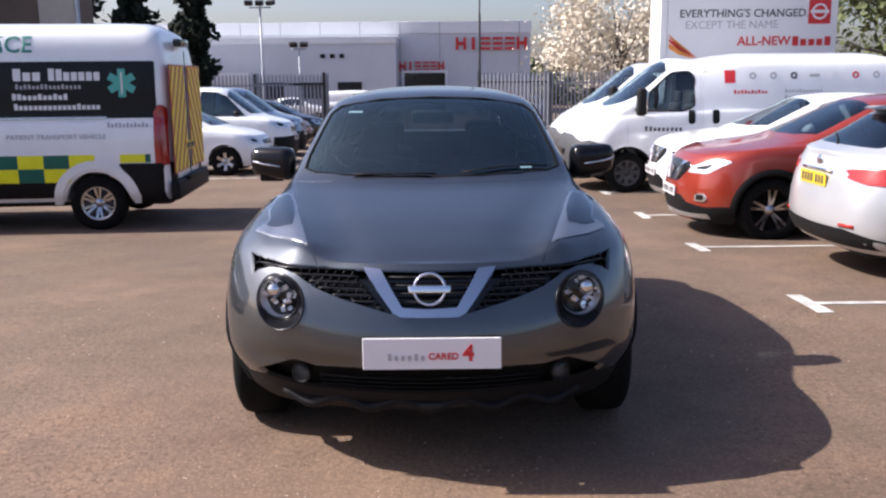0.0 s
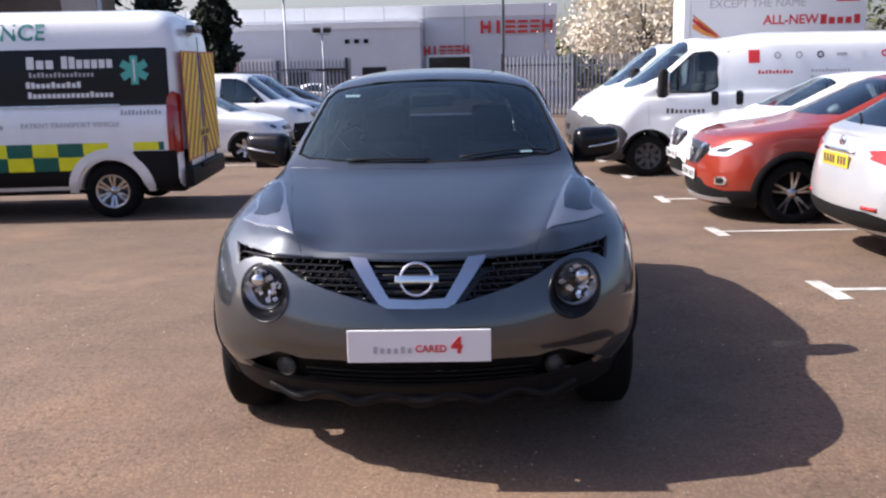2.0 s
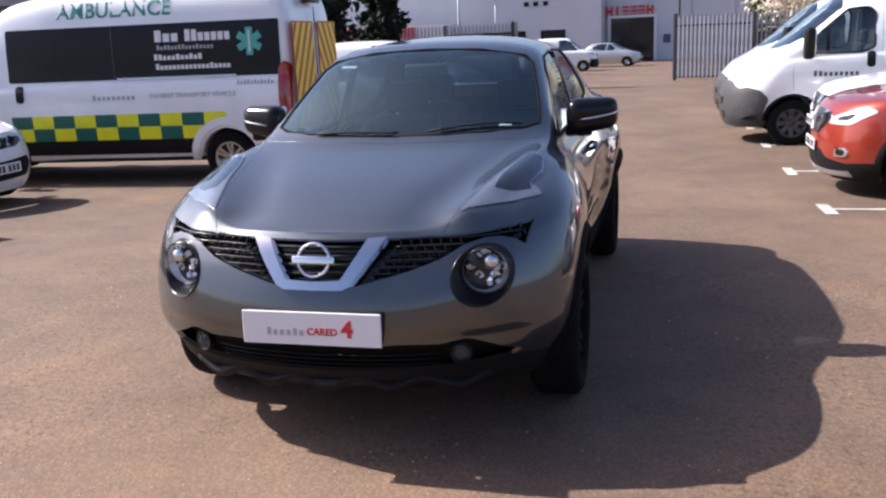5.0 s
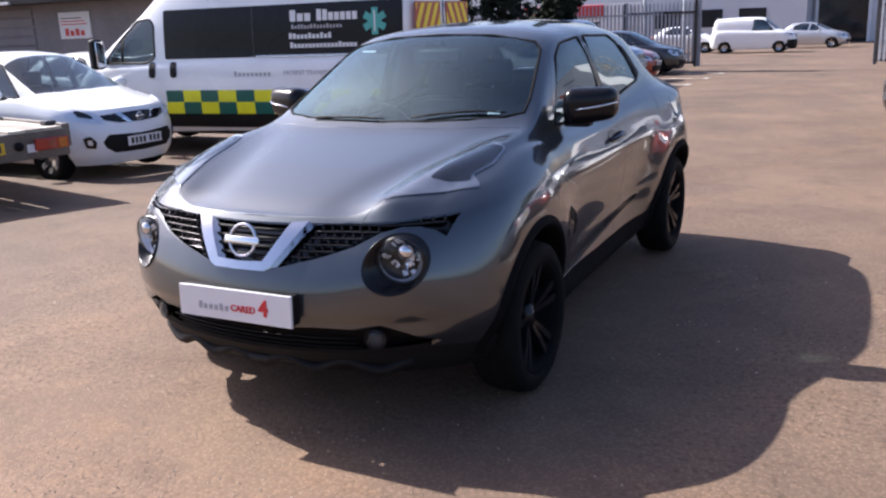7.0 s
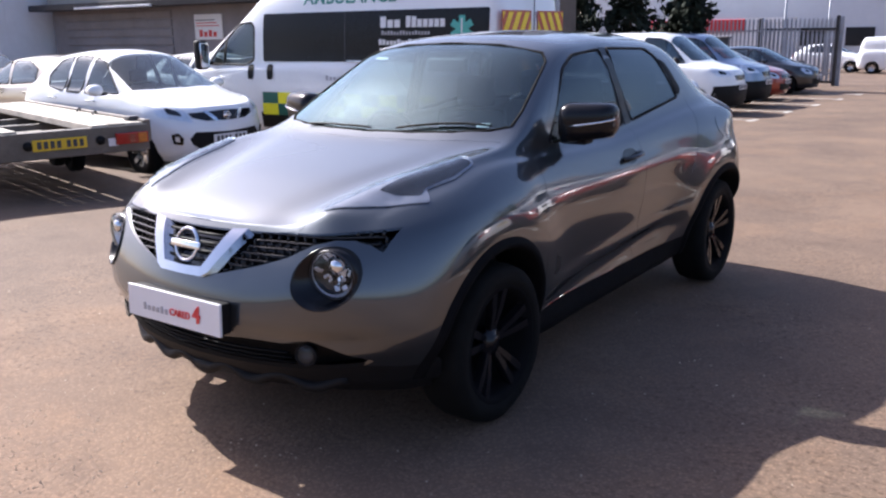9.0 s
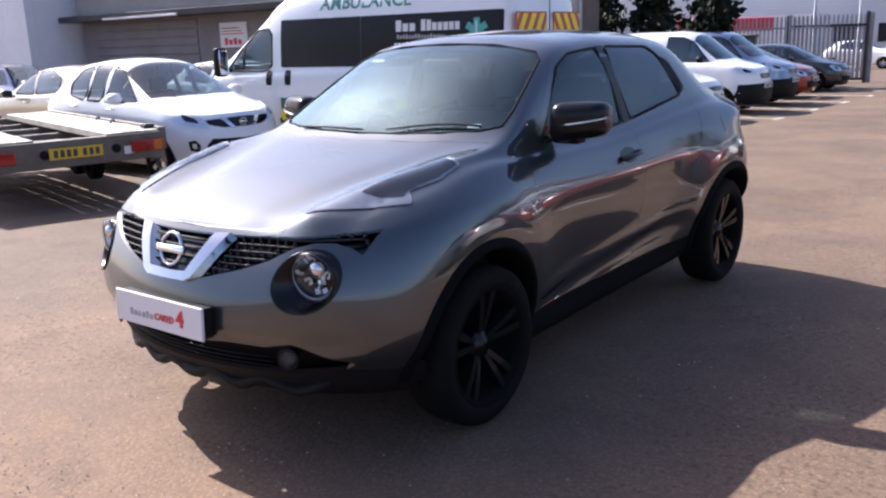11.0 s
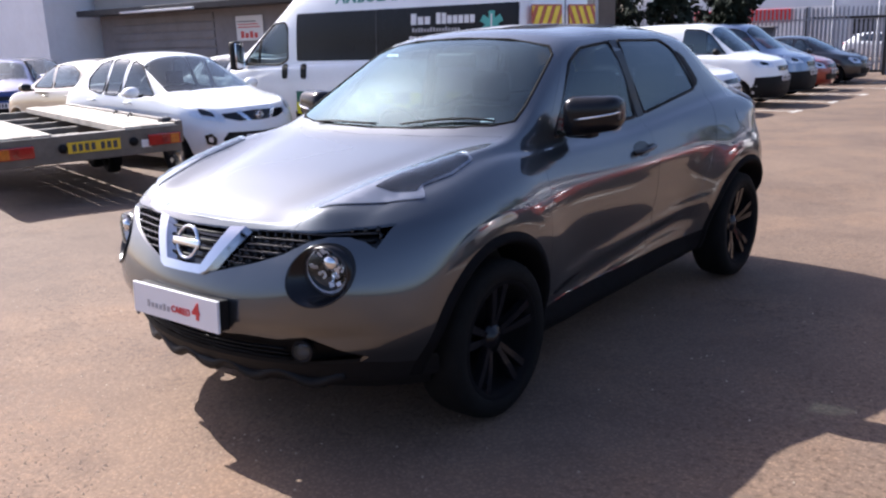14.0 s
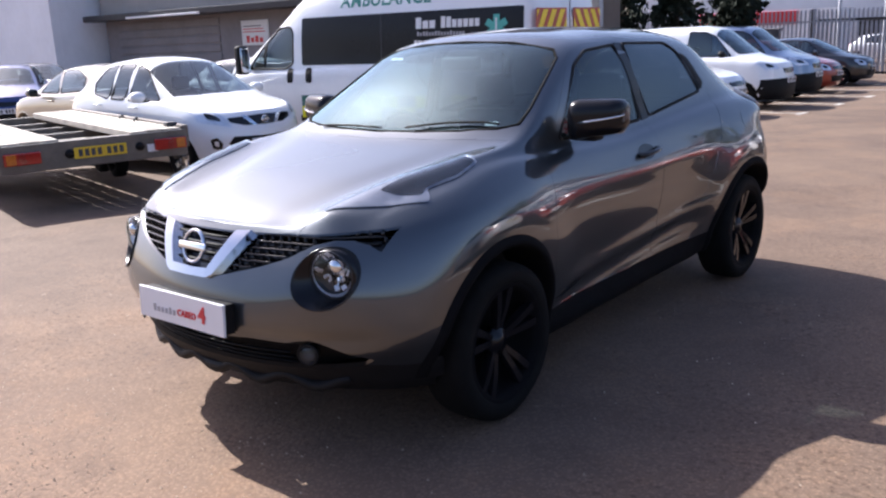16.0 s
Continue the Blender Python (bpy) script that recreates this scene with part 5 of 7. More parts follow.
    # show plate
    pm = Matrix.Translation((0.008, -0.890, 0.566)) @ pose(0, 0, 0, -3)
    hold = part("plate_holder", placed(boxed(-0.262, 0.262, -0.004, 0.045, -0.058, 0.058, 0.005), pm), BLACK, car, "black plate holder", False)
    sp = part("show_plate", placed(boxed(-0.270, 0.270, -0.014, -0.002, -0.062, 0.062, 0.003), pm), PLATEWHITE, hold, "white dealer show plate", False)
    flat = pm @ pose(0, -0.0155, 0, 90)
    for wbar in word_bars(6, 0.155, 0.028, 3, 0.5):
        part("bar", placed(wbar, flat @ Matrix.Translation((-0.10, -0.012, 0))), PRINTGREY, sp, "grey bar of a word", False)
    part("lettering", placed(text_bm("CARED", 0.037, 0.0006), flat @ Matrix.Translation((0.045, -0.011, 0))), PRINTRED, sp, "red word", False)
    part("numeral", placed(text_bm("4", 0.085, 0.003), flat @ Matrix.Translation((0.142, 0.0, 0))), PRINTRED, sp, "large red numeral", False)
    # cabin
    # second box widens the floor, unseen, to stop sun leaking past the sills
    part("floor_pan", add_box(boxed(-0.52, 0.52, -0.40, 2.95, 0.22, 0.28, 0.02), -0.79, 0.79, 0.46, 2.14, 0.26, 0.30, 0.01), CABIN, car)
    # unseen blocks added inside the nose to stop sun leaking through
    part("nose_light_stop", add_box(boxed(-0.50, 0.50, -0.62, 0.30, 0.30, 0.80, 0.05), -0.70, 0.70, -0.42, 0.32, 0.40, 0.74, 0.04), CABIN, car)
    part("chin_light_stop", prism(both([(0, -0.79), (0.30, -0.73), (0.48, -0.62), (0.60, -0.46), (0.60, -0.30), (0, -0.30)]), "z", 0.295, 0.315), CABIN, car)
    part("firewall", boxed(-0.70, 0.70, 0.30, 0.36, 0.25, 0.98, 0.02), CABIN, car)
    part("dashboard", add_box(boxed(-0.68, 0.68, 0.34, 0.82, 0.80, 1.02, 0.07), -0.5, -0.18, 0.45, 0.80, 1.0, 1.075, 0.04), CABIN, car)
    part("rear_bulkhead", boxed(-0.66, 0.66, 2.45, 2.55, 0.25, 0.98, 0.03), CABIN, car)
    st = lathe([(0.185, -0.016), (0.20, 0.0), (0.185, 0.016), (0.17, 0.0)], 32, "y", True)
    add_box(st, -0.17, 0.17, -0.01, 0.015, -0.02, 0.02, 0.008)
    add_box(st, -0.06, 0.06, -0.03, 0.02, -0.10, 0.05, 0.02)
    part("steering_wheel", placed(st, Matrix.Translation((-0.36, 0.93, 0.98)) @ pose(0, 0, 0, 24)), CABIN, car)
    seats(car, (1.42, 2.2), 0.36, 0.62, 1.30)
    part("rear_view_mirror", placed(boxed(-0.12, 0.12, -0.02, 0.02, -0.035, 0.035, 0.015), Matrix.Translation((0, 0.93, 1.40))), CABIN, car)
    part("tax_label", placed(boxed(-0.030, 0.030, -0.002, 0.002, -0.012, 0.012), Matrix.Translation((0.50, 0.50, 1.15)) @ pose(0, 0, 0, -55, 0, 12)), PLATEWHITE, car, "white paper label behind the screen", False)
    part("tax_label", placed(boxed(-0.040, 0.040, -0.002, 0.002, -0.008, 0.008), Matrix.Translation((-0.44, 0.93, 1.430)) @ pose(0, 0, 0, -55, 0, 0)), PLATEWHITE, car, "white paper label behind the screen", False)
    part("headliner", patch(tree, both([(0, 1.0), (0.48, 1.02), (0.48, 2.6), (0, 2.6)]), "z", 1, -0.03, 0.15, 0.0), CABIN, car)
    part("underbody", boxed(-0.60, 0.60, -0.42, 3.0, 0.20, 0.25, 0.02), CABIN, car)
    wheels(car, 0.815, RW, rt, 0.215, 0.245, 5, ARCHBLACK, True, MIRRORBLACK, rear_z=ZR)
    return car


crossover()

# ---- other vehicles ----
def car_spec(wb, fo, ro, half, hood, belt, roof, cowl, head, roof_end, drop=0.30, cowl_rise=0.17, tail_low=0.0, rail=0.30):
    f, r = -fo, wb + ro
    return dict(wheelbase=wb, front_round=min(0.62, fo * 0.75), rear_round=0.42, nf=16, ns=32, nr=14, rows=44, sigma=0.3, soft=0.06, inset=0.05, tumble=0.02, nose_pow_x=0.8,
        rings=[(half - 0.08, half - 0.09, f + 0.08, r - 0.10, 0.19, 0.2, 0.2, 0.22, 0.26),
               (half - 0.02, half - 0.05, f + 0.02, r - 0.03, 0.30, 0.30, 0.29, 0.31, 0.34),
               (half, half - 0.03, f, r, 0.46, 0.48, 0.46, 0.48, 0.48),
               (half, half - 0.02, f + 0.01, r - 0.01, 0.60, 0.64, 0.62, 0.64, 0.64),
               (half - 0.015, half - 0.025, f + 0.07, r - 0.05, hood - 0.08, hood + 0.02, belt - 0.16, belt - 0.12, belt - 0.14),
               (half - 0.06, half - 0.055, f + 0.15, r - 0.11, hood, hood + 0.12, belt, belt + 0.05, belt)],
        centre=[(f + 0.12, hood), (f + 0.32, hood + 0.075), (cowl - 0.07, hood + cowl_rise), (cowl, hood + cowl_rise + 0.02), (head, roof - 0.05), (head + 0.35, roof - 0.005), ((head + roof_end) / 2, roof), (roof_end, roof - 0.05), (roof_end + drop, belt + 0.10 - tail_low), (r - 0.05, belt + 0.03 - tail_low)],
        rail_z=[(f + 0.12, hood), (f + 0.35, hood + 0.06), (cowl + 0.12, hood + cowl_rise - 0.01), (head + 0.05, roof - 0.10), ((head + roof_end) / 2, roof - 0.065), (roof_end - 0.1, roof - 0.13), (roof_end + drop, belt + 0.06), (r, belt)],
        rail_x=[(f + 0.12, 0.2), (f + 0.4, half - 0.25), (cowl + 0.12, half - 0.17), (head + 0.05, half - rail), (roof_end - 0.2, half - rail - 0.01), (roof_end + drop, half - rail + 0.02), (r, half - 0.2)])


def make_car(name, m, label, category, spec, material, wheel, windows, screen, hood_poly=None, arch=0.36, lamps=(), grille=(), tails=(), dark=(), rear_glass=None, plate=None, rear_plate=None, mirror=None, handles=(), arch_mat=None, group="", mirror_mat=None, door_lines=(), cladding=None, extras=(), emblem=None, rear_emblem=None, corner=None):
    """A parked car: shell, panels, glass, lamps, wheels."""
    car = thing(name, m, label, category, group)
    bm = body(spec)
    tree = tree_of(bm)
    wb, r = spec["wheelbase"], wheel[1]
    sc = carve(bm, both(screen), "z", lambda c: c.z > spec["rings"][-1][4])
    glass = []
    for s in (1, -1):
        for poly in windows:
            glass.append(carve(bm, rounded(poly, 0.04, 2), "x", lambda c, s=s: c.x * s > 0.3))
    rg = carve(bm, rounded(both(rear_glass), 0.05, 2), "y", lambda c: c.y > wb * 0.7) if rear_glass else None
    hood = carve(bm, both(hood_poly), "z", lambda c: c.z > spec["rings"][-1][4] + 0.005) if hood_poly else None
    for y in (0, wb):
        arch_cut(bm, y, r, arch)
    doors = []
    for s in (1, -1):
        for poly in door_lines:
            doors.append(carve(bm, rounded(poly, 0.05, 2), "x", lambda c, s=s: c.x * s > 0.3))
    part("body", edge_in(bm), material, car)
    if hood:
        part("bonnet", edge_in(hood, 0.004), material, car)
    for d in doors:
        part("door", edge_in(d, 0.004), material, car)
    o = part("windscreen", sc, GLASS, car)
    o.visible_shadow = False
    for g in glass:
        part("side_window", g, SIDEGLASS, car, "tinted side glass")
    if rg:
        part("rear_window", rg, DARKGLASS, car, "dark rear glass")
    for s in (1, -1):
        for poly in windows:
            pts = []
            for u, v in rounded(poly, 0.04, 2) + rounded(poly, 0.04, 2)[:1]:
                h = tree.ray_cast(Vector((9 * s, u, v)), Vector((-s, 0, 0)))[0]
                pts.append(h if h else Vector((s * 0.6, u, v)))
            part("window_seal", sweep(pts, 0.02, 0.014, (s, 0, 0.2), bevel=False), BLACK, car)
        for y in (0, wb):
            part("wheel_arch", arch_lip(tree, y, r, arch - 0.01, arch + (0.06 if arch_mat else 0.025), s, 0.012 if arch_mat else 0.004, 20, 0.0, 1.0), arch_mat or material, car)
        for poly, ax in lamps:
            q = [(s * u, v) if ax != "x" else (u, v) for u, v in poly]
            sign = {"x": s, "y": -1, "z": 1}[ax]
            lp = part("headlamp", patch(tree, rounded(q[::s] if ax != "x" else q, 0.03, 2), ax, sign, 0.006, 0.05, 0.02), REFLECTOR, car, "clear headlamp")
            c = (sum(p[0] for p in q) / len(q), sum(p[1] for p in q) / len(q))
            small = [(c[0] + (u - c[0]) * 0.42, c[1] + (v - c[1]) * 0.42) for u, v in q]
            part("bulb_shield", patch(tree, rounded(small[::s] if ax != "x" else small, 0.02, 2), ax, sign, 0.010, 0.05, 0.004), GLOSSBLACK, lp)
            o = part("lens", patch(tree, rounded(q[::s] if ax != "x" else q, 0.03, 2), ax, sign, 0.018, 0.05, 0.01), LENS, lp)
            o.visible_shadow = False
        for poly, ax in tails:
            q = [(s * u, v) if ax != "x" else (u, v) for u, v in poly]
            part("tail_lamp", patch(tree, rounded(q[::s] if ax != "x" else q, 0.03, 2), ax, s if ax == "x" else 1, 0.012, 0.05, 0.02), REDLENS, car, "red tail lamp")
        if mirror:
            mx, my, mz = mirror
            mb = lathe([(0, -0.075), (0.06, -0.065), (0.09, -0.02), (0.09, 0.045), (0, 0.05)], 20, "y")
            for v in mb.verts:
                v.co.x *= 1.15
                v.co.z *= 0.8
            mi = part("door_mirror", placed(mb, Matrix.Translation((s * mx, my, mz))), mirror_mat or material, car)
            part("stalk", boxed(min(s * mx, s * (mx - 0.15)), max(s * mx, s * (mx - 0.15)), my - 0.03, my + 0.04, mz - 0.07, mz - 0.03, 0.01), BLACK, mi)
            part("mirror_glass", boxed(s * mx - 0.08, s * mx + 0.08, my + 0.048, my + 0.054, mz - 0.05, mz + 0.05, 0.01), DARKGLAZ, mi)
        for y, z in handles:
            h = tree.ray_cast(Vector((9 * s, y, z)), Vector((-s, 0, 0)))[0]
            part("door_handle", sweep([(h.x + s * o, y + d, z) for d, o in ((-0.09, 0.0), (-0.06, 0.03), (0.06, 0.03), (0.09, 0.0))], 0.02, 0.03, (s, 0, 0)), material, car)
    for poly, off, mt, nm, lab in dark:
        sgn = -1 if nm != "rear_trim" else 1
        part(nm, patch(tree, both(poly), "y", sgn, off, 0.08, 0.02), mt, car, lab)
    for poly, mt, nm, lab in extras:
        for s in (1, -1):
            part(nm, patch(tree, rounded([(s * u, v) for u, v in poly][::s], 0.012, 2), "y", -1, 0.016 if "lens" not in nm else 0.022, 0.05, 0.01), mt, car, lab)
    if emblem:
        y = tree.ray_cast(Vector((0, -9, emblem)), Vector((0, 1, 0)))[0].y - 0.022
        em = part("emblem", placed(lathe([(0.038, -0.004), (0.042, -0.008), (0.05, -0.004), (0.05, 0.006), (0.038, 0.006)], 24, "y", True), Matrix.Translation((0, y, emblem))), CHROME, car, "round chrome emblem with a bar")
        part("emblem_bar", boxed(-0.062, 0.062, y - 0.01, y + 0.002, emblem - 0.011, emblem + 0.011, 0.003), CHROME, em)
    if cladding:
        for s in (1, -1):
            part("sill", patch(tree, cladding, "x", s, 0.01, 0.2, 0.02), BLACK, car, "black lower cladding")
    if corner:
        for s in (1, -1):
            part("bumper_corner", patch(tree, corner, "x", s, 0.012, 0.08, 0.02), BLACK, car, "black bumper corner")
    if plate:
        y = tree.ray_cast(Vector((0, -9, plate)), Vector((0, 1, 0)))[0].y
        number_plate(car, Matrix.Translation((0, y - 0.012, plate)))
    if rear_plate:
        y = tree.ray_cast(Vector((0, 9, rear_plate)), Vector((0, -1, 0)))[0].y
        number_plate(car, Matrix.Translation((0, y + 0.012, rear_plate)) @ pose(0, 0, 0, 0, 0, 180), True)
    if rear_emblem:
        def back(x, z):
            h = tree.ray_cast(Vector((x, 9, z)), Vector((0, -1, 0)))[0]
            return h if h else tree.find_nearest(Vector((x, wb + 0.7, z)))[0]
        c = back(0, rear_emblem)
        part("emblem", placed(lathe([(0.0, 0.012), (0.05, 0.01), (0.058, 0.0), (0.0, -0.002)], 24, "y"), Matrix.Translation(c)), CHROME, car, "oval chrome emblem")
        part("roof_spoiler", sweep([back(x, 1.40) + Vector((0, 0.05, 0.0)) for x in (-0.56, -0.45, -0.25, 0, 0.25, 0.45, 0.56)], 0.22, 0.04), BLACKP, car, "dark roof spoiler")
        part("rear_wiper", sweep([back(x, z) + Vector((0, 0.015, 0)) for x, z in ((0.02, 1.10), (0.15, 1.13), (0.38, 1.17))], 0.016, 0.014), BLACK, car)
        part("boot_handle", sweep([back(x, 0.885) + Vector((0, 0.008, 0)) for x in (-0.3, -0.15, 0, 0.15, 0.3)], 0.02, 0.03), CHROME, car, "chrome strip above the plate")
        for s in (1, -1):
            part("bumper_reflector", sweep([back(s * x, 0.47) + Vector((0, 0.006, 0)) for x in (0.52, 0.60, 0.68)], 0.014, 0.03), REDLENS, car)
    hw = spec["rings"][2][0]
    f, rr = spec["rings"][2][2], spec["rings"][2][3]
    cowl_y = screen[0][1]
    part("floor_pan", boxed(-hw + 0.28, hw - 0.28, f + 0.3, rr - 0.25, 0.20, 0.26, 0.02), CABIN, car)
    part("dashboard", boxed(-hw + 0.18, hw - 0.18, cowl_y + 0.15, cowl_y + 0.55, 0.55, spec["rings"][-1][6] - 0.02, 0.06), CABIN, car)
    part("rear_bulkhead", boxed(-hw + 0.22, hw - 0.22, wb - 0.1, wb, 0.3, spec["rings"][-1][6] - 0.03, 0.04), CABIN, car)
    seats(car, (cowl_y + 1.25,), hw * 0.42, 0.6, spec["rings"][-1][6] + 0.25)
    wheels(car, hw - wheel[2] / 2 - 0.015, wb, r, wheel[2], wheel[3], wheel[4], BLACK, wheel[6] if len(wheel) > 6 else False, wheel[5])
    return car, tree


def turned(x, y, deg):
    return pose(x, y, gz(y), 0, 0, deg)


# small white hatchback beside the flatbed
sp = car_spec(2.45, 0.78, 0.60, 0.83, 0.82, 1.0, 1.54, 0.05, 0.95, 2.35, drop=0.45, cowl_rise=0.20, rail=0.27)
make_car("hatchback_car", turned(-6.78, 8.72, 88), "small white hatchback car parked beside a flatbed trailer", "car", sp, WHITE, (0, 0.30, 0.185, 0.205, 8, ALLOY),
    windows=[[(0.45, 0.99), (0.60, 1.12), (0.92, 1.38), (1.14, 1.445), (1.21, 0.99)], [(1.29, 0.99), (1.23, 1.45), (1.60, 1.46), (1.64, 1.0)], [(1.70, 1.0), (1.66, 1.455), (1.95, 1.40), (2.16, 1.20), (2.12, 1.06)]],
    screen=[(0, 0.06), (0.4, 0.10), (0.66, 0.24), (0.57, 0.90), (0.3, 0.94), (0, 0.945)],
    hood_poly=[(0, -0.72), (0.45, -0.55), (0.58, -0.30), (0.68, 0.02), (0.4, -0.03), (0, -0.06)],
    lamps=[([(0.46, 0.66), (0.50, 0.78), (0.64, 0.90), (0.76, 0.91), (0.76, 0.74)], "y")],
    dark=[([(0, 0.79), (0.48, 0.775), (0.46, 0.72), (0.30, 0.675), (0, 0.665)], 0.004, GLOSSBLACK, "grille", "black grille"),
          ([(0, 0.53), (0.46, 0.55), (0.53, 0.47), (0.50, 0.40), (0.40, 0.33), (0, 0.32)], 0.004, BLACK, "lower_intake", "black lower intake")],
    extras=[([(0.13, 0.665), (0.18, 0.668), (0.30, 0.785), (0.24, 0.788)], CHROME, "grille_bar", "chrome grille bar"), ([(0.60, 0.40), (0.68, 0.42), (0.70, 0.53), (0.64, 0.55), (0.59, 0.48)], GLOSSBLACK, "fog_lamp", "fog lamp in a dark surround"), ([(0.625, 0.44), (0.665, 0.45), (0.67, 0.505), (0.63, 0.505)], REFLECTOR, "fog_lens", "")],
    rear_glass=[(0, 1.08), (0.5, 1.08), (0.46, 1.36), (0, 1.38)], plate=0.45, mirror=(0.95, 0.62, 1.05), emblem=0.725, handles=[(1.02, 0.90), (1.95, 0.92)],
    door_lines=[[(0.32, 0.32), (0.36, 0.98), (0.90, 1.40), (1.12, 1.45), (1.24, 1.45), (1.26, 0.32)], [(1.26, 0.32), (1.25, 1.45), (1.75, 1.46), (2.08, 1.35), (2.22, 1.1), (2.02, 0.6), (1.95, 0.32)]])

# red crossover in the bays opposite
sp = car_spec(2.65, 0.90, 0.85, 0.90, 0.92, 1.04, 1.59, 0.30, 1.20, 2.75, drop=0.40, cowl_rise=0.19)
red_car, _ = make_car("crossover_car", turned(3.60, 10.32, -90), "orange-red crossover car parked nose out in a bay", "car", sp, RED, (0, 0.345, 0.225, 0.25, 5, ALLOY, True),
    windows=[[(0.85, 1.08), (1.25, 1.42), (1.45, 1.48), (1.62, 1.09)], [(1.70, 1.09), (1.55, 1.49), (2.3, 1.48), (2.65, 1.30), (2.5, 1.13)]],
    screen=[(0, 0.33), (0.4, 0.37), (0.66, 0.52), (0.56, 1.15), (0.3, 1.17), (0, 1.17)],
    hood_poly=[(0, -0.85), (0.5, -0.66), (0.62, -0.40), (0.72, 0.2), (0.4, 0.22), (0, 0.2)], arch=0.40, arch_mat=BLACK,
    lamps=[([(0.42, 0.73), (0.46, 0.80), (0.76, 0.90), (0.84, 0.88), (0.70, 0.74)], "y")],
    dark=[([(0, 0.86), (0.40, 0.845), (0.44, 0.80), (0.36, 0.70), (0.24, 0.62), (0, 0.61)], 0.004, GLOSSBLACK, "grille", "black grille"),
          ([(0, 0.47), (0.36, 0.47), (0.46, 0.40), (0.74, 0.36), (0.84, 0.34), (0.84, 0.26), (0, 0.26)], 0.006, BLACK, "lower_bumper", "black lower bumper"),
          ([(0, 0.275), (0.5, 0.275), (0.70, 0.295), (0.70, 0.24), (0, 0.22)], 0.016, SILVER, "skid_plate", "silver lower lip")],
    extras=[([(0.10, 0.62), (0.16, 0.62), (0.34, 0.845), (0.27, 0.855)], CHROME, "grille_bar", "chrome grille bar"), ([(0.60, 0.43), (0.70, 0.43), (0.73, 0.47), (0.70, 0.52), (0.61, 0.515)], CHROME, "fog_lamp", "chrome-ringed fog lamp"), ([(0.625, 0.445), (0.69, 0.445), (0.705, 0.475), (0.685, 0.505), (0.63, 0.50)], GLOSSBLACK, "fog_lens", "")], emblem=0.745,
    plate=0.50, mirror=(1.0, 0.95, 1.12), handles=[(1.45, 0.95), (2.35, 0.98)], cladding=[(0.40, 0.2), (2.24, 0.2), (2.24, 0.34), (0.40, 0.34)], corner=[(-0.75, 0.2), (-0.38, 0.2), (-0.40, 0.38), (-0.52, 0.385), (-0.75, 0.36)],
    door_lines=[[(0.50, 0.34), (0.55, 1.0), (1.2, 1.47), (1.66, 1.53), (1.68, 0.34)], [(1.68, 0.34), (1.67, 1.53), (2.35, 1.52), (2.7, 1.33), (2.6, 1.05), (2.3, 0.34)]])

# white crossover beyond it
again(red_car, turned(3.95, 12.75, -90), "white crossover car parked nose out beside a van", RED, WHITE)

# silver hatchback with its tail to the lane
sp = car_spec(2.65, 0.88, 0.82, 0.91, 0.82, 1.0, 1.48, 0.20, 1.10, 2.75, drop=0.45, cowl_rise=0.19)
make_car("hatchback_car", turned(6.72, 7.70, 90), "silver hatchback parked nose in, red tail lamps showing", "car", sp, PEARL, (0, 0.325, 0.215, 0.225, 5, ALLOY, True),
    windows=[[(0.75, 1.05), (1.15, 1.34), (1.35, 1.39), (1.52, 1.06)], [(1.60, 1.06), (1.45, 1.40), (2.2, 1.40), (2.75, 1.24), (2.6, 1.10)]],
    screen=[(0, 0.24), (0.4, 0.28), (0.66, 0.42), (0.56, 1.05), (0.3, 1.07), (0, 1.07)],
    tails=[([(3.02, 0.88), (3.18, 0.82), (3.33, 0.82), (3.37, 0.92), (3.20, 0.955), (3.05, 0.945)], "x"), ([(0.50, 0.86), (0.74, 0.815), (0.80, 0.83), (0.80, 0.92), (0.72, 0.94), (0.56, 0.90)], "y")],
    dark=[([(0, 0.43), (0.55, 0.44), (0.70, 0.42), (0.86, 0.38), (0.86, 0.24), (0, 0.22)], 0.010, BLACK, "rear_trim", "black rear bumper trim")],
    rear_emblem=0.955, rear_glass=[(0, 1.10), (0.60, 1.10), (0.50, 1.33), (0, 1.36)], rear_plate=0.81, mirror=(1.0, 0.85, 1.05), arch=0.375,
    door_lines=[[(1.58, 0.34), (1.57, 1.44), (2.25, 1.44), (2.8, 1.26), (2.6, 1.05), (2.3, 0.34)]])


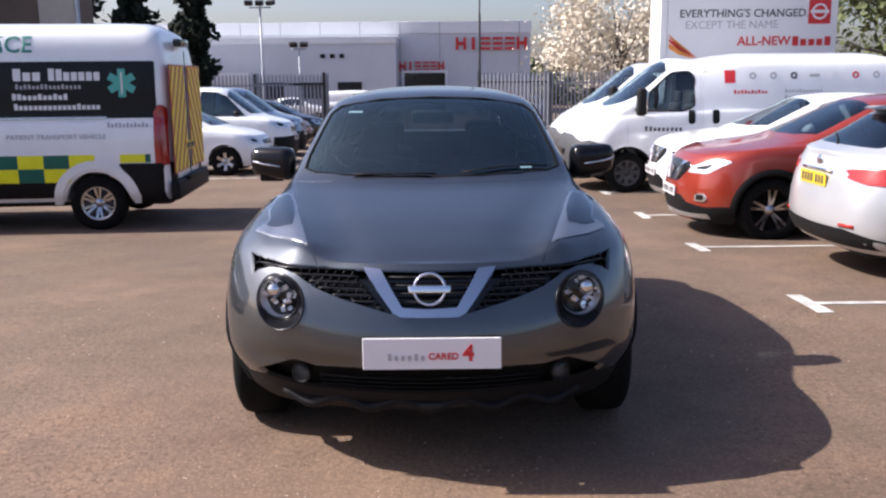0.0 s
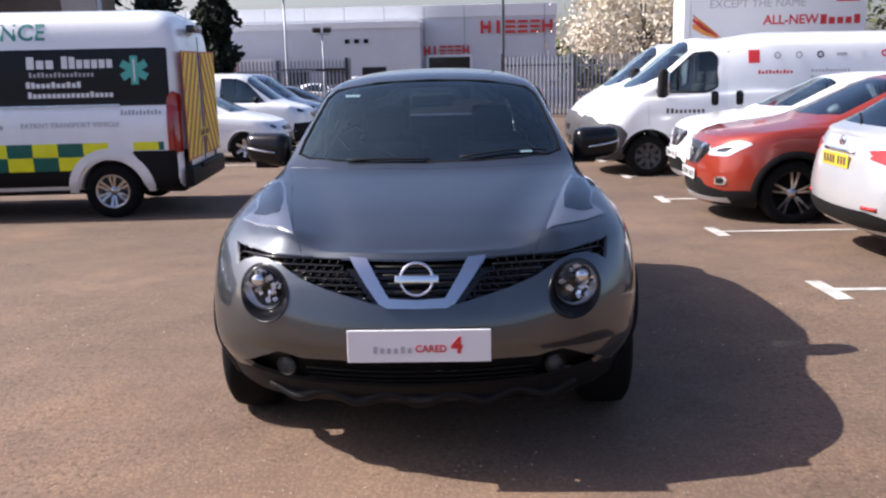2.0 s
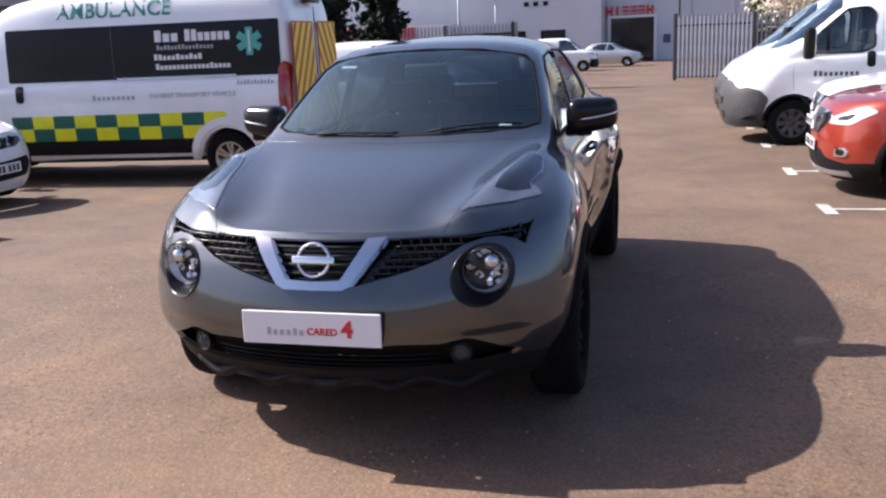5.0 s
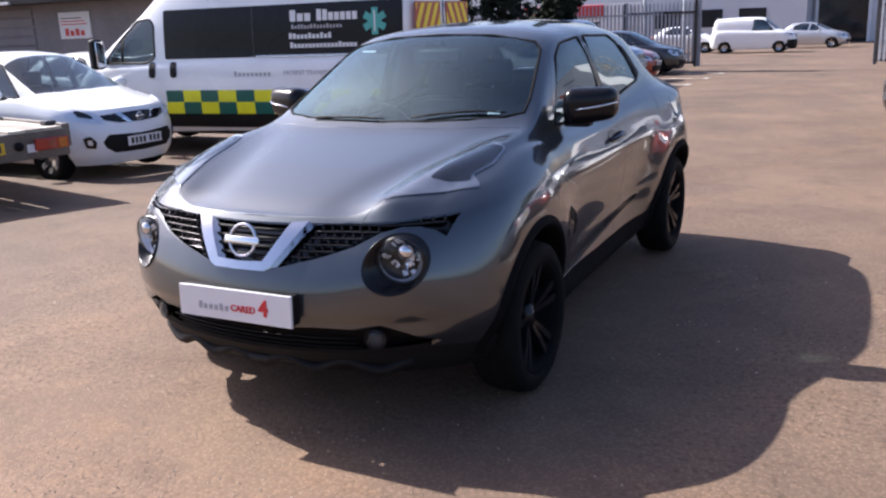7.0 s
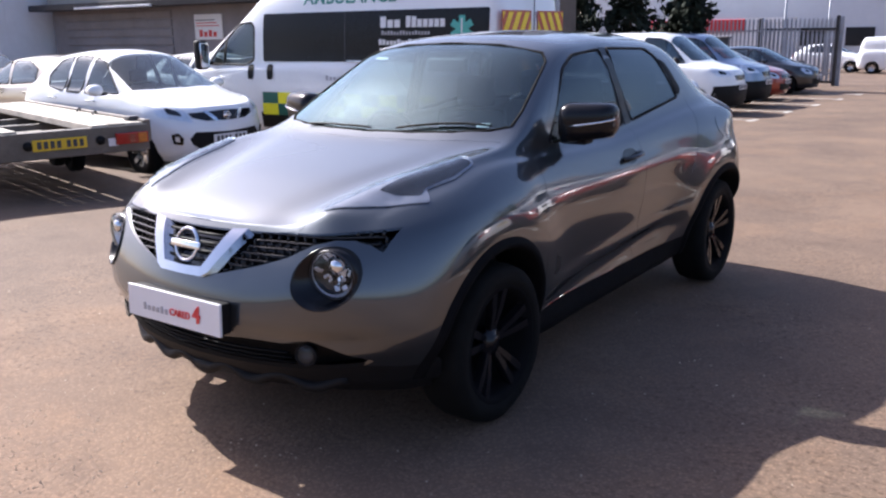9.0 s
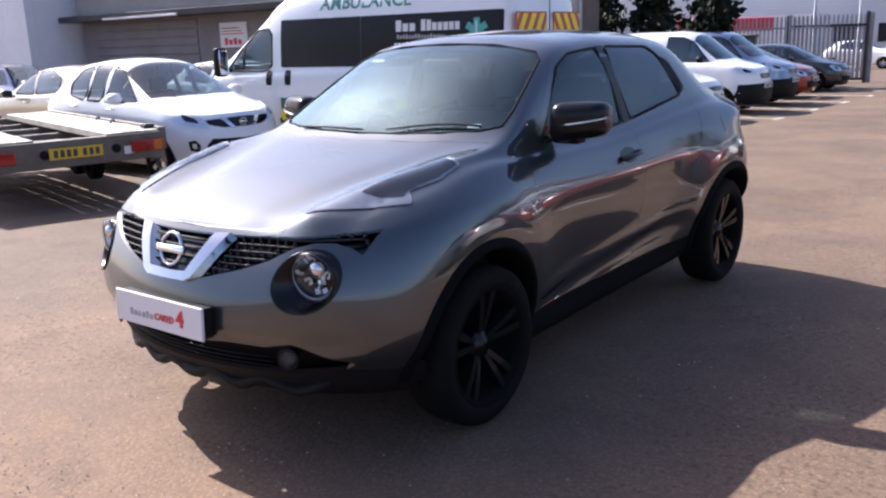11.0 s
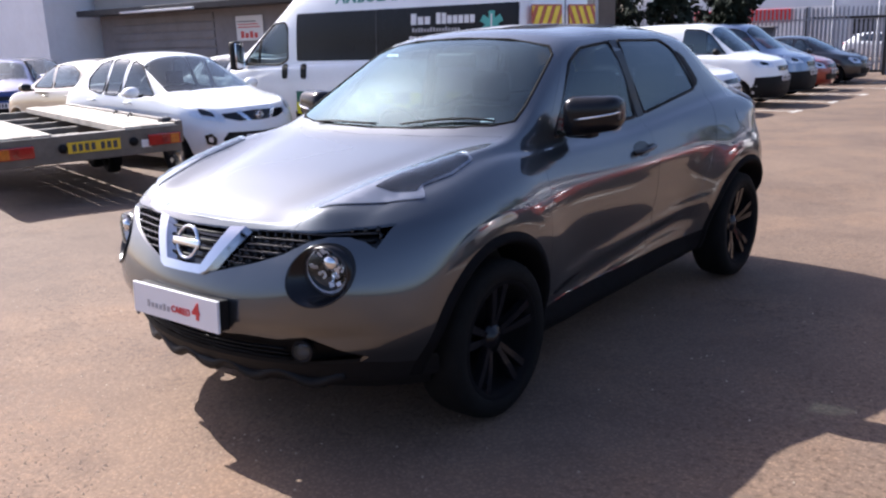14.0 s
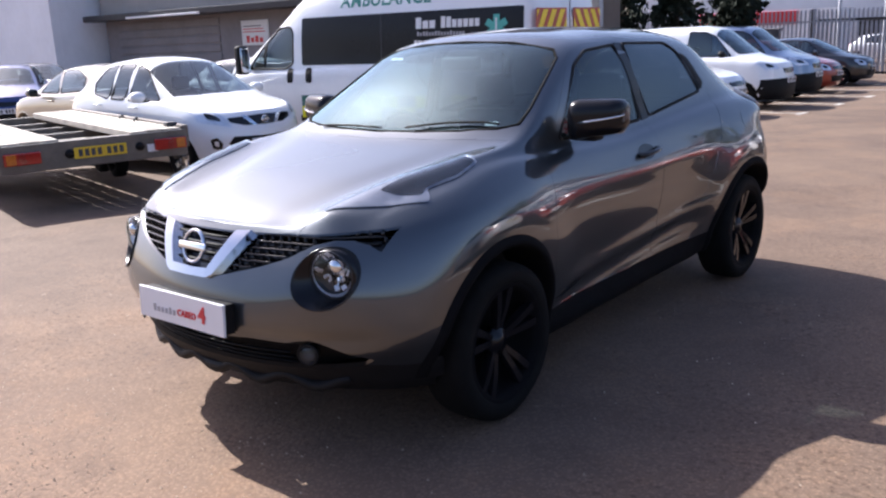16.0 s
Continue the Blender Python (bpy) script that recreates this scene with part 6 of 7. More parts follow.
# ---- panel vans ----
def van_spec(wb, rear, roof, bulge=0.0):
    f, r = -0.95, wb + rear
    return dict(wheelbase=wb, front_round=0.62, rear_round=0.16, nf=18, ns=40, nr=12, rows=54, sigma=0.28, soft=0.09, inset=0.03, tumble=0.03, nose_pow_x=0.7, tail_pow=1.0, tail_pow_x=0.45,
        rings=[(0.93, 0.95, f + 0.08, r - 0.02, 0.27, 0.3, 0.36, 0.36, 0.36),
               (1.0, 1.0, f + 0.01, r, 0.42, 0.42, 0.46, 0.46, 0.46),
               (1.02, 1.02, f, r, 0.62, 0.64, 0.66, 0.66, 0.66),
               (1.025, 1.025, f + 0.03, r, 0.82, 0.86, 0.90, 0.90, 0.90),
               (1.02, 1.02, f + 0.14, r, 0.98, 1.06, 1.12, 1.12, 1.12),
               (0.99, 1.005, f + 0.26, r, 1.10, 1.24, 1.32, 1.32, 1.32)],
        centre=[(f + 0.24, 1.11), (f + 0.5, 1.26), (-0.30, 1.33), (-0.24, 1.36), (0.55, 2.05), (0.85, 2.20), (1.15, roof - 0.10), (1.9, roof), (r - 0.5, roof - 0.01), (r - 0.12, roof - 0.05), (r - 0.015, roof - 0.25), (r, 1.4)],
        rail_z=[(f + 0.24, 1.10), (-0.30, 1.30), (0.02, 1.48), (0.72, 2.0), (1.15, roof - 0.24), (1.8, roof - 0.12), (r - 0.1, roof - 0.13), (r - 0.01, roof - 0.3), (r, 1.36)],
        rail_x=[(f + 0.24, 0.5), (-0.35, 0.86), (0.1, 0.88), (0.72, 0.82), (1.3, 0.85), (1.9, 0.87), (r - 0.05, 0.87), (r, 0.87)])


def panel_van(m, label, category, spec, rim_mat, name="panel_van", steel=True, dark_bumper=GREYPL):
    van = thing(name, m, label, category)
    wb = spec["wheelbase"]
    r_end = spec["rings"][2][3]
    bm = body(spec)
    tree = tree_of(bm)
    ws = both([(0, -0.22), (0.45, -0.17), (0.74, -0.05), (0.84, 0.12), (0.80, 0.40), (0.74, 0.64), (0.4, 0.70), (0, 0.71)])
    sc = carve(bm, ws, "z", lambda c: c.z > 1.2)
    dw = rounded([(0.10, 1.34), (0.34, 1.62), (0.70, 1.93), (0.98, 1.95), (1.06, 1.86), (1.06, 1.40), (0.9, 1.33)], 0.05, 3)
    for y in (0, wb):
        arch_cut(bm, y, 0.34, 0.40)
    panes = [carve(bm, dw, "x", lambda c, s=s: c.x * s > 0.4) for s in (1, -1)]
    doors = [carve(bm, rounded([(0.02, 0.50), (-0.02, 1.20), (0.10, 1.28), (0.62, 1.95), (1.0, 2.02), (1.16, 1.95), (1.16, 0.50)], 0.05, 3), "x", lambda c, s=s: c.x * s > 0.4) for s in (1, -1)]
    slide = carve(bm, rounded([(1.20, 0.50), (1.20, 2.0), (2.42, 2.0), (2.42, 0.50)], 0.05, 3), "x", lambda c: c.x > 0.4)
    part("body", edge_in(bm), WHITE, van)
    for d in doors:
        part("door", edge_in(d, 0.005), WHITE, van)
    part("sliding_door", edge_in(slide, 0.005), WHITE, van)
    o = part("windscreen", sc, GLASS, van)
    o.visible_shadow = False
    for p in panes:
        o = part("side_window", p, GLASS, van)
        o.visible_shadow = False
    # front bumper and bonnet edge
    part("front_bumper", patch(tree, both([(0, 0.93), (0.48, 0.94), (0.60, 0.91), (0.74, 0.87), (0.86, 0.84), (1.0, 0.78), (1.0, 0.30), (0, 0.27)]), "y", -1, 0.02, 0.08, 0.03), dark_bumper, van, "grey plastic bumper")
    part("grille", patch(tree, both([(0, 0.70), (0.42, 0.70), (0.40, 0.60), (0, 0.58)]), "y", -1, 0.028, 0.08, 0.012), GLOSSBLACK, van)
    part("lower_intake", patch(tree, both([(0, 0.50), (0.5, 0.50), (0.46, 0.40), (0, 0.38)]), "y", -1, 0.028, 0.08, 0.012), GLOSSBLACK, van)
    for s in (1, -1):
        part("bumper_corner", patch(tree, rounded([(-0.78, 0.28), (-0.78, 0.84), (-0.62, 0.87), (-0.45, 0.83), (-0.33, 0.70), (-0.405, 0.50), (-0.41, 0.30)], 0.04, 2), "x", s, 0.022, 0.06, 0.03), dark_bumper, van, "grey plastic bumper corner")
        lp = part("headlamp", patch(tree, rounded([(s * u, v) for u, v in ((0.60, 0.86), (0.72, 1.10), (0.86, 1.14), (0.93, 0.98), (0.90, 0.84))][::s], 0.04, 2), "y", -1, 0.008, 0.05, 0.02), REFLECTOR, van, "clear headlamp")
        o = part("lens", patch(tree, rounded([(s * u, v) for u, v in ((0.60, 0.86), (0.72, 1.10), (0.86, 1.14), (0.93, 0.98), (0.90, 0.84))][::s], 0.04, 2), "y", -1, 0.018, 0.05, 0.01), LENS, lp)
        o.visible_shadow = False
        for y in (0, wb):
            part("wheel_arch", arch_lip(tree, y, 0.34, 0.39, 0.43, s, 0.006, 20, 0.0, 1.0), BLACK if y == 0 else WHITE, van)
        pts = []
        for u, v in dw + dw[:1]:
            h = tree.ray_cast(Vector((9 * s, u, v)), Vector((-s, 0, 0)))[0]
            pts.append(h if h else Vector((s * 0.9, u, v)))
        part("window_seal", sweep(pts, 0.03, 0.014, (s, 0, 0.1), bevel=False), BLACK, van)
        part("window_divider", patch(tree, [(0.42, 1.36), (0.47, 1.36), (0.47, 1.74), (0.42, 1.70)], "x", s, 0.004, 0.1, 0.004), BLACK, van)
        mi = part("door_mirror", placed(boxed(-0.10, 0.10, -0.07, 0.07, -0.22, 0.22, 0.05), Matrix.Translation((s * 1.16, 0.16, 1.48))), BLACK, van, "black door mirror")
        part("stalk", boxed(min(s * 0.98, s * 1.12), max(s * 0.98, s * 1.12), 0.16, 0.22, 1.32, 1.38, 0.01), BLACK, mi)
        part("mirror_glass", placed(boxed(-0.085, 0.085, 0.065, 0.075, -0.19, 0.19, 0.02), Matrix.Translation((s * 1.16, 0.16, 1.48))), CHROME, mi)
        for y in ((1.015, 1.40) if s > 0 else (1.015,)):
            part("door_handle", patch(tree, rounded([(y - 0.055, 1.12), (y + 0.055, 1.12), (y + 0.055, 1.34), (y - 0.055, 1.34)], 0.05, 3), "x", s, 0.014, 0.06, 0.014), BLACK, van, "black recessed handle")
        part("side_moulding", patch(tree, [(1.2, 0.42), (wb - 0.46, 0.42), (wb - 0.46, 0.64), (1.2, 0.64)], "x", s, 0.014, 0.3, 0.014), GREYPL if steel else BLACK, van, "dark side moulding")
        tl = part("tail_lamp", patch(tree, rounded([(r_end - 0.20, 0.80), (r_end - 0.06, 0.80), (r_end - 0.06, 1.50), (r_end - 0.13, 1.55), (r_end - 0.20, 1.45)], 0.03, 2), "x", s, 0.012, 0.06, 0.02), REDLENS, van, "tall red tail lamp")
        part("reversing_lens", patch(tree, rounded([(r_end - 0.18, 0.98), (r_end - 0.08, 0.98), (r_end - 0.08, 1.18), (r_end - 0.18, 1.18)], 0.02, 2), "x", s, 0.018, 0.06, 0.006), LENS, tl)
    rb = part("rear_bumper", boxed(-0.98, 0.98, r_end - 0.05, r_end + 0.06, 0.36, 0.60, 0.04), BLACK, van)
    part("bumper_step", boxed(-0.5, 0.5, r_end + 0.0, r_end + 0.09, 0.56, 0.61, 0.02), BLACK, rb)
    part("underbody", boxed(-0.75, 0.75, -0.6, r_end - 0.1, 0.28, 0.40, 0.04), CABIN, van)
    part("bulkhead", boxed(-0.86, 0.86, 1.22, 1.28, 0.4, 1.95), CABIN, van, "", False)
    part("dashboard", boxed(-0.85, 0.85, 0.0, 0.45, 0.8, 1.26, 0.08), CABIN, van)
    seats(van, (0.85,), 0.45, 0.85, 1.62)
    wheels(van, 0.90, wb, 0.34, 0.215, 0.205, 6 if not steel else 8, rim_mat, not steel)
    return van, tree


# ambulance
sp = van_spec(4.275, 0.935, 2.56)
AMB_M = pose(-8.592, 11.392, gz(11.4), 0, 0, -85.75)
amb, tree = panel_van(AMB_M, "white high-roof ambulance van with green and yellow checks along its side", "ambulance", sp, ALLOY, "ambulance", False, GREYPL)


def on_van(name, bm, mt, u, z, parent, label="", off=0.004):
    """Lays flat lettering on the van's +x side, where it follows the body."""
    if isinstance(bm, list):
        for b in bm:
            on_van(name, b, mt, u, z, parent, label, off)
        return None
    bm = placed(bm, on_side(u, z, 0, 1))
    for v in bm.verts:
        h = tree.ray_cast(Vector((9, v.co.y, v.co.z)), Vector((-1, 0, 0)))[0]
        v.co.x = (h.x if h else 1.0) + off + v.co.x
    return part(name, bm, mt, parent, label, False)


def rect(u0, u1, z0, z1):
    return [(u0, z0), (u1, z0), (u1, z1), (u0, z1)]


for s in (1, -1):
    part("window_band", patch(tree, rounded(rect(1.25, 5.05, 1.38, 2.06), 0.03, 2), "x", s, 0.006, 0.12, 0.01), BANDBLACK, amb, "black tinted window band")
    part("door_track", patch(tree, rect(2.82, 4.45, 1.375, 1.40), "x", s, 0.018, 0.3, 0.018), ALLOY, amb, "bright sliding door track")
for u in (2.78,):
    part("band_joint", patch(tree, rect(u - 0.005, u + 0.005, 1.39, 2.05), "x", 1, 0.008, 0.2, 0.003), GREYPL, amb)
for i in range(13):
    for j in range(2):
        u0, w = 1.241 + i * 0.304, 0.302
        z0, z1 = (0.61 + j * 0.166, 0.774 + j * 0.166)
        if u0 > 4.8:
            w = 0.20
        if u0 > 3.95 and j == 0 or 4.0 < u0 < 4.5:
            continue
        part("check", patch(tree, rect(u0, u0 + w, max(z0, 0.84 if u0 > 4.5 else 0), z1), "x", 1, 0.016 if j == 0 else 0.005, 0.3, 0.005), CHECKGREEN if (i + j) % 2 else CHECKYELLOW, amb, "", False)
part("wheel_arch_cover", patch(tree, circle(4.275, 0.34, 0.53, 36)[:19] + circle(4.275, 0.34, 0.43, 36)[:19][::-1], "x", 1, 0.024, 0.08, 0.02), WHITE, amb, "white bulge over the rear wheel")
on_van("lettering", text_bm("AMBULANCE", 0.272, 0.004), PRINTTEAL, 2.825, 2.255, amb, "dark green lettering")
on_van("bar", word_bars(3, 0.34, 0.145, 5, 0.78), PRINTWHITE, 3.545, 1.905, amb, "white company name bar", 0.012)
on_van("bar", word_bars(7, 0.62, 0.145, 9, 0.78), PRINTWHITE, 4.10, 1.905, amb, "white company name bar", 0.012)
on_van("bar", word_bars(16, 0.78, 0.06, 10, 0.6), PRINTGREY, 3.79, 1.765, amb, "grey small print bar", 0.012)
on_van("bar", word_bars(11, 0.66, 0.075, 12, 0.75), PRINTWHITE, 3.685, 1.645, amb, "white number bar", 0.012)
on_van("bar", word_bars(18, 1.02, 0.075, 13, 0.75), PRINTWHITE, 3.88, 1.525, amb, "white address bar", 0.012)
on_van("lettering", text_bm("PATIENT TRANSPORT VEHICLE", 0.085, 0.0), PRINTGREY, 3.85, 1.16, amb, "grey small lettering")
on_van("bar", word_bars(9, 0.62, 0.07, 15, 0.6), PRINTGREY, 2.75, 1.16, amb, "grey small print bar")
on_van("bar", word_bars(11, 0.50, 0.06, 16, 0.6), PRINTGREY, 4.70, 1.30, amb, "grey small print bar")
star = bmesh.new()
for k in range(3):
    add_box(star, -0.045, 0.045, -0.17, 0.17, -0.002, 0.002, m=Matrix.Rotation(k * math.pi / 3, 4, "Z") @ Matrix.Translation((0, 0, 0.0006 * k)))
em = on_van("emblem", star, mat("teal_print", (0.08, 0.42, 0.36), 0.4, vary=0.1), 4.656, 1.80, amb, "six-armed green medical star", 0.012)
on_van("emblem_staff", boxed(-0.010, 0.010, -0.13, 0.13, -0.001, 0.001), PRINTWHITE, 4.656, 1.80, em, "", 0.018)
# rear doors with chevrons
RE = 4.275 + 0.935
part("door_joint", boxed(-0.006, 0.006, RE + 0.002, RE + 0.012, 0.62, 2.2), GREYPL, amb)
for s in (1, -1):
    base = part("chevron_panel", boxed(min(s * 0.10, s * 0.92), max(s * 0.10, s * 0.92), RE + 0.004, RE + 0.012, 0.68, 2.02), STRIPERED, amb, "red and yellow chevron panel", False)
    for k in range(9):
        z = -0.45 + k * 0.34
        poly = [(s * 0.11, z + 1.15), (s * 0.11, z + 1.33), (s * 0.91, z + 0.16), (s * 0.91, z - 0.02)]
        for lim, sg in ((0.70, 1), (2.0, -1)):
            cut = []
            for p, q in zip(poly, poly[1:] + poly[:1]):
                dp, dq = sg * (p[1] - lim), sg * (q[1] - lim)
                if dp >= 0:
                    cut.append(p)
                if dp * dq < 0:
                    cut.append((p[0] + (q[0] - p[0]) * dp / (dp - dq), lim))
            poly = cut
        if len(poly) > 2 and max(v for _, v in poly) - min(v for _, v in poly) > 0.02:
            part("stripe", prism(poly, "y", RE + 0.012, RE + 0.016), STRIPEYELLOW, base, "", False)
    part("rear_quarter_trim", patch(tree, rounded([(4.70, 0.36), (RE - 0.02, 0.36), (RE - 0.02, 0.83), (4.56, 0.83), (4.66, 0.68), (4.70, 0.52)], 0.03, 2), "x", s, 0.016, 0.1, 0.02), BLACK, amb, "black rear quarter trim")
part("roof_light", placed(boxed(-0.25, 0.25, -0.05, 0.05, -0.05, 0.05, 0.02), Matrix.Translation((0, RE - 0.02, 2.30))), DARKGLAZ, amb, "dark roof marker")
number_plate(amb, Matrix.Translation((0, RE + 0.014, 0.98)) @ pose(0, 0, 0, 0, 0, 180), True)

# white vans in the bays
sp = van_spec(3.45, 0.99, 2.25)
van, tree = panel_van(turned(3.05, 17.75, -90), "white panel van parked beside another van", "van", sp, GREYPL)
van = copy_thing(van, turned(3.0, 15.15, -90))
tagged(van, "white panel van with grey bumpers and small printed emblems")
on_van("emblem_field", boxed(-0.085, 0.085, -0.10, 0.10, -0.002, 0.002), PRINTRED, 1.62, 1.86, van, "small red square emblem")
for k in range(7):
    on_van("emblem", lathe([(0.03, -0.002), (0.055, -0.002), (0.055, 0.002), (0.03, 0.002)], 16, "z", True) if k != 3 else boxed(-0.08, 0.08, -0.022, 0.022, -0.002, 0.002, 0.002), (PRINTGREY, PRINTGREY, PRINTDARK, PRINTGREY, PRINTWHITE, PRINTRED, PRINTGREY)[k], 1.98 + k * 0.33, 1.87, van, "small printed emblem")
on_van("bar", word_bars(10, 0.55, 0.06, 21, 0.6), PRINTRED, 1.95, 1.62, van, "red small print bar")
for k in range(4):
    on_van("bar", word_bars(11, 0.62, 0.05, 22 + k, 0.6), PRINTGREY, 2.80, 1.63 - 0.10 * k, van, "grey small print bar")
on_van("bar", word_bars(9, 0.62, 0.08, 27, 0.6), PRINTDARK, 0.56, 1.05, van, "dark company name bar")

# row along the far side: two small vans and three cars
ROW = "vehicles in the far row"
vs = car_spec(2.72, 0.80, 0.85, 0.845, 0.98, 1.10, 1.84, -0.02, 0.80, 3.30, drop=0.16, cowl_rise=0.17, rail=0.20)
small_van, _ = make_car("compact_van", turned(-4.33, 21.45, 90), "white compact van with a black front bumper in a row", "van", vs, WHITE, (0, 0.30, 0.18, 0.20, 8, ALLOY),
    windows=[[(0.30, 1.17), (0.70, 1.60), (0.92, 1.70), (1.30, 1.72), (1.36, 1.17)]],
    screen=[(0, 0.02), (0.4, 0.05), (0.64, 0.16), (0.60, 0.70), (0.3, 0.75), (0, 0.76)], arch=0.35,
    lamps=[([(0.44, 0.86), (0.50, 0.96), (0.72, 1.06), (0.79, 1.0), (0.74, 0.86)], "y")],
    dark=[([(0, 0.88), (0.34, 0.88), (0.30, 0.78), (0, 0.77)], 0.004, GLOSSBLACK, "grille", "black grille"), ([(0, 0.68), (0.80, 0.66), (0.83, 0.4), (0.78, 0.22), (0, 0.2)], 0.01, BLACK, "front_bumper", "black front bumper")],
    mirror=(0.98, 0.42, 1.22), mirror_mat=BLACK, plate=0.62, group=ROW)
again(small_van, turned(-4.52, 24.15, 90), "pale blue-grey compact van parked in a row", WHITE, BLUEGREY, ROW)
hs = car_spec(2.5, 0.80, 0.65, 0.85, 0.80, 0.96, 1.47, 0.08, 0.98, 2.4, drop=0.42, cowl_rise=0.19, rail=0.28)
small_car, _ = make_car("hatchback_car", turned(-4.45, 18.75, 90), "white small hatchback parked at the end of a row", "car", hs, WHITE, (0, 0.30, 0.19, 0.205, 6, ALLOY),
    windows=[[(0.60, 1.01), (1.0, 1.33), (1.18, 1.38), (1.28, 1.01)], [(1.36, 1.01), (1.27, 1.38), (1.75, 1.39), (2.1, 1.26), (2.15, 1.06)]],
    screen=[(0, 0.12), (0.4, 0.16), (0.63, 0.29), (0.53, 0.93), (0.3, 0.95), (0, 0.95)],
    lamps=[([(0.48, 0.62), (0.50, 0.73), (0.68, 0.82), (0.76, 0.78), (0.70, 0.64)], "y")],
    tails=[([(0.56, 0.80), (0.72, 0.80), (0.74, 0.98), (0.60, 0.98)], "y")],
    dark=[([(0, 0.72), (0.40, 0.71), (0.36, 0.63), (0, 0.62)], 0.004, GLOSSBLACK, "grille", "black grille"), ([(0, 0.48), (0.5, 0.48), (0.46, 0.32), (0, 0.31)], 0.004, BLACK, "lower_intake", "black lower intake")],
    rear_glass=[(0, 1.08), (0.5, 1.08), (0.46, 1.36), (0, 1.38)], mirror=(0.94, 0.68, 1.02), plate=0.53, handles=[(1.1, 0.88), (1.95, 0.9)], group=ROW)
again(small_car, turned(-4.78, 26.9, 90), "red small hatchback parked in a row", WHITE, RED, ROW)
again(small_car, turned(-4.85, 30.8, 90), "black hatchback parked by the palisade fence", WHITE, BLACKP, ROW)
# outside the showroom, beyond the gate
OUT = "vehicles outside the showroom"
again(small_van, turned(-3.2, 50.5, 90), "white compact van parked outside the showroom", WHITE, WHITE, OUT)
for x, y, deg, mt, lab in ((-1.0, 57.0, 82, SILVER, "silver hatchback parked outside the showroom"), (-7.2, 52.0, 90, WHITE, "white hatchback parked outside the showroom"), (4.6, 48.0, 180, NAVY, "dark blue hatchback parked behind the gate"), (8.0, 47.0, 180, WHITE, "white hatchback parked behind the gate")):
    again(small_car, turned(x, y, deg), lab, WHITE, mt, OUT)
# cars behind the small hatchback
for x, y, deg, mt, lab in ((-13.2, 9.9, 268, BEIGE, "champagne hatchback parked behind a white hatchback"), (-16.8, 10.4, 60, NAVY, "dark blue hatchback parked across the yard"), (-19.6, 13.0, 80, BLACKP, "black hatchback parked across the yard"), (-11.0, 13.8, 90, WHITE, "white hatchback parked behind the ambulance")):
    again(small_car, turned(x, y, deg), lab, WHITE, mt, "cars at the back of the yard")


# ---- flatbed trailer ----
PALEPLY = mat("pale_deck_boards", (0.50, 0.45, 0.38), 0.75, vary=0.35, scale=4, bump=0.3, bump_scale=50)


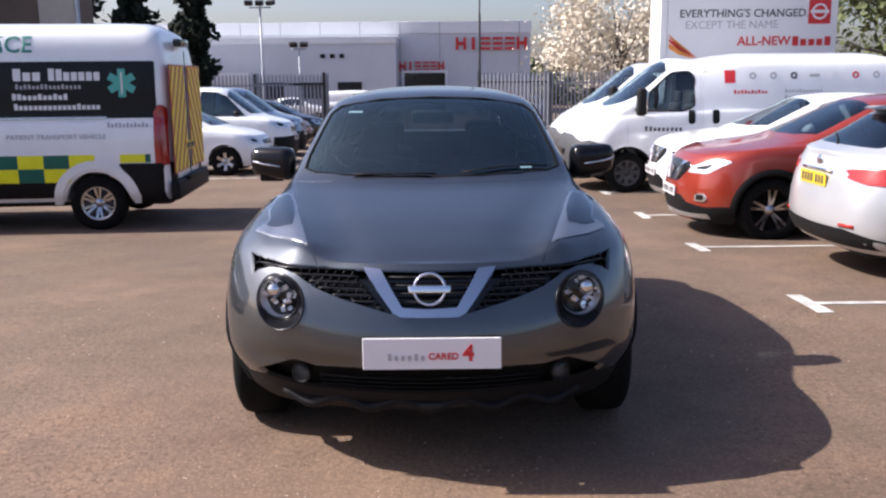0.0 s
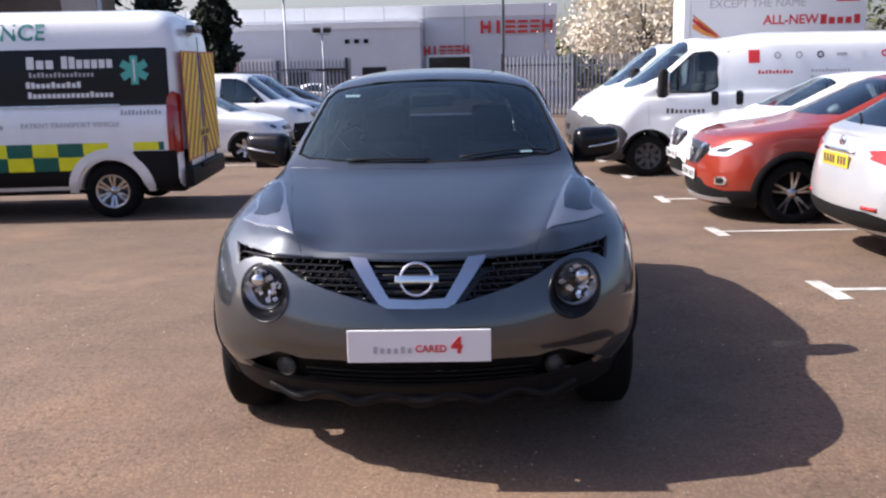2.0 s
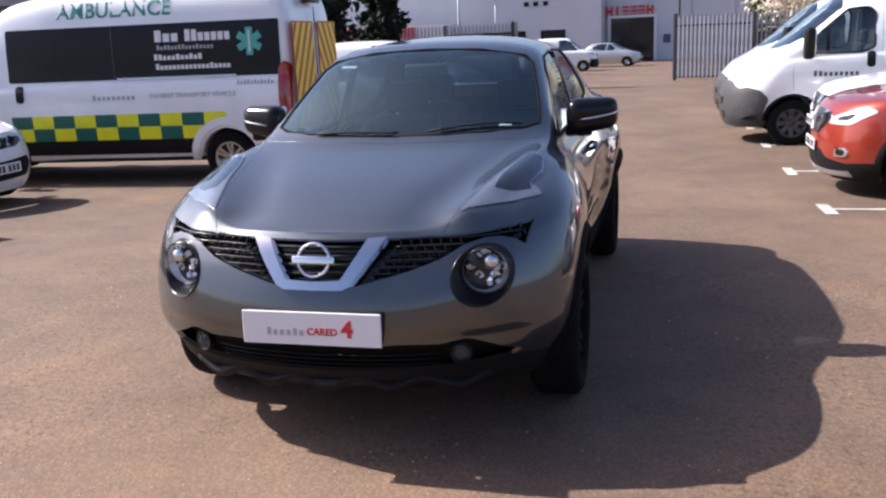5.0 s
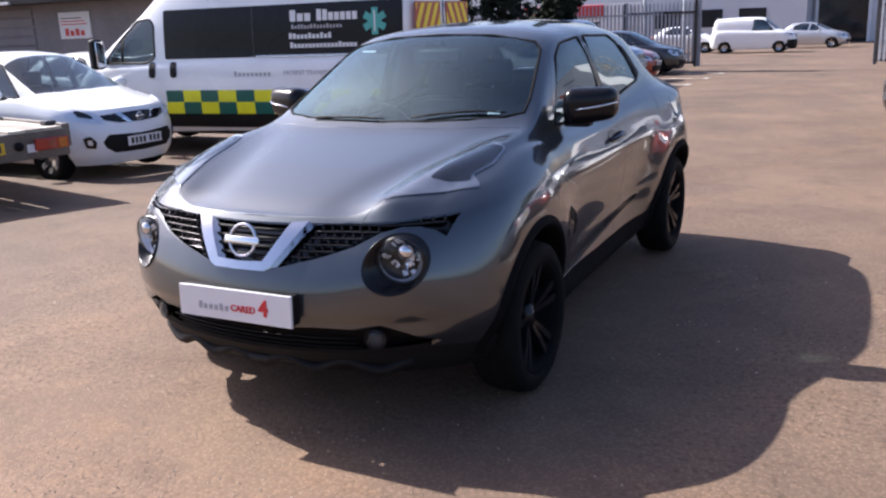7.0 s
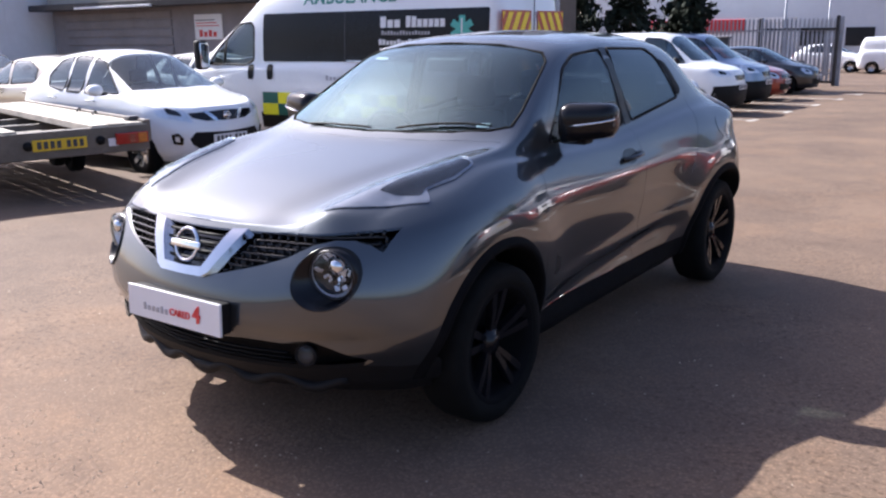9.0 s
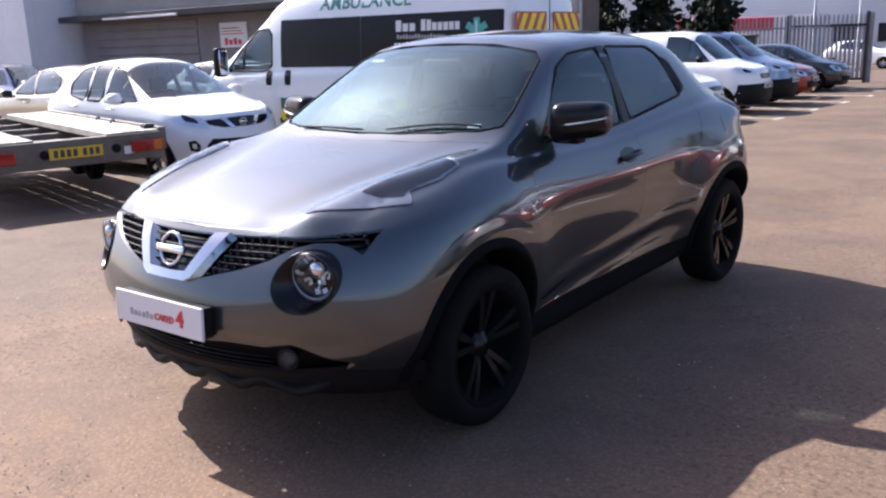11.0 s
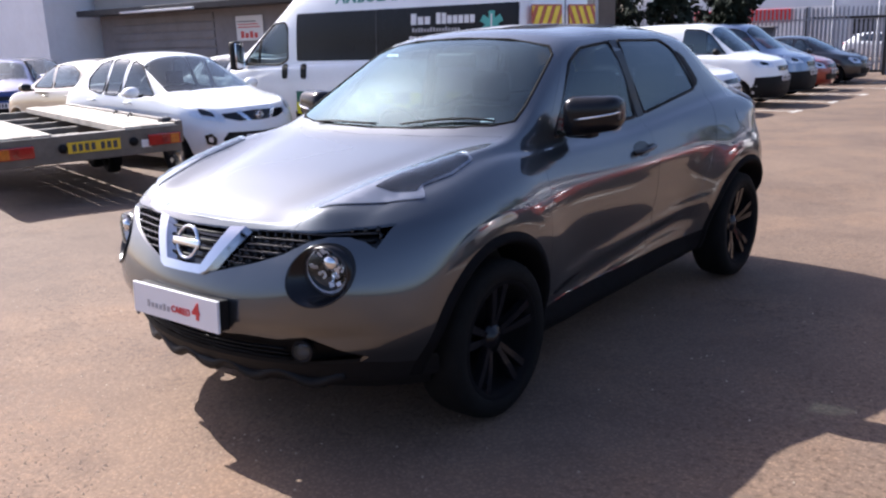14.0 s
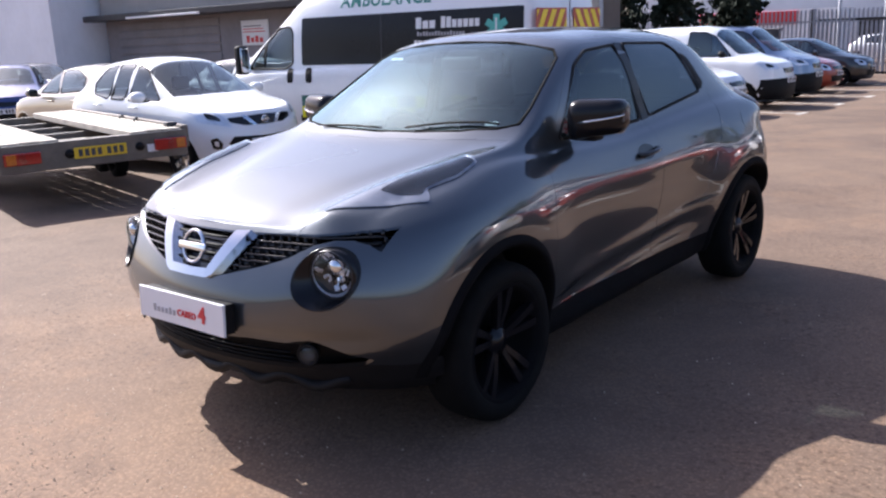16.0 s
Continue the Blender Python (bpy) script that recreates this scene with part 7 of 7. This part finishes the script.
def flatbed():
    t = thing("flatbed_trailer", turned(-5.53, 6.08, -14), "empty galvanised flatbed car trailer with timber and steel deck", "trailer")
    # local: the tail at x = 0, the deck runs to -x
    L, W, zt = 4.3, 0.93, 0.665
    for y in (-W, W):
        part("side_rail", boxed(-L, 0.0, y - 0.04, y + 0.04, zt - 0.16, zt + 0.07, 0.01), TRAILERSTEEL, t, "", False)
    part("tail_beam", boxed(-0.07, 0.03, -W, W, zt - 0.24, zt + 0.03, 0.012), TRAILERSTEEL, t, "", False)
    part("head_beam", boxed(-L, -L + 0.08, -W, W, zt - 0.16, zt, 0.01), TRAILERSTEEL, t, "", False)
    for y in (-0.62, 0.62):
        for k in range(3):
            part("deck_plank", boxed(-L + 0.02, 0.0, y - 0.27 + k * 0.18, y - 0.096 + k * 0.18, zt - 0.02, zt + 0.05, 0.006), PALEPLY if k != 1 else TIMBER, t, "", False)
    for k in range(4):
        part("deck_plank", boxed(-L + 0.05, -0.08, -0.335 + k * 0.17, -0.172 + k * 0.17, zt - 0.145, zt - 0.115, 0.006), TIMBER if k % 2 else TRAILERSTEEL, t, "sunken middle plank", False)
    for x in (-0.9, -1.8, -2.7, -3.6):
        part("cross_member", boxed(x - 0.04, x + 0.04, -W, W, zt - 0.14, zt - 0.05, 0.008), TRAILERSTEEL, t, "", False)
    part("drawbar", tube([(-L, -0.5, zt - 0.12), (-L - 1.2, 0, zt - 0.14)], 0.04, bm=tube([(-L, 0.5, zt - 0.12), (-L - 1.2, 0, zt - 0.14)], 0.04)), TRAILERSTEEL, t)
    for y in (-0.72, 0.74):
        lp = part("tail_lamp", boxed(0.03, 0.07, y - 0.17, y + 0.17, zt - 0.16, zt - 0.04, 0.012), REDLENS, t, "red and amber tail lamp", False)
        part("amber_lens", boxed(0.071, 0.078, y + (0.06 if y > 0 else -0.15), y + (0.15 if y > 0 else -0.06), zt - 0.15, zt - 0.05, 0.004), AMBERLENS, lp, "", False)
        part("white_lens", boxed(0.071, 0.076, y - 0.03, y + 0.03, zt - 0.15, zt - 0.05, 0.004), LENS, lp, "", False)
    number_plate(t, Matrix.Translation((0.045, 0.02, zt - 0.10)) @ pose(0, 0, 0, 0, 0, 90), True)
    for y in (-0.28, 0.42):
        part("reflector", placed(lathe([(0.045, 0), (0.045, 0.02), (0, 0.024)], 16, "x"), Matrix.Translation((0.03, y, zt - 0.10))), BLACK, t)
    part("label_plate", boxed(0.03, 0.036, 0.50, 0.60, zt - 0.17, zt - 0.09), PLATEWHITE, t, "", False)
    for x in (-1.9, -2.55):
        for y in (-0.74, 0.74):
            w = new("wheel")
            w.parent, w.matrix_basis = t, pose(x, y, 0.235, 0, 0, 90 if y > 0 else -90)
            ty, ri, hu, sps = wheel_bms(0.235, 0.15, 0.14, 6)
            part("tyre", ty, RUBBER, w), part("rim", ri, TRAILERSTEEL, w), part("hub_cap", hu, TRAILERSTEEL, w)
            for s in sps:
                part("spoke", s, TRAILERSTEEL, w, "", False)
        part("axle", tube([(x, -0.7, 0.235), (x, 0.7, 0.235)], 0.035), DARKSTEEL, t)
        part("axle_bracket", add_box(boxed(x - 0.05, x + 0.05, -0.6, -0.5, 0.22, zt - 0.14), x - 0.05, x + 0.05, 0.5, 0.6, 0.22, zt - 0.14), DARKSTEEL, t, "", False)
    for x, y in ((-0.35, 0.86), (-1.3, 0.84), (-1.9, 0.86)):
        part("lashing_ring", placed(lathe([(0.035, -0.008), (0.05, -0.008), (0.05, 0.008), (0.035, 0.008)], 14, "x", True), Matrix.Translation((x, y, zt + 0.045)) @ pose(0, 0, 0, 0, 0, 40)), DARKSTEEL, t)
    part("winch_post", boxed(-0.28, -0.16, 0.80, 0.92, zt, zt + 0.10, 0.02), DARKSTEEL, t, "", False)


flatbed()
